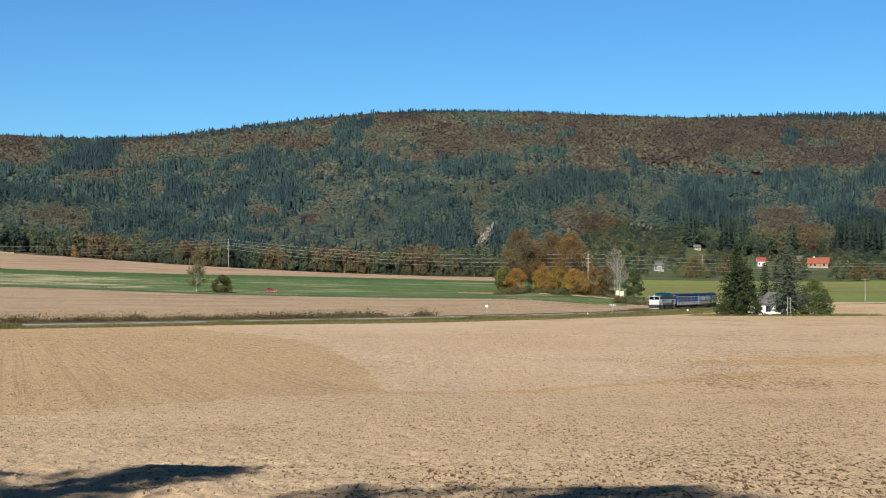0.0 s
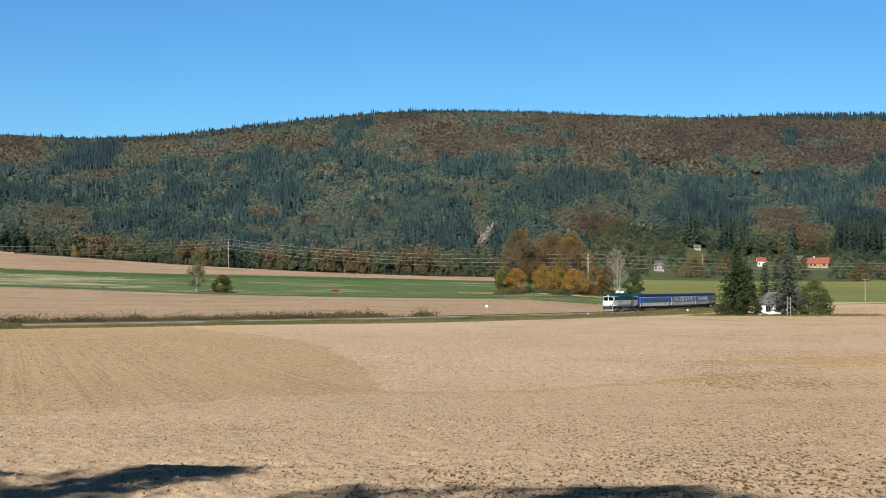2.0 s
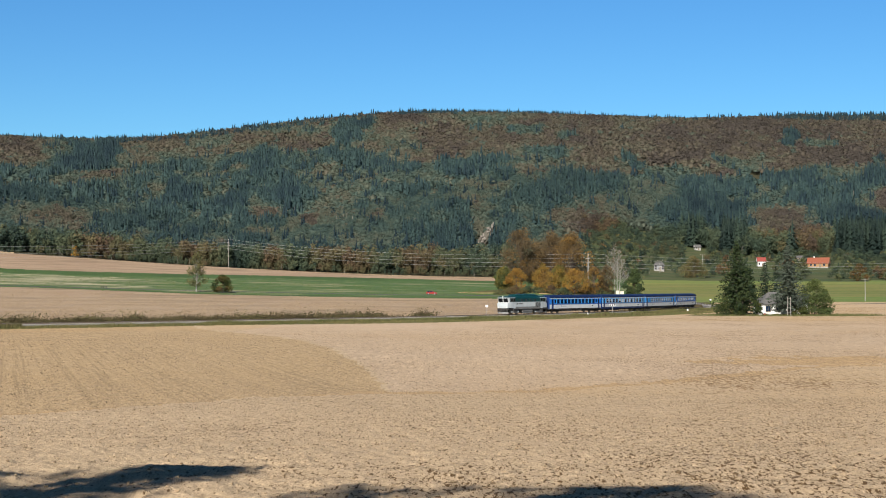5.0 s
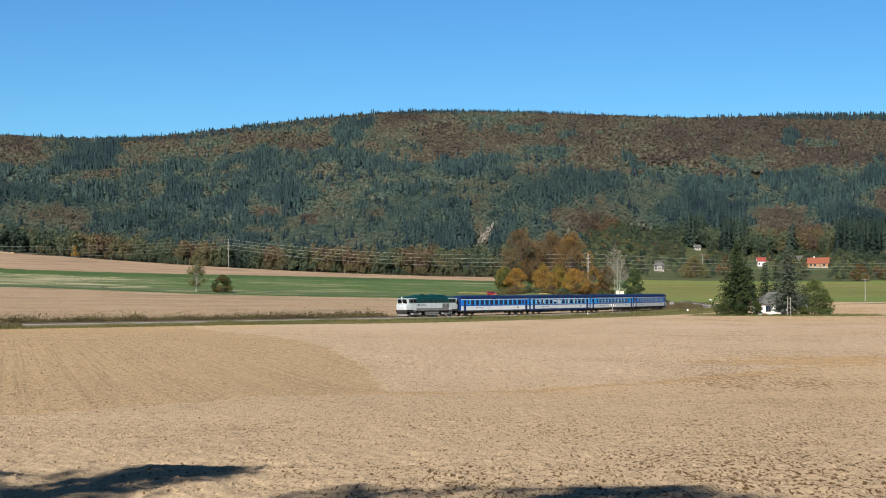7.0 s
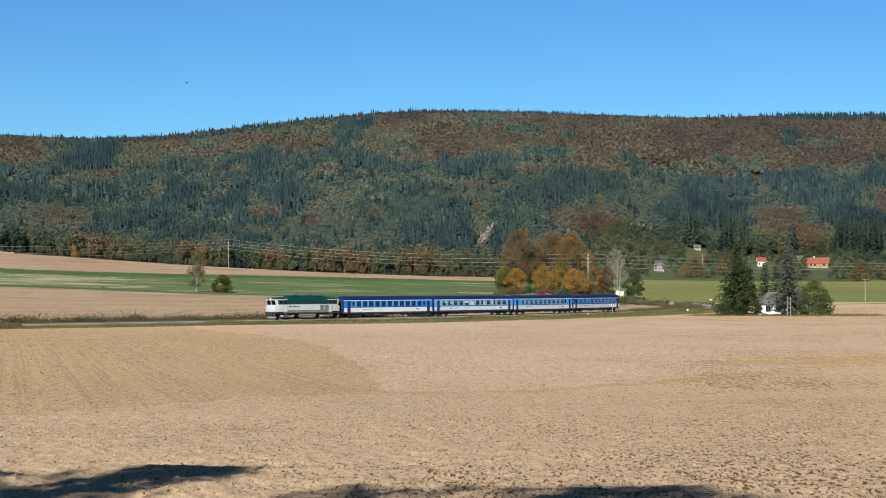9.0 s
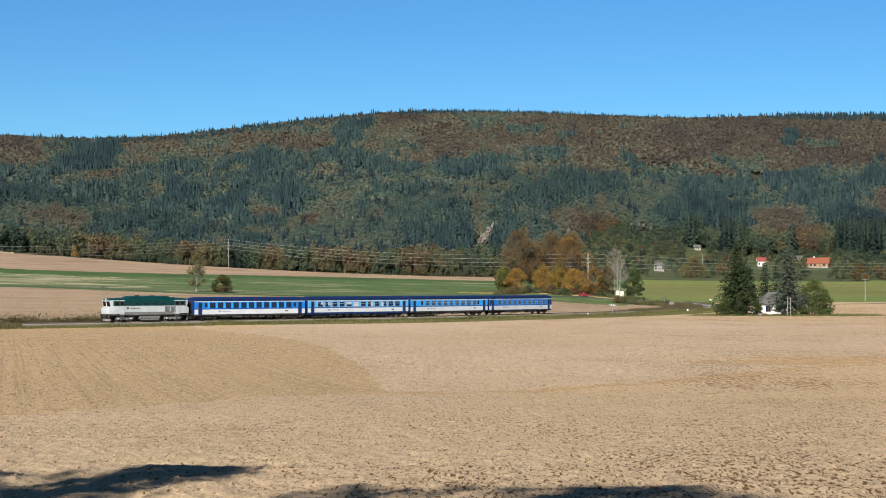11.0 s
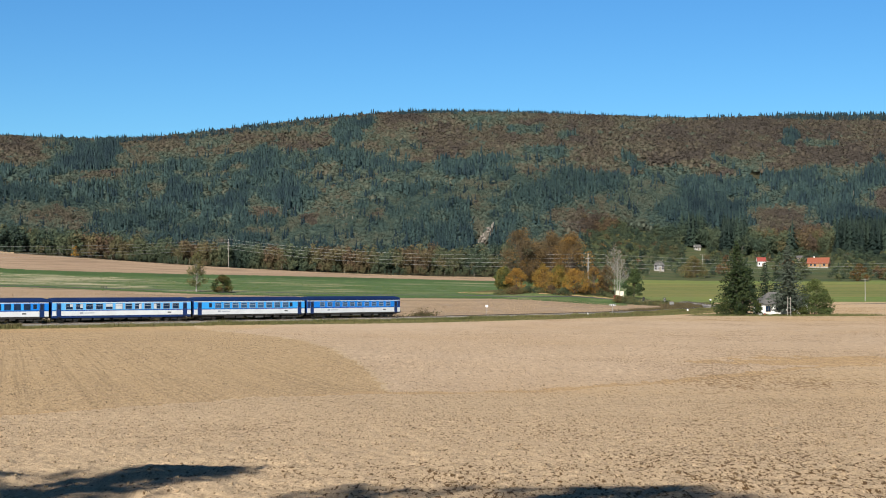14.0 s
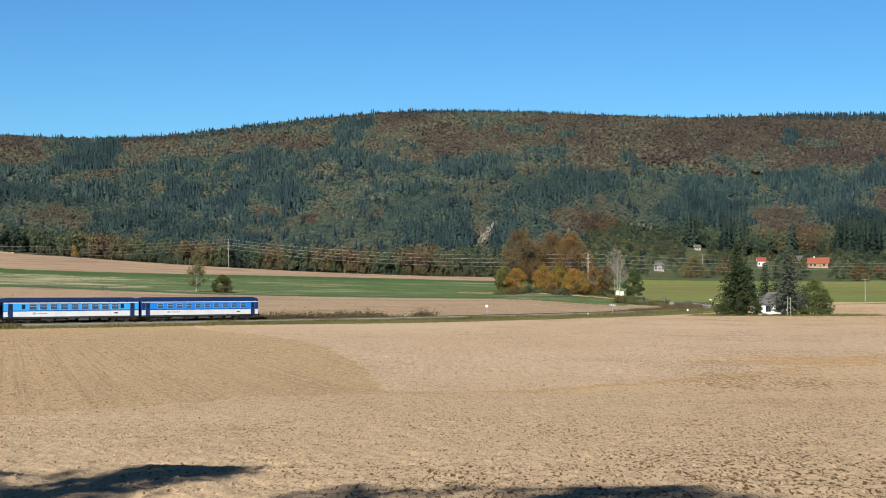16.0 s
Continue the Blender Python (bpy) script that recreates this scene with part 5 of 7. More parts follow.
    high = np.where(y > 2500, high * 0.8, high)
    high = np.where(rim, rng.uniform(9, 17, len(x)), high)
    high = np.where((y < 824) & (bear < 0.095), rng.uniform(2.5, 7, len(x)), high)
    high = np.where(glade, high * rng.uniform(0.3, 0.75, len(x)), high)
    high = np.where((bear > 0.155) & ~glade & (y < 1100), high * 1.45, high)
    broad = np.where(conifer, rng.uniform(4.6, 6.4, len(x)) * (gap / 6) ** 0.6, gap * rng.uniform(1.15, 1.75, len(x)) / 0.62)
    broad = np.where(pointed, high * 0.95 * rng.uniform(0.8, 1.2, len(x)), np.where(conifer, broad / 0.62, broad))
    broad = np.where(rim & ~pointed, high * rng.uniform(0.75, 1.1, len(x)), broad)
    broad = np.where(glade & ~pointed, high * rng.uniform(1.0, 1.6, len(x)), broad)
    high = np.where(scrub, rng.uniform(2.0, 5.5, len(x)), high)
    broad = np.where(scrub, high * rng.uniform(0.9, 1.6, len(x)), broad)
    lift = np.where((raised > 0) & conifer, 5.0, 0.0)
    edge = (y < 880) | ((bear > 0.09) & (y < 1070))
    zones = [edge, ~edge & (y < 1400), ~edge & (y >= 1400)]
    for name, label, pick, maker in (("conifer_wood", "dark spruce wood on the hill", pointed, cone_crown), ("pine_wood", "dark pine wood on the hill", conifer & ~pointed, round_crown),
                                     ("beech_wood", "autumn-coloured broad-leaved wood on the hill", ~conifer, round_crown)):
        for level, zone in enumerate(zones):
            sel = np.nonzero(pick & zone)[0]
            if not len(sel):
                continue
            W, G, T, off = [], [], [], 0
            kinds = rng.integers(0, 12, len(sel))
            for k in range(12):
                idx = sel[kinds == k]
                tv, tf = maker(np.random.default_rng(100 + k), level)
                n = len(idx)
                a = rng.uniform(0, 2 * math.pi, n)
                w = broad[idx]
                hh = high[idx] - 0.45 * lift[idx]
                X = x[idx, None] + (tv[:, 0] * np.cos(a)[:, None] - tv[:, 1] * np.sin(a)[:, None]) * w[:, None]
                Y = y[idx, None] + (tv[:, 0] * np.sin(a)[:, None] + tv[:, 1] * np.cos(a)[:, None]) * w[:, None]
                Z = (z + lift)[idx, None] + tv[:, 2] * hh[:, None]
                W.append(np.stack([X, Y, Z], -1).reshape(-1, 3))
                G.append((tf[None] + (np.arange(n) * len(tv))[:, None, None] + off).reshape(-1, 3))
                T.append((tint[idx, None] + rng.normal(0, 0.02, (n, len(tv)))).ravel())
                off += n * len(tv)
            me = mesh_np(name, np.concatenate(W), np.concatenate(G), M["rim_leaves" if level == 0 else "hazy_hill_leaves"], np.clip(np.concatenate(T), 0, 1), shade=level > 0)
            thing(name, label, "woodland", kind="stuff", data=me)
    # single pale stems at the wood's edge
    for q in np.nonzero((rng.random(len(x)) < np.where(y < 900, 0.11, 0.02)) & (y < 1300))[0]:
        stem(x[q] + rng.normal(0, 1.5), y[q] - 2.0, z[q], rng.uniform(0.07, 0.13), high[q] * rng.uniform(0.35, 0.75))
    thing("tree_stems", "grey stems along the edge of the wood", "woodland", kind="stuff", data=mesh_np("tree_stems", V, F, M["pale_stem"]))


forest()


# ---------------------------------------------------------------- trees and shrubs of the middle distance
def spot(bearing, y):
    """Plan place by bearing (thousandths to the right) and distance ahead."""
    return bearing / 1000 * y, y


broadleaf("birch_tree", "tall birch with thin brownish leaves beside the road", *spot(-161.3, 578), 15.4, 7.4, 0.12, 0.58, M["edge_leaves"], 11, 4200, 0.36, 90, "birch_bark", spread=0.10, trunk_r=0.26)
broadleaf("roadside_tree", "small round dense tree beside the road", *spot(-144.2, 576), 6.7, 8.2, 0.10, 0.47, M["leaves"], 12, 3200, 0.42, 44, spread=0.10)

KNOLL = "autumn trees on the knoll"
for label, b, y, h, w, bare, tint, seed in (
        ("big rust-brown oak on the knoll", 51, 612, 24.0, 16.5, 0.10, 0.94, 21), ("big brown oak with thinning crown", 71, 618, 23.0, 17.0, 0.10, 0.90, 22),
        ("tall brown and green tree on the knoll", 84, 612, 22.5, 16.0, 0.10, 0.80, 23), ("brown tree at the back of the knoll", 61, 628, 19.5, 12.0, 0.1, 0.98, 24),
        ("dull green and brown young tree", 40, 596, 9.0, 8.0, 0.08, 0.10, 25)):
    broadleaf("oak_tree", label, *spot(b, y), h, w, bare, tint, M["autumn"], seed, 15000, 0.33, 130, group=KNOLL, spread=0.09, top=0.8)
for label, b, y, h, w, tint, seed in (
        ("orange maple at the edge of the knoll", 48, 586, 9.0, 9.0, 0.62, 31), ("golden maple with a full round crown", 66, 584, 10.5, 11.0, 0.52, 32),
        ("yellow-green maple on the knoll", 76, 590, 10.0, 8.0, 0.32, 33), ("bright orange maple low on the knoll", 86, 582, 10.0, 10.0, 0.62, 34),
        ("rusty shrub-like tree beside the pole", 99, 588, 11.0, 8.5, 0.80, 35), ("thin brown tree beside the bare birch", 107, 592, 12.0, 7.0, 0.95, 36)):
    broadleaf("maple_tree", label, *spot(b, y), h, w, 0.06, tint, M["autumn"], seed, 6000, 0.30, 70, group=KNOLL, spread=0.10, top=0.75)
bare_birch("nearly bare birch with pale forked stems", *spot(113.5, 594), 20.0, 5)
broadleaf("alder_tree", "dense dark green alder by the crossing", *spot(125, 592), 11.5, 9.0, 0.02, 0.12, M["fruit_leaves"], 41, 6500, 0.40, 60, spread=0.06)
for i, (b, y, h, w, tint) in enumerate(((101, 596, 3.0, 7.0, 0.45), (114.5, 567, 2.5, 5.0, 0.70), (118.5, 567, 2.5, 6.0, 0.55), (122.5, 567, 2.2, 7.0, 0.50), (126, 560, 1.8, 8.5, 0.42), (133, 556, 1.5, 8.5, 0.50), (139, 552, 1.4, 8.0, 0.56), (144, 560, 1.3, 8.0, 0.46), (93, 594, 2.6, 7.0, 0.7), (149, 548, 1.2, 7, 0.6), (106, 598, 3.0, 6.0, 0.8))):
    broadleaf("bramble_bush", "low brown and green thicket beside the road", *spot(b, y), h, w, 0.0, tint, M["edge_leaves"], 50 + i, 1800, 0.30, 30, spread=0.12, group="thickets by the crossing", trunk_r=0.06)

for i in range(16):
    b = 38 + 4.6 * i
    y = 580 - 2 * math.sin(i * 0.9) + (8 if b > 80 else 0)
    broadleaf("bramble_bush", "low brown thicket at the foot of the knoll", *spot(b, y), 1.5 + (i * 7 % 5) * 0.35, 6.5, 0.0, (0.45, 0.72, 0.9, 0.55, 0.3)[i % 5], M["edge_leaves"], 520 + i, 1500, 0.28, 26, spread=0.10, group="thickets on the knoll", trunk_r=0.06)

spruce("broad old dark green spruce beside the white house", *spot(192, 366), 17.6, 14.5, 61, 0.26, 0.04, 36, 17)
broadleaf("pine_tree", "dark green pine with an uneven crown beside the spruce", *spot(196, 378), 12.4, 8.2, 0.10, 0.20, M["leaves"], 62, 3600, 0.55, 46, spread=0.05, top=0.8)
spruce("grey-green spruce in front of the white house", *spot(226, 362), 17.4, 11.6, 63, 0.38, 0.11, 40, 15, material=M["blue_needles"])
spruce("shorter spruce behind the white house", *spot(211, 392), 13.0, 9.0, 64, 0.10, 0.05, 26, 9)
spruce("slim dark spruce behind the white house", *spot(218, 398), 12.0, 7.0, 65, 0.08, 0.05, 26, 8)
broadleaf("garden_tree", "bushy yellow-green fruit tree beside the house", *spot(243, 367), 8.6, 8.4, 0.02, 0.34, M["fruit_leaves"], 66, 6500, 0.30, 60, spread=0.07)
broadleaf("garden_tree", "small yellowing fruit tree at the field edge", *spot(250, 369), 6.2, 4.6, 0.04, 0.42, M["fruit_leaves"], 67, 2400, 0.28, 26, spread=0.07)
for i, (b, y, h, w, tint) in enumerate(((196, 359, 6.2, 4.2, 0.30), (201, 363, 7.6, 4.2, 0.24), (205.5, 361, 3.4, 2.6, 0.30), (185, 362, 4.0, 5.0, 0.34), (233, 360, 2.2, 4.0, 0.40), (237, 372, 6.0, 5.0, 0.36))):
    broadleaf("garden_bush", "dark green bush under the spruces", *spot(b, y), h, w, 0.0, tint, M["leaves"], 70 + i, 900, 0.34, 20, spread=0.06, group="bushes round the house", trunk_r=0.06)

# bushes and trees of the village slope
rng = np.random.default_rng(3)
for i in range(170):
    b = rng.uniform(104, 300)
    y = rng.uniform(815, 1090 if b < 175 else 990)
    if min(abs(b - q) for q in (140, 166, 209, 246)) < 10 and y < 1040:
        continue
    h = rng.uniform(2.5, 7)
    broadleaf("slope_bush", "rounded bush on the grassy slope", *spot(b, y), h, h * rng.uniform(1.0, 1.6), 0.0, rng.choice([0.22, 0.30, 0.36, 0.42, 0.50, 0.84]), M["edge_leaves"], 200 + i, 220, 1.0, 14, spread=0.06, group="bushes on the slope", trunk_r=0.1)
broadleaf("slope_tree", "olive-brown round tree on the slope", *spot(164, 835), 11.5, 15.5, 0.02, 0.66, M["edge_leaves"], 190, 4200, 0.55, 70, spread=0.08)
broadleaf("slope_tree", "round brown tree at the pasture edge", *spot(273, 815), 9.0, 11.0, 0.05, 0.66, M["leaves"], 191, 1500, 0.6, 36, spread=0.08)
broadleaf("maple_tree", "small glowing orange tree at the wood's edge", *spot(-241, 806), 6.2, 4.6, 0.1, 0.6, M["autumn"], 192, 400, 0.55, 18)


# ---------------------------------------------------------------- foreground trees behind the camera (their shade falls on the field)
for i, (x, y, h, w) in enumerate(((-9.9, -3.6, 14.0, 4.4), (-11.8, -4.6, 13.6, 5.0), (-7.7, -8.0, 15.3, 4.4), (-9.0, -8.6, 13.5, 4.6), (-12.9, -5.2, 14.0, 3.8), (-15.5, -5.0, 14.5, 5.0), (-7.5, -12.2, 17.5, 5.0), (-6.3, -12.4, 18.0, 5.0), (-5.3, -12.2, 17.3, 4.6))):
    broadleaf("field_edge_tree", "leafy tree that throws its shade on the soil", x, y, h, w, 0.1, 0.36, M["leaves"], 300 + i, 1900, 0.34, 40, z=4.15, group="field-edge trees", spread=0.08, top=0.6)


# unseen trees added to block skylight, so the shaded soil turns darker
for i in range(22):
    x, y = -34 + 3.4 * i + (i * 37 % 11) * 0.15, -17 - (i * 53 % 17) * 0.6
    broadleaf("sky_screen_tree", "unseen broad tree added to hold skylight off the field", x, y, 14.0 + (i * 29 % 7) * 0.3, 8.5, 0.05, 0.30, M["leaves"], 400 + i, 700, 1.0, 26, z=4.15, group="small wood behind the field edge")


# ---------------------------------------------------------------- undergrowth along the line
def tufts(name, label, count, s0, s1, off0, off1, h0, h1, wide, material, seed, tint, patchy=0.0):
    """Grass and dry stalks as upright blades in clumps along the railway."""
    rng = np.random.default_rng(seed)
    s, off = rng.uniform(s0, s1, count), rng.uniform(off0, off1, count)
    if patchy:
        k = fractal(s / 7, off / 3, seed, 3)
        keep = k > 0.30 + 0.22 * patchy
        s, off = s[keep], off[keep]
    keep = off < verge_width(s) + 0.8
    s, off = s[keep], off[keep]
    n = len(s)
    x, y, th = on_line(s, off)
    z = land(x, y, off) - 0.05
    h = rng.uniform(h0, h1, n) * (0.5 + fractal(s / 5, off / 5, seed + 1, 2))
    a = rng.uniform(0, math.pi, n)
    w = wide * rng.uniform(0.5, 1.5, n)
    lean = rng.normal(0, 0.22, (2, n)) * h
    v = np.stack([np.stack([x - w * np.cos(a), y - w * np.sin(a), z], 1), np.stack([x + w * np.cos(a), y + w * np.sin(a), z], 1),
                  np.stack([x + lean[0] + 0.3 * w, y + lean[1], z + h], 1)], 1).reshape(-1, 3)
    t = np.clip(tint + 0.9 * (fractal(s / 11, off / 4, seed + 2, 3) - 0.45) + rng.normal(0, 0.12, n), 0, 1)
    thing(name, label, "undergrowth", kind="stuff", data=mesh_np(name, v, np.arange(3 * n).reshape(n, 3), material, np.repeat(t, 3)))


tufts("verge_grass", "rough green and straw-coloured grass along the ballast", 44000, -20, 420, 2.9, 11.5, 0.15, 0.45, 0.07, M["grass_blades"], 81, 0.40)
tufts("verge_grass", "rough grass on the far side of the line", 18000, -20, 420, -9.0, -2.9, 0.15, 0.45, 0.07, M["grass_blades"], 82, 0.55)
tufts("dry_weeds", "tall dry brown weeds beside the line", 20000, -20, 115, -9.5, -3.6, 0.5, 1.5, 0.11, M["straw"], 83, 0.28, 0.1)
tufts("tall_grass", "dense olive-brown tall grass beside the line", 38000, -20, 105, -9.5, -3.4, 0.5, 1.4, 0.11, M["straw"], 86, 0.55, 0.0)
tufts("verge_grass", "tall olive grass that hides the ballast", 9000, -30, 28, 2.0, 3.4, 0.7, 1.35, 0.10, M["straw"], 186, 0.62)
tufts("verge_grass", "short grass and weeds at the foot of the ballast", 16000, 60, 215, 2.1, 3.8, 0.35, 0.85, 0.08, M["grass_blades"], 87, 0.36)
tufts("verge_grass", "taller olive grass at the foot of the ballast", 14000, -40, 85, 1.95, 4.5, 0.35, 0.72, 0.09, M["grass_blades"], 88, 0.35)
tufts("dry_weeds", "dry weeds on the inside of the bend", 14000, 110, 380, -8.0, -3.4, 0.3, 0.9, 0.09, M["straw"], 84, 0.5, 0.6)
tufts("dry_weeds", "brown thicket of weeds inside the bend by the crossing", 16000, 225, 405, -15.0, -3.2, 0.4, 1.3, 0.12, M["straw"], 89, 0.30, 0.3)
tufts("verge_grass", "weeds that grow into the ballast of the bend", 20000, 205, 410, 2.0, 3.6, 0.45, 1.0, 0.09, M["grass_blades"], 187, 0.30)
tufts("verge_grass", "weeds on the far shoulder of the bend", 9000, 215, 410, -3.6, -1.6, 0.15, 0.5, 0.08, M["straw"], 188, 0.30)
tufts("dry_weeds", "scattered dry weeds along the field edge", 5000, 150, 400, 3.5, 9.0, 0.3, 0.8, 0.08, M["straw"], 85, 0.6, 0.5)


def weed_bushes():
    """Brambly dry bushes in the far verge, too many to count."""
    rng = np.random.default_rng(91)
    V, F, T, off = [], [], [], 0
    for _ in range(820):
        s, o = rng.uniform(-18, 125), rng.uniform(-7.5, -4.0)
        if fractal(s / 7, 3.3, 17, 2) < 0.14 + 0.30 * smooth(72, 100, s):
            continue
        x, y, _ = on_line(s, o)
        h, n = rng.uniform(0.8, 1.7) * (1.7 if rng.random() < 0.12 else 1.0), 165
        p = rng.normal(size=(n, 3)) * np.array([0.8, 0.5, 0.4]) * h * 0.6 + np.array([x, y, -0.65 + h * 0.34])
        p[:, 2] = np.maximum(p[:, 2], -0.6)
        v, f, t = cards(p, 0.25, rng, np.clip(rng.choice([0.15, 0.38, 0.55, 0.72]) + rng.normal(0, 0.1, n), 0, 1))
        V.append(v), F.append(f + off), T.append(t)
        off += len(v)
    thing("weed_bushes", "brown and green bramble bushes beside the line", "undergrowth", kind="stuff", data=mesh_np("weed_bushes", np.concatenate(V), np.concatenate(F), M["straw"], np.concatenate(T)))


weed_bushes()


# ---------------------------------------------------------------- clods on the field
def clods():
    """Loose lumps of earth that cover the harrowed field."""
    rng = np.random.default_rng(17)
    round_v, round_f = ico(1)
    chip_v = np.array([(-1, -0.4, -0.4), (1, -0.5, -0.4), (0.1, 0.9, -0.4), (0.1, 0.1, 1.0)])
    chip_f = np.array([(0, 1, 3), (1, 2, 3), (2, 0, 3)])
    # the darkest lots carry the shade of soil pits in their colour
    for label, n, y0, y1, size, darkened in (("small dry clods on the harrowed field", 3000, 12, 25, 0.010, False), ("dry clods on the harrowed field", 26000, 25, 55, 0.010, False),
                                         ("dry clods farther out on the field", 26000, 55, 115, 0.014, False), ("clods far out on the field", 26000, 115, 250, 0.026, False), ("crumbs painted dark like shaded pits on the harrowed field", 34000, 24, 62, 0.012, None), ("crumbs painted dark like shaded pits farther out on the field", 50000, 62, 240, 0.022, None),
                                         ("dark clods that also stand for shaded pits on the harrowed field", 2500, 12, 60, 0.013, True)):
        v0, f0 = (round_v, round_f) if y0 < 20 else (chip_v, chip_f)
        u = rng.random(n)
        y = np.sqrt(y0 ** 2 + u * (y1 ** 2 - y0 ** 2)) if not darkened else y0 * (y1 / y0) ** u
        x = rng.uniform(-0.31, 0.31, n) * y
        keep = line_distance(x, y)[0] > 13
        if darkened is None:
            keep &= rng.random(n) < 1.15 - (y - y0) / (y1 - y0) * (0.85 if y0 > 60 else 0.3)
        if darkened:
            keep &= rng.random(n) < 0.1 + 1.5 * (fractal(x / 1.7, y / 1.7, 44, 3) - 0.3) + 1.1 * x / y
        x, y = x[keep], y[keep]
        n = len(x)
        r = size * np.minimum(rng.lognormal(0, 0.45, n), 2.4)
        shape = 1 + rng.uniform(-0.4, 0.4, (n, len(v0), 1))
        turn = rng.uniform(0, 2 * math.pi, n)[:, None]
        v = v0[None] * shape * np.stack([r * rng.uniform(0.9, 1.6, n), r * rng.uniform(0.9, 1.4, n), r * rng.uniform(0.55, 0.95, n)], 1)[:, None, :]
        v[..., 0], v[..., 1] = v[..., 0] * np.cos(turn) - v[..., 1] * np.sin(turn), v[..., 0] * np.sin(turn) + v[..., 1] * np.cos(turn)
        v[..., 0] += x[:, None]
        v[..., 1] += y[:, None]
        v[..., 2] += (land(x, y) + crumbs(x, y) * np.clip(1.2 - np.hypot(x, y) / 420, 0, 1))[:, None] + r[:, None] * 0.2
        f = f0[None] + (np.arange(n) * len(v0))[:, None, None]
        me = mesh_np("soil_clods", v.reshape(-1, 3), f.reshape(-1, 3), M["dry_clod" if darkened is False else "clod"])
        thing("soil_clods", label, "soil", kind="stuff", data=me)


clods()


def field_tufts(name, label, n, b0, b1, near, far, h0, h1, material, seed, tint):
    """Short stubble or grass tufts, single blades without number."""
    rng = np.random.default_rng(seed)
    b = rng.uniform(b0, b1, n)
    y = near + (far - near) * rng.random(n) ** 0.8
    x = b * y
    d = line_distance(x, y)[0]
    keep = (d < -9) & (fractal(x / 6, y / 25, seed, 3) > 0.36)
    x, y, d = x[keep], y[keep], d[keep]
    n = len(x)
    z = land(x, y, d) - 0.03
    h, w, a = rng.uniform(h0, h1, n), rng.uniform(0.06, 0.17, n), rng.uniform(0, math.pi, n)
    v = np.stack([np.stack([x - w * np.cos(a), y - w * np.sin(a), z], 1), np.stack([x + w * np.cos(a), y + w * np.sin(a), z], 1),
                  np.stack([x + rng.normal(0, 0.1, n), y + rng.normal(0, 0.1, n), z + h], 1)], 1).reshape(-1, 3)
    t = np.clip(tint + rng.normal(0, 0.16, n), 0, 1)
    thing(name, label, "grass", kind="stuff", data=mesh_np(name, v, np.arange(3 * n).reshape(n, 3), material, np.repeat(t, 3)))


field_tufts("stubble", "short straw stubble and clods behind the line", 60000, -0.32, 0.13, 265, 560, 0.10, 0.26, M["stubble_straw"], 301, 0.85)
field_tufts("stubble", "straw stubble on the upper field", 8000, -0.32, 0.03, 785, 812, 0.12, 0.28, M["stubble_straw"], 302, 0.85)
field_tufts("meadow_grass", "tufts of mown and fresh grass in the meadow", 12000, -0.32, 0.11, 565, 700, 0.15, 0.40, M["meadow_blades"], 303, 0.28)
field_tufts("rough_grass", "rough grass and low scrub on the village slope", 45000, 0.095, 0.32, 816, 1010, 0.35, 1.3, M["edge_leaves"], 305, 0.50)
field_tufts("meadow_grass", "tufts of grass in the pasture", 12000, 0.12, 0.32, 632, 800, 0.12, 0.32, M["meadow_blades"], 304, 0.55)


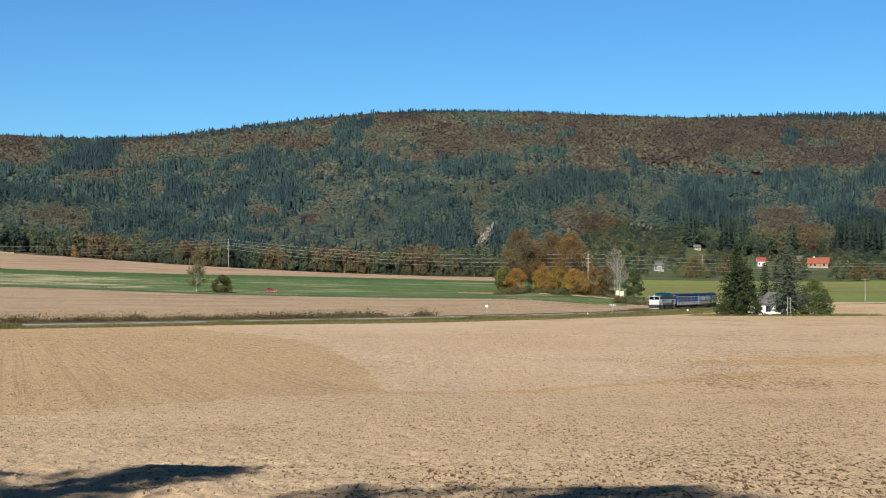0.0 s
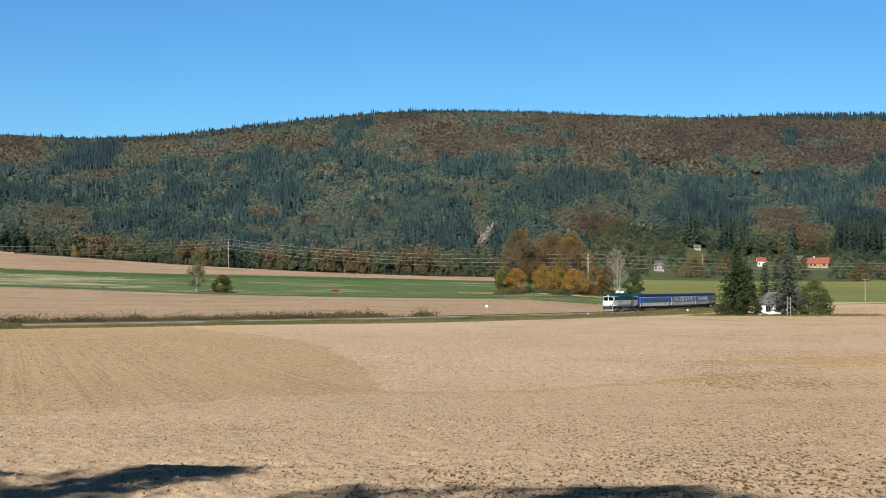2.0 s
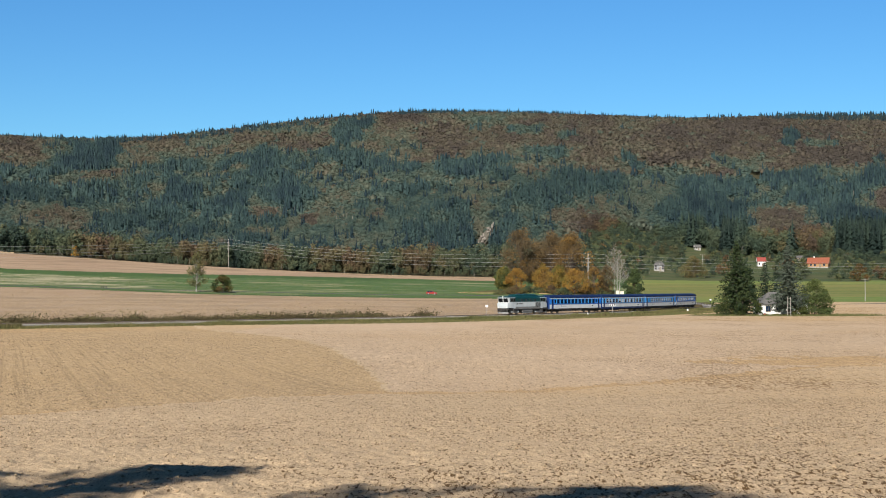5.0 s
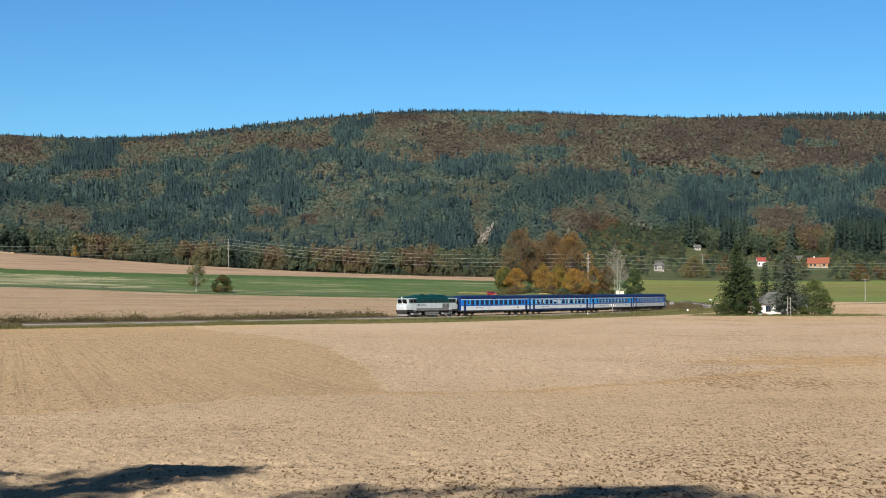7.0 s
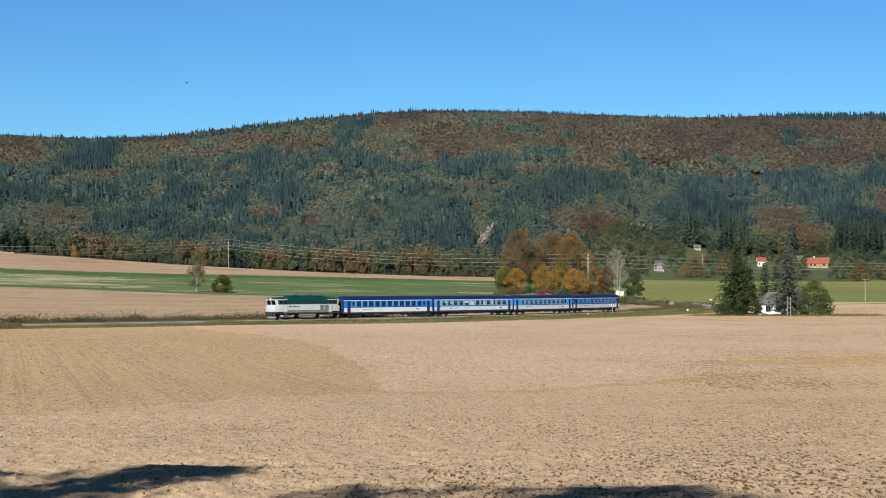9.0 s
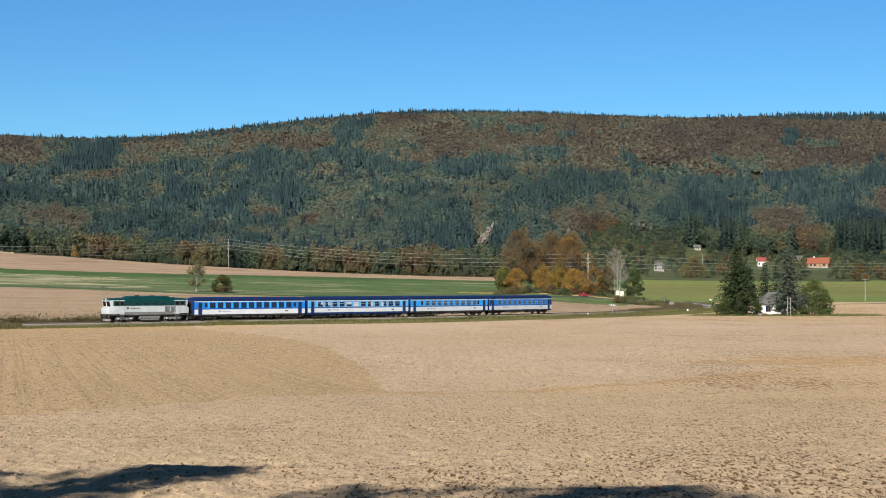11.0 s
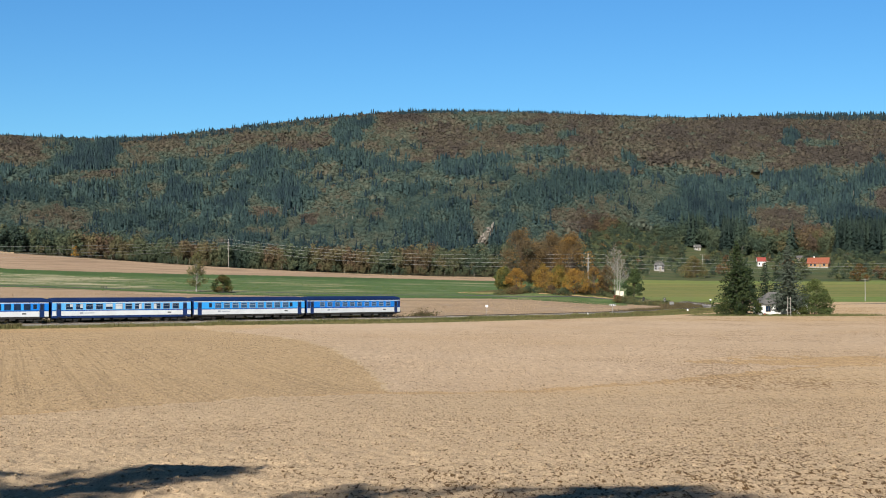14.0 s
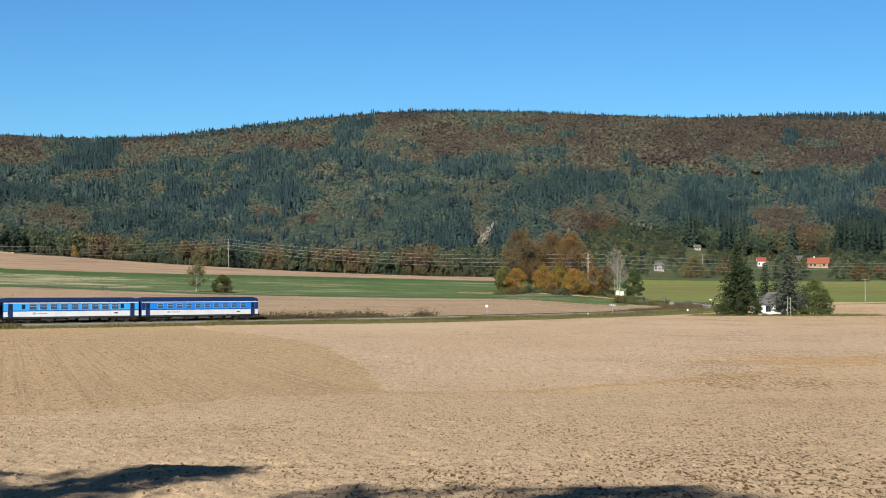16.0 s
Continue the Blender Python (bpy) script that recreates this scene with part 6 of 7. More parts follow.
# ---------------------------------------------------------------- buildings
def house(name, label, x, y, turn, w, d, wall_h, roof_h, wall, roof, windows, hip=0.0, chimneys=1, z=None, door=True):
    """A house with thick walls, a pitched roof with overhang, framed windows, a door and chimney."""
    base = thing(name, label, "house", pose(x, y, (land_at(x, y) if z is None else z) - 0.1, 0, 0, turn))
    part("wall", bm_box(-w / 2, w / 2, -d / 2, d / 2, 0, wall_h, 0.02), wall, base, "plastered wall")
    part("plinth", bm_box(-w / 2 - 0.04, w / 2 + 0.04, -d / 2 - 0.04, d / 2 + 0.04, -0.4, 0.35), M["concrete"], base, "grey plinth")
    bm = bmesh.new()
    o, t = 0.45, 0.18
    e = w / 2 + o
    a = [(-e, -d / 2 - o, wall_h - 0.12), (e, -d / 2 - o, wall_h - 0.12), (e, d / 2 + o, wall_h - 0.12), (-e, d / 2 + o, wall_h - 0.12)]
    up = [(p[0], p[1], p[2] + t) for p in a]
    r = [(-e + hip, 0, wall_h + roof_h), (e - hip, 0, wall_h + roof_h)]
    va, vu, vr = [bm.verts.new(p) for p in a], [bm.verts.new(p) for p in up], [bm.verts.new(p) for p in r]
    bm.faces.new(va[::-1])
    for i in range(4):
        bm.faces.new((va[i], va[(i + 1) % 4], vu[(i + 1) % 4], vu[i]))
    bm.faces.new((vu[0], vu[1], vr[1], vr[0]))
    bm.faces.new((vu[2], vu[3], vr[0], vr[1]))
    if hip:
        bm.faces.new((vu[1], vu[2], vr[1]))
        bm.faces.new((vu[3], vu[0], vr[0]))
    bmesh.ops.recalc_face_normals(bm, faces=bm.faces)
    top = part("roof", bm, roof, base, "pitched roof with overhanging eaves")
    if not hip:
        for q in (-1, 1):
            bm = bmesh.new()
            pts = [(-d / 2, wall_h), (d / 2, wall_h), (0, wall_h + roof_h * 0.94)]
            loft(bm, [[(q * w / 2 - q * 0.25, yy, zz) for yy, zz in pts], [(q * (w / 2 + 0.47), yy, zz) for yy, zz in pts]])
            part("gable", bm, wall, base, "gable wall")
    for i in range(chimneys):
        cx = (-0.22 + 0.5 * i) * w
        bm = bm_box(cx - 0.3, cx + 0.3, -0.25, 0.35, wall_h + roof_h * 0.5, wall_h + roof_h + 0.8)
        box(bm, cx - 0.38, cx + 0.38, -0.33, 0.43, wall_h + roof_h + 0.68, wall_h + roof_h + 0.80)
        part("chimney", bm, M["plaster"], top, "short chimney")
    for wx, wz, ww, wh in windows:
        yy = -d / 2
        bm = bmesh.new()
        for a, b, c, e2 in ((wx - ww / 2 - 0.09, wx + ww / 2 + 0.09, wz + wh, wz + wh + 0.09), (wx - ww / 2 - 0.09, wx + ww / 2 + 0.09, wz - 0.09, wz),
                           (wx - ww / 2 - 0.09, wx - ww / 2, wz, wz + wh), (wx + ww / 2, wx + ww / 2 + 0.09, wz, wz + wh), (wx - 0.03, wx + 0.03, wz, wz + wh)):
            box(bm, a, b, yy - 0.05, yy + 0.03, c, e2)
        win = part("window", bm, M["timber"], base, "wooden window frame")
        part("pane", bm_box(wx - ww / 2, wx + ww / 2, yy - 0.02, yy + 0.02, wz, wz + wh), M["glass"], win, "dark pane")
        part("sill", bm_box(wx - ww / 2 - 0.15, wx + ww / 2 + 0.15, yy - 0.16, yy + 0.02, wz - 0.15, wz - 0.09), M["concrete"], win, "sill")
    if door:
        dx = w * 0.12
        dr = part("door", bm_box(dx - 0.5, dx + 0.5, -d / 2 - 0.06, -d / 2 + 0.03, 0, 2.05, 0.01), M["timber"], base, "wooden door")
        part("handle", bm_rod((dx + 0.38, -d / 2 - 0.14, 1.05), (dx + 0.38, -d / 2 - 0.06, 1.05), 0.03), M["frame"], dr, "metal handle")
    return base


house("crossing_house", "low white railway house with a grey hipped roof under spruces", *spot(221, 374), 3, 11.6, 8.0, 2.75, 2.9, M["plaster"], M["slate"], [(-4.2, 0.95, 1.1, 1.3), (-1.6, 0.95, 1.1, 1.3), (4.0, 0.95, 1.1, 1.3)], hip=3.2, chimneys=0)
house("village_house", "white house with a red tiled roof", *spot(208.3, 928), -3, 4.6, 5.0, 3.1, 2.6, M["plaster"], M["red_tile"], [(-1.4, 1.2, 0.8, 1.1), (1.4, 1.2, 0.8, 1.1)], chimneys=0)
house("village_house", "long ochre house with an orange tiled roof", *spot(246, 924), -24, 12.4, 7.0, 2.5, 3.6, M["ochre"], M["orange_tile"], [(-4.0, 1.0, 1.1, 1.2), (-1.6, 1.0, 1.1, 1.2), (3.8, 1.0, 1.1, 1.2)])
house("village_house", "two-storey white and grey house on the slope", *spot(141.5, 872), -8, 5.6, 5.6, 3.2, 1.7, M["grey_plaster"], M["slate"], [(-1.9, 0.8, 0.9, 1.1), (0.2, 0.8, 0.9, 1.1), (2.1, 0.8, 0.9, 1.1), (-1.9, 2.3, 0.9, 0.9), (2.1, 2.3, 0.9, 0.9)], hip=1.2, chimneys=0)
house("garden_hut", "small hut with a grey roof on the slope", *spot(166.5, 1010), 10, 3.6, 3.4, 2.0, 1.7, M["dull_plaster"], M["slate"], [(-0.9, 1.0, 0.7, 0.8)], chimneys=0)
house("garden_hut", "low shed with a grey roof above the village", *spot(235, 960), -12, 6.0, 4.0, 2.2, 1.2, M["timber"], M["slate"], [(-1.5, 0.9, 0.7, 0.8)], chimneys=0)
house("garden_hut", "grey shed among bushes above the village", *spot(265, 965), 8, 6.0, 4.0, 2.2, 1.2, M["timber"], M["slate"], [(-1.5, 0.9, 0.7, 0.8)], chimneys=0)


# ---------------------------------------------------------------- power line
def line_pole(label, x, y, height, turn, z=None, double=False, group="power line poles"):
    """A concrete pole with a crossarm and insulators; returns the wire heads in the world."""
    zb = land_at(x, y) if z is None else z
    m = pose(x, y, zb - 0.1, 0, 0, turn)
    pole = thing("power_pole", label, "utility pole", m, group)
    for dx in ((-0.15, 0.15) if double else (0,)):
        part("mast", bm_rod((dx, 0, -0.3), (dx * 0.4, 0, height), 0.13, 0.085, 10), M["concrete"], pole, "tapered concrete mast")
    if double:
        bm = bmesh.new()
        for k in range(1, 8):
            zz = height * k / 8
            box(bm, -0.16, 0.16, -0.06, 0.06, zz - 0.08, zz + 0.08)
        part("rung", bm, M["concrete"], pole, "concrete cross pieces")
    heads = []
    bm = bmesh.new()
    for zz in (height - 1.6, height - 3.2, height - 4.8):
        box(bm, -0.85, 0.85, -0.07, 0.07, zz - 0.07, zz + 0.07)
    part("crossarm", bm, M["concrete"], pole, "steel crossarm")
    for px, pz in ((0, height + 0.35), (-0.8, height - 1.25), (0.8, height - 2.85), (-0.8, height - 4.45)):
        bm = bm_rod((px, 0, pz - 0.35), (px, 0, pz), 0.05, 0.09, 8)
        rod(bm, (px, 0, pz - 0.12), (px, 0, pz - 0.06), 0.12, seg=8)
        part("insulator", bm, M["lamp_glass"], pole, "ceramic insulator")
        heads.append(m @ Vector((px, 0, pz)))
    return heads


def wire(a, b, sag):
    """One conductor that sags between two heads."""
    n = 28
    bm = bmesh.new()
    prev = None
    for i in range(n + 1):
        k = i / n
        p = a.lerp(b, k) - Vector((0, 0, 4 * sag * k * (1 - k)))
        ring = [bm.verts.new(p + Vector(q)) for q in ((0.026, 0, -0.017), (-0.026, 0, -0.017), (0, 0, 0.031))]
        if prev:
            for j in range(3):
                bm.faces.new((prev[j], prev[(j + 1) % 3], ring[(j + 1) % 3], ring[j]))
        prev = ring
    me = bpy.data.meshes.new("power_wire")
    bm.to_mesh(me)
    bm.free()
    me.materials.append(M["wire"])
    thing("power_wire", "sagging aluminium conductor between the poles", "power line", group="wires of the power line", data=me)


P0 = line_pole("concrete power pole out in the meadow", -215, 640, 22.9 - land_at(-215, 640), -35)
P1 = line_pole("concrete power pole on the crest of the field", *spot(-140.5, 800), 14.5, -30)
P2 = line_pole("double concrete power pole on the knoll", *spot(95, 596), 14.6, -20, double=True)
P3 = line_pole("concrete power pole on the village slope", 300, 860, 19.6 - land_at(300, 860), 10)
for A, B, sag in ((P0, P1, 1.6), (P1, P2, 3.2), (P2, P3, 2.0)):
    for a, b in zip(A, B):
        wire(a, b, sag)


def tee_pole(label, x, y, height, group="small poles"):
    pole = thing("tee_pole", label, "utility pole", pose(x, y, land_at(x, y) - 0.1), group)
    part("mast", bm_rod((0, 0, -0.3), (0, 0, height), 0.17, 0.11, 8), M["concrete"], pole, "grey mast")
    part("crossarm", bm_box(-1.4, 1.4, -0.07, 0.07, height - 0.5, height - 0.34), M["timber"], pole, "short crossarm")
    for q in (-1.3, 0, 1.3):
        part("insulator", bm_rod((q, 0, height - 0.34), (q, 0, height - 0.02), 0.07, 0.05, 8), M["lamp_glass"], pole, "ceramic insulator")


tee_pole("T-shaped power pole in the pasture", *spot(276.3, 645), 9.6)
tee_pole("thin pole in front of the grey and white house", *spot(142, 856), 7.5)
tee_pole("thin pole on the village slope", *spot(170, 900), 9.0)
tee_pole("thin pole among the slope bushes", *spot(211, 870), 8.5)


def twin_mast(x, y):
    base = thing("line_mast", "pale twin mast with rungs beside the house", "utility pole", pose(x, y, land_at(x, y) - 0.1))
    for q in (-0.35, 0.35):
        part("mast", bm_rod((q * 1.1, 0, -0.2), (q * 0.9, 0, 4.6), 0.07, 0.055, 8), M["concrete"], base, "pale concrete leg")
    for i in range(4):
        part("rung", bm_box(-0.40, 0.40, -0.03, 0.03, 0.9 + 1.1 * i, 0.96 + 1.1 * i), M["concrete"], base, "cross rung")


twin_mast(*spot(226.5, 355))


# ---------------------------------------------------------------- road, crossing and railway signs
def road():
    """Narrow asphalt road behind the far field, over the level crossing."""
    pts = [(-330, 596), (-200, 591)] + [(q, float(road_y(q))) for q in range(-100, 71, 6)] + [(82, 572), (93, 566), (110, 568), (150, 590), (230, 640)]
    p = [Vector((x, y, 0)) for x, y in pts]
    dense = []
    for i in range(len(p) - 1):
        a, b = p[i], p[i + 1]
        n = max(2, int((b - a).length / 4))
        dense += [a.lerp(b, k / n) for k in range(n)]
    for _ in range(6):
        dense = [dense[0]] + [(dense[i - 1] + dense[i] * 2 + dense[i + 1]) / 4 for i in range(1, len(dense) - 1)] + [dense[-1]]
    rings = []
    X = np.array([q.x for q in dense])
    Y = np.array([q.y for q in dense])
    Z = land(X, Y, line_distance(X, Y)[0])
    Z = np.where(np.hypot(X - 93, Y - 566) < 7, -0.02, Z + 0.10)
    bm = bmesh.new()
    for i, q in enumerate(dense):
        d = (dense[min(i + 1, len(dense) - 1)] - dense[max(i - 1, 0)]).normalized()
        nrm = Vector((-d.y, d.x, 0)) * 2.2
        z = Vector((0, 0, Z[i]))
        rings.append([q - nrm + z - Vector((0, 0, 0.4)), q + nrm + z - Vector((0, 0, 0.4)), q + nrm + z, q - nrm + z])
    loft(bm, rings)
    me = bpy.data.meshes.new("road")
    bm.to_mesh(me)
    bm.free()
    me.materials.append(M["asphalt"])
    thing("road", "narrow grey asphalt road behind the field", "road", kind="structure", data=me)


road()


def garden_grass():
    """Unmown grass and weeds round the crossing house."""
    rng = np.random.default_rng(95)
    n = 5000
    a, r = rng.uniform(0, 2 * math.pi, n), np.sqrt(rng.random(n))
    x, y = 82 + 23 * r * np.cos(a), 364 + 12 * r * np.sin(a)
    z = land(x, y, line_distance(x, y)[0]) - 0.05
    h, w, t = rng.uniform(0.15, 0.55, n), rng.uniform(0.06, 0.16, n), rng.uniform(0, math.pi, n)
    v = np.stack([np.stack([x - w * np.cos(t), y - w * np.sin(t), z], 1), np.stack([x + w * np.cos(t), y + w * np.sin(t), z], 1), np.stack([x + rng.normal(0, 0.12, n), y, z + h], 1)], 1).reshape(-1, 3)
    me = mesh_np("garden_grass", v, np.arange(3 * n).reshape(n, 3), M["grass_blades"], np.repeat(np.clip(rng.normal(0.25, 0.2, n), 0, 1), 3))
    thing("garden_grass", "unmown grass and weeds round the house", "undergrowth", kind="stuff", data=me)


garden_grass()


def beside(s, side):
    x, y, th = on_line(s, side)
    return float(x), float(y), float(land(np.array([x]), np.array([y]), np.array([side]))[0]), math.degrees(th)


def approach_board(s, side):
    """A white board with three slanting black bars on a post."""
    x, y, z, _ = beside(s, side)
    base = thing("approach_board", "white railway board with three slanting black bars", "railway sign", pose(x, y, z, 0, 0, -12))
    part("post", bm_rod((0, 0, -0.2), (0, 0, 2.6), 0.06, seg=8), M["concrete"], base, "grey post")
    board = part("board", bm_box(-0.66, 0.66, -0.09, -0.06, 2.10, 2.55, 0.01), M["white"], base, "white board")
    for q in (-0.42, 0.0, 0.42):
        bm = bmesh.new()
        loft(bm, [[(q - 0.20, yy, 2.12), (q + 0.06, yy, 2.12), (q + 0.20, yy, 2.53), (q - 0.06, yy, 2.53)] for yy in (-0.096, -0.088)])
        part("bar", bm, M["rubber"], board, "slanting black bar")


approach_board(185.25, 3.2)


def plate_sign(label, x, y, z, high, w, h):
    base = thing("plate_sign", label, "railway sign", pose(x, y, z, 0, 0, -5))
    part("post", bm_rod((0, 0, -0.2), (0, 0, high), 0.05, seg=8), M["concrete"], base, "grey post")
    part("plate", bm_box(-w / 2, w / 2, -0.08, -0.05, high - h, high, 0.01), M["white"], base, "white plate")


x, y, z, _ = beside(142.5, -4.2)
plate_sign("small white plate on a post beyond the line", x, y, z, 2.7, 0.55, 0.45)
x, y, z, _ = beside(414, 6.0)
plate_sign("white plate beside the level crossing", x, y, z, 2.0, 0.65, 0.5)


def distance_stone(s, side, w):
    x, y, z, th = beside(s, side)
    base = thing("distance_stone", "low whitewashed distance stone beside the ballast", "marker stone", pose(x, y, z, 0, 0, -8), "distance stones")
    bm = bmesh.new()
    loft(bm, [[(-w / 2 * k, -0.18 * k, zz), (w / 2 * k, -0.18 * k, zz), (w / 2 * k, 0.18 * k, zz), (-w / 2 * k, 0.18 * k, zz)] for zz, k in ((-0.2, 1.05), (0.5, 1.0), (0.68, 0.8))])
    part("block", bm, M["white"], base, "whitewashed block")


distance_stone(238.25, 3.6, 0.42)
distance_stone(173, 3.0, 0.28)


def crossing_signal(x, y, pale):
    z = land_at(x, y)
    base = thing("crossing_signal", "level-crossing warning signal with dark backboard", "traffic signal", pose(x, y, z - 0.1, 0, 0, 10), "crossing signals")
    part("post", bm_rod((0, 0, -0.2), (0, 0, 2.9), 0.07, seg=8), M["concrete"], base, "grey post")
    board = part("backboard", bm_box(-0.45, 0.45, -0.10, -0.05, 1.7, 3.0, 0.02), M["rubber"], base, "dark backboard")
    for q, zz in ((-0.2, 2.1), (0.2, 2.1), (0, 2.6)):
        part("lamp", bm_rod((q, -0.10, zz), (q, -0.2, zz), 0.13, seg=12), M["lamp_glass"] if pale else M["under"], board, "round signal lamp")


crossing_signal(*spot(131.3, 556), False)
crossing_signal(*spot(145, 556), True)


def relay_cabinet(label, x, y, w, h, paint):
    z = land_at(x, y)
    base = thing("relay_cabinet", label, "cabinet", pose(x, y, z - 0.05, 0, 0, 8), "relay cabinets")
    body = part("body", bm_box(-w / 2, w / 2, -0.4, 0.4, 0.15, h, 0.03), paint, base, "painted cabinet body")
    part("lid", bm_box(-w / 2 - 0.08, w / 2 + 0.08, -0.48, 0.48, h, h + 0.10, 0.03), M["concrete"], base, "flat lid")
    part("door", bm_box(-w / 2 + 0.1, w / 2 - 0.1, -0.43, -0.40, 0.3, h - 0.12, 0.005), paint, body, "cabinet door")
    part("plinth", bm_box(-w / 2, w / 2, -0.38, 0.38, -0.3, 0.16), M["concrete"], base, "concrete plinth")


relay_cabinet("pale cream relay cabinet beside the crossing", *spot(114.2, 584), 1.3, 3.1, M["cream"])
relay_cabinet("pale cream relay cabinet beside the crossing", *spot(117.0, 584), 1.4, 3.0, M["cream"])
relay_cabinet("grey steel cabinet in the thicket by the line", *spot(149.5, 535), 1.5, 1.6, M["tank_grey"])


def garden_box(label, x, y, w, h, paint):
    base = thing("garden_box", label, "box", pose(x, y, land_at(x, y) - 0.05, 0, 0, 6), "boxes before the house")
    part("body", bm_box(-w / 2, w / 2, -0.3, 0.3, 0.0, h, 0.03), paint, base, "painted box body")
    part("lid", bm_box(-w / 2 - 0.05, w / 2 + 0.05, -0.35, 0.35, h, h + 0.06, 0.02), M["concrete"], base, "flat lid")


for label, b, w, h, paint in (("small white box standing before the house", 207.6, 0.6, 0.5, M["dull_plaster"]), ("small red box standing before the house", 210.4, 0.3, 0.6, M["red_tile"]),
                              ("low white box standing before the house", 213.6, 0.7, 0.4, M["dull_plaster"]), ("low white box under the spruce", 235, 0.8, 0.5, M["dull_plaster"])):
    garden_box(label, *spot(b, 360), w, h, paint)


def bridge_rail(x, y):
    base = thing("culvert_railing", "short dark railing over a culvert in the meadow", "railing", pose(x, y, land_at(x, y) - 0.05))
    for q in (-1.1, 0, 1.1):
        part("post", bm_rod((q, 0, -0.2), (q, 0, 0.75), 0.09, seg=8), M["under"], base, "dark post")
    for zz in (0.72, 0.4):
        part("bar", bm_box(-1.3, 1.3, -0.07, 0.07, zz - 0.08, zz + 0.08, 0.02), M["under"], base, "dark rail")


bridge_rail(*spot(-222, 593))


def outcrop(x, y):
    """A pale rock face in the wood."""
    base = thing("rock_outcrop", "pale weathered rock face among the trees", "rock", pose(x, y, land_at(x, y)))
    rng = random.Random(5)
    for i in range(15):
        bm = bmesh.new()
        bmesh.ops.create_icosphere(bm, subdivisions=3, radius=1.0)
        k = i / 14
        sx, sy, sz = rng.uniform(0.5, 1.15), rng.uniform(0.8, 1.4), rng.uniform(0.7, 1.7)
        cx, cy, cz = -5.5 + 10.0 * k + rng.uniform(-1.6, 1.6), 3.0 * k + rng.uniform(-0.8, 0.8), 12.5 * k ** 1.3 + rng.uniform(-0.6, 0.9)
        for p in bm.verts:
            q = p.co * (1 + 0.45 * noise.noise(p.co * 2.3 + Vector((i * 5, 0, 0))))
            p.co = (cx + q.x * sx, cy + q.y * sy, cz + q.z * sz)
        part("boulder", bm, M["rock"], base)
    # scree and core that carry the boulders
    bm = bmesh.new()
    bmesh.ops.create_icosphere(bm, subdivisions=4, radius=1.0)
    for p in bm.verts:
        q = p.co * (1 + 0.35 * noise.noise(p.co * 3.1 + Vector((3, 1, 0))))
        p.co = (0.0 + q.x * 3.2 + q.z * 4.4, 3.6 + q.y * 2.6, 4.0 + q.z * 7.0)
    # a darker rock colour stands in for the shade between boulders
    part("rock_core", bm, M["dark_rock"], base, "shaded rock between the boulders")


outcrop(*spot(27.2, slope_y(27.2, 27.5)))


# ---------------------------------------------------------------- red car
def red_car():
    """A small red hatchback; x points forward."""
    car = thing("car", "small red hatchback driving along the road", "car")
    side = [(-2.0, 0.45), (-2.02, 0.85), (-1.9, 1.0), (1.0, 0.98), (1.85, 0.82), (2.02, 0.62), (1.98, 0.35), (-1.95, 0.35)]
    bm = bmesh.new()
    loft(bm, [[(x * k, y, z) for x, z in side] for y, k in ((-0.84, 0.97), (-0.80, 1.0), (0.80, 1.0), (0.84, 0.97))])
    part("body", bm, M["red_paint"], car, "red painted body")
    cabin = [(-1.85, 0.96), (-1.45, 1.40), (-1.1, 1.46), (0.05, 1.46), (0.95, 0.97)]
    bm = bmesh.new()
    loft(bm, [[(x, y * (1 - 0.25 * (z - 0.96)), z) for x, z in cabin] for y in (-0.78, 0.78)])
    part("cabin", bm, M["glass"], car, "dark cabin glazing")
    part("roof", bm_box(-1.42, 0.08, -0.68, 0.68, 1.43, 1.49, 0.02), M["red_paint"], car, "red roof")
    for x0, x1 in ((0.05, 0.93), (-1.45, -1.85), (-0.6, -0.6)):
        for q in (-1, 1):
            part("pillar", bm_rod((x0, q * 0.69, 1.45), (x1, q * 0.79, 0.97), 0.05, seg=6), M["red_paint"], car)
    for x in (-1.25, 1.28):
        for q in (-0.74, 0.74):
            bm = bm_rod((0, -0.1, 0), (0, 0.1, 0), 0.31, seg=20)
            wh = part("wheel", bm, M["rubber"], car, "black tyre")
            wh.matrix_basis = pose(x, q, 0.31)
            bm = bm_rod((0, -0.115, 0), (0, 0.115, 0), 0.19, seg=12)
            for a in range(5):
                box(bm, -0.02, 0.02, -0.118, 0.118, 0.02, 0.17)
            part("rim", bm, M["frame"], wh, "grey rim")
    for q in (-0.62, 0.62):
        part("headlight", bm_box(1.90, 2.03, q - 0.17, q + 0.17, 0.62, 0.78, 0.03), M["lamp_glass"], car, "clear headlight")
        part("tail_light", bm_box(-2.03, -1.95, q - 0.13, q + 0.13, 0.72, 0.92, 0.02), M["red_tile"], car, "red tail light")
    for x in (-1.99, 2.0):
        part("bumper", bm_box(x - 0.08, x + 0.08, -0.8, 0.8, 0.34, 0.54, 0.04), M["red_paint"], car, "red bumper")
        part("number_plate", bm_box(x - 0.1, x + 0.1, -0.26, 0.26, 0.42, 0.52), M["white"], car, "plain white plate")
    return car


CAR = red_car()


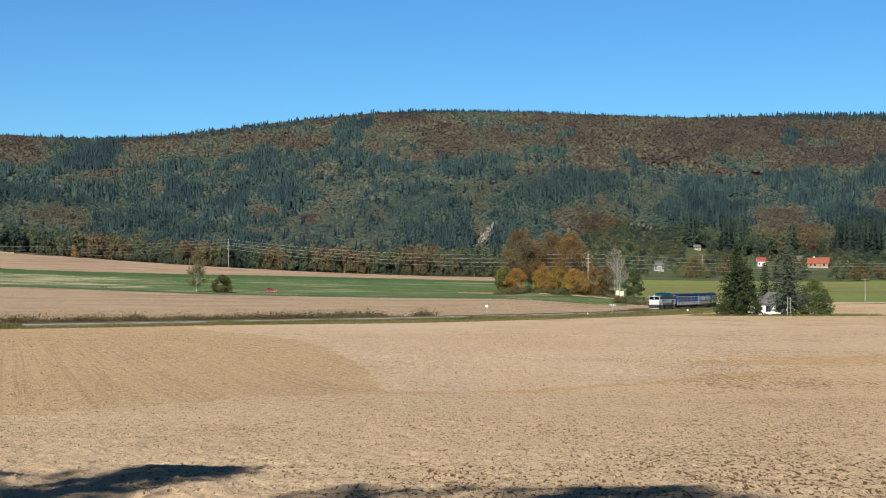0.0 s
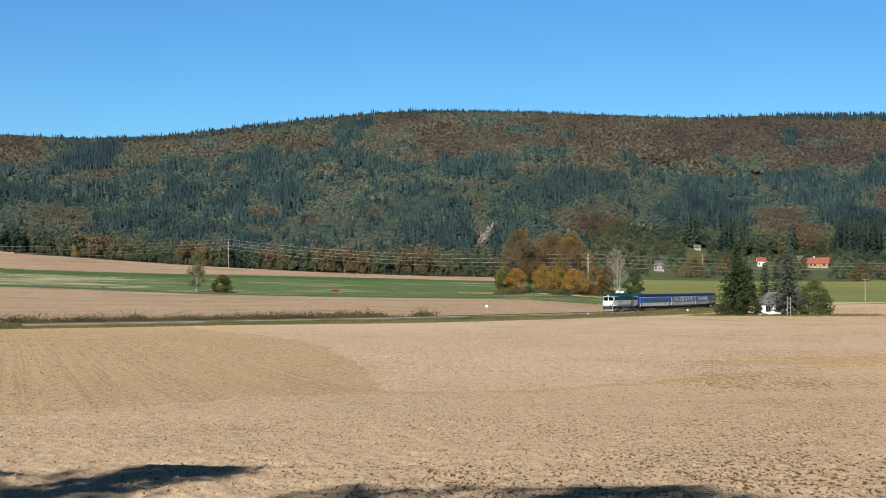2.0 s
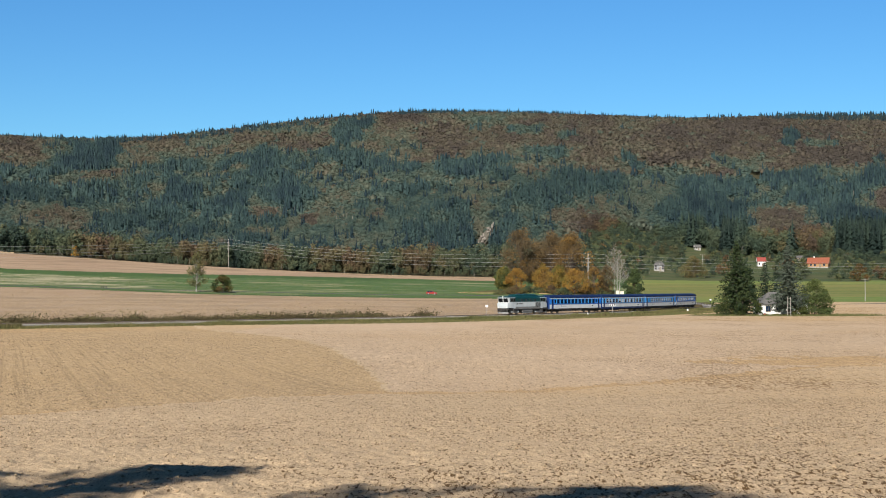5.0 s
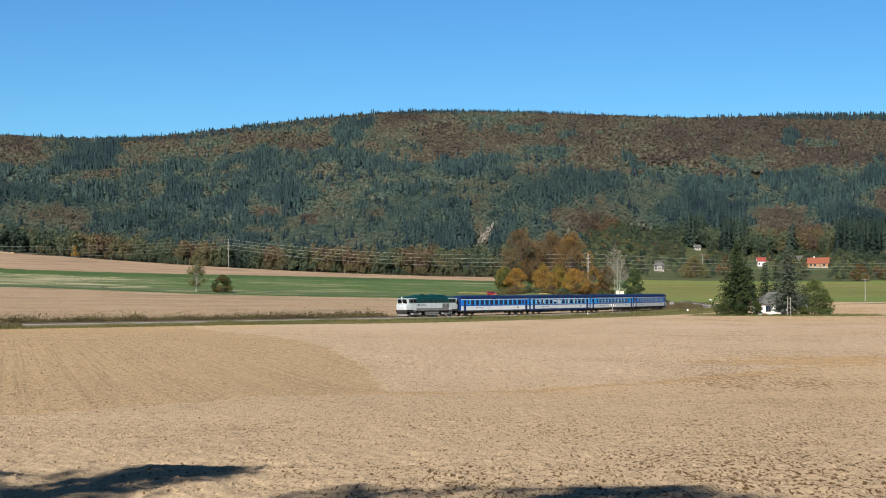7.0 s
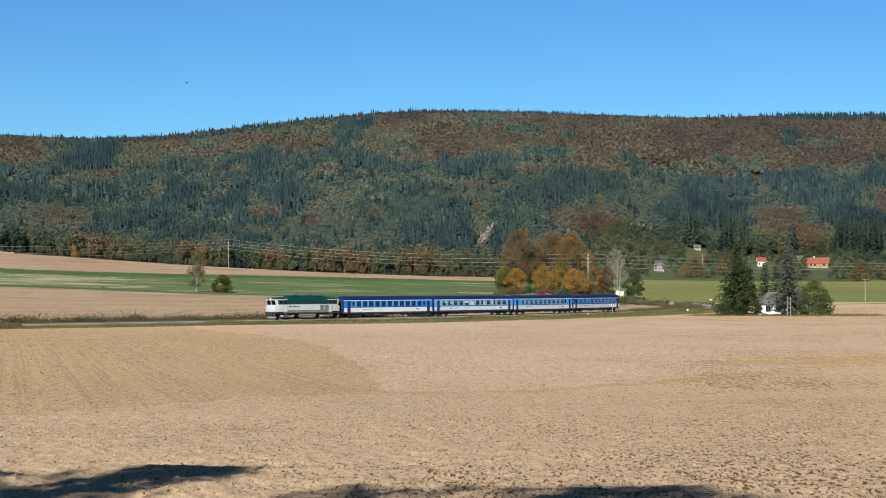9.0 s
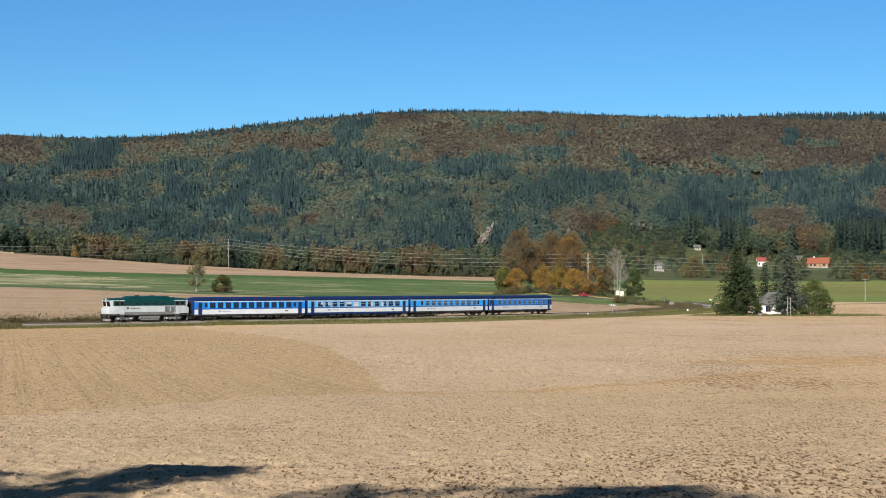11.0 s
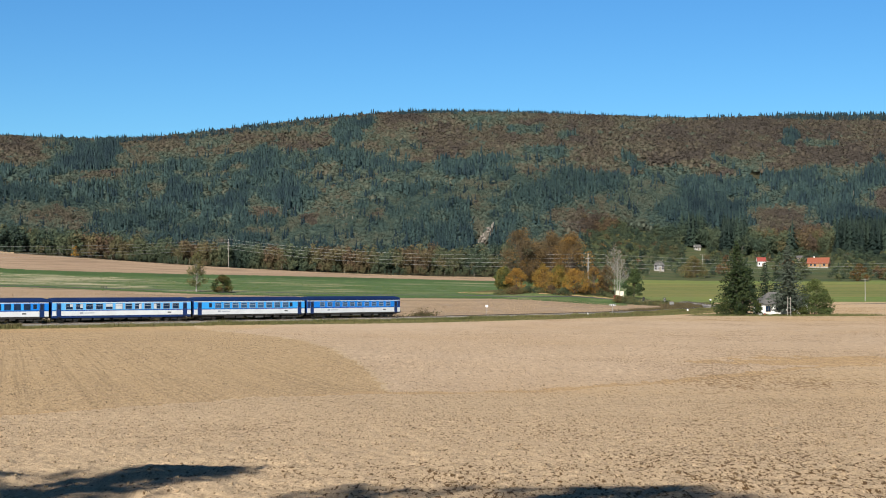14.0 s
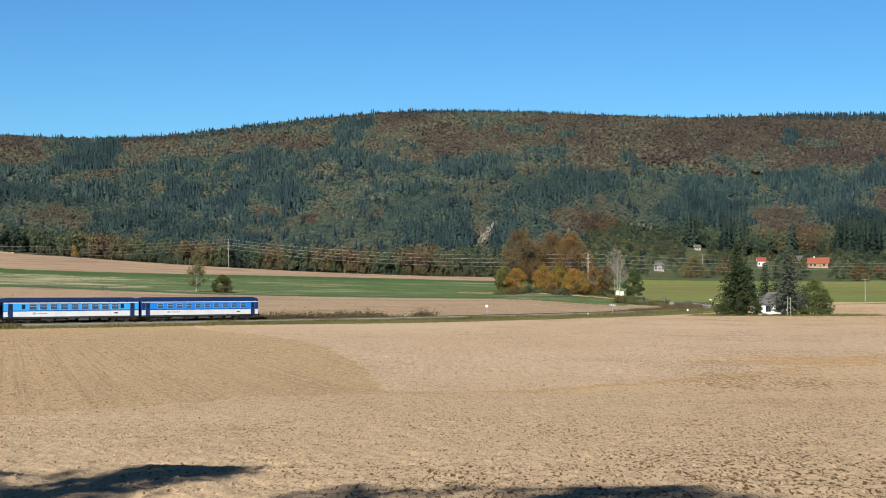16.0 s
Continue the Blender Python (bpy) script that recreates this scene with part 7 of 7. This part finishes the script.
# ---------------------------------------------------------------- flying insects
def insect(label):
    base = thing("flying_insect", label, "insect", group="insects over the field")
    bm = bmesh.new()
    bmesh.ops.create_icosphere(bm, subdivisions=2, radius=1.0, matrix=Matrix.Diagonal((0.010, 0.0045, 0.0045, 1)))
    part("body", bm, M["insect"], base, "dark slender body")
    for q in (-1, 1):
        bm = bmesh.new()
        loft(bm, [[(0.004, q * 0.002, z), (0.006, q * 0.014, z), (-0.002, q * 0.016, z), (-0.004, q * 0.003, z)] for z in (0.003, 0.0035)])
        part("wing", bm, M["insect"], base, "thin dark wing")
    return base


INSECTS = [insect("dark insect that climbs over the field"), insect("tiny dark insect that crosses the sky")]


# ---------------------------------------------------------------- what moves
def motions():
    times = [0.5 * i for i in range(33)]
    walk(LOCO, [(t, on_rails(nose_place(t) - 0.72, 15.9, 4.60)) for t in times])
    for i, (car, length) in enumerate(COACHES):
        start = 15.64 + sum(q for _, q in COACHES[:i])
        walk(car, [(t, on_rails(nose_place(t) + start, length, length / 2 - 3.45)) for t in times])
    # every wheelset turns by the way it has rolled
    steps = [i / 30 for i in range(481)]
    rolled = [nose_place(0) - nose_place(t) for t in steps]
    for w in WHEELS:
        x, r = w.location.x, w.location.z
        walk(w, [(t, pose(x, 0, r, 0, math.degrees(d / r) % 360, 0)) for t, d in zip(steps, rolled)])
    # the red car slows towards the level crossing
    rows, far, last = [], [], None
    for t, b in CAR_BEARING:
        x = car_place(b)
        y = float(road_y(x))
        y0, y1 = float(road_y(x - 1.3)), float(road_y(x + 1.3))
        z0, z1 = (float(land(np.array([q]), np.array([p]))[0]) for q, p in ((x - 1.3, y0), (x + 1.3, y1)))
        rows.append((t, pose(x, y, (z0 + z1) / 2 + 0.10, 0, -math.degrees(math.atan2(z1 - z0, 2.6)), math.degrees(math.atan2(y1 - y0, 2.6)))))
        far.append(0.0 if last is None else far[-1] + math.hypot(x - last[0], y - last[1]))
        last = (x, y)
    walk(CAR, rows)
    ts = [t for t, _ in CAR_BEARING]
    for w in [c for c in CAR.children if c.name.startswith("wheel")]:
        p = w.location.copy()
        walk(w, [(t, pose(*p, 0, math.degrees(float(np.interp(t, ts, far)) / 0.31) % 360, 0)) for t in steps])
    climb = [(0.0, -3.0, 12.0, 3.6), (7.6, -2.0, 12.0, 3.7), (8.4, -1.85, 12.0, 5.9), (8.8, -1.90, 12.0, 7.05), (9.0, -2.02, 12.0, 7.39), (9.2, -2.09, 12.0, 7.72), (10.2, -2.4, 12.0, 9.6), (16.0, -4.0, 12.0, 16.0)]
    cross = [(0.0, -6.5, 14.0, 12.0), (11.0, -4.9, 14.0, 9.6), (12.3, -3.40, 14.0, 7.82), (12.5, -3.20, 14.0, 7.61), (12.7, -3.05, 14.0, 7.48), (13.1, -3.70, 14.0, 7.69), (13.8, -4.9, 14.0, 8.0), (16.0, -9.0, 14.0, 9.0)]
    for ob, path in zip(INSECTS, (climb, cross)):
        walk(ob, [(t, pose(x, y, z, 0, -35, 20)) for t, x, y, z in path])


motions()
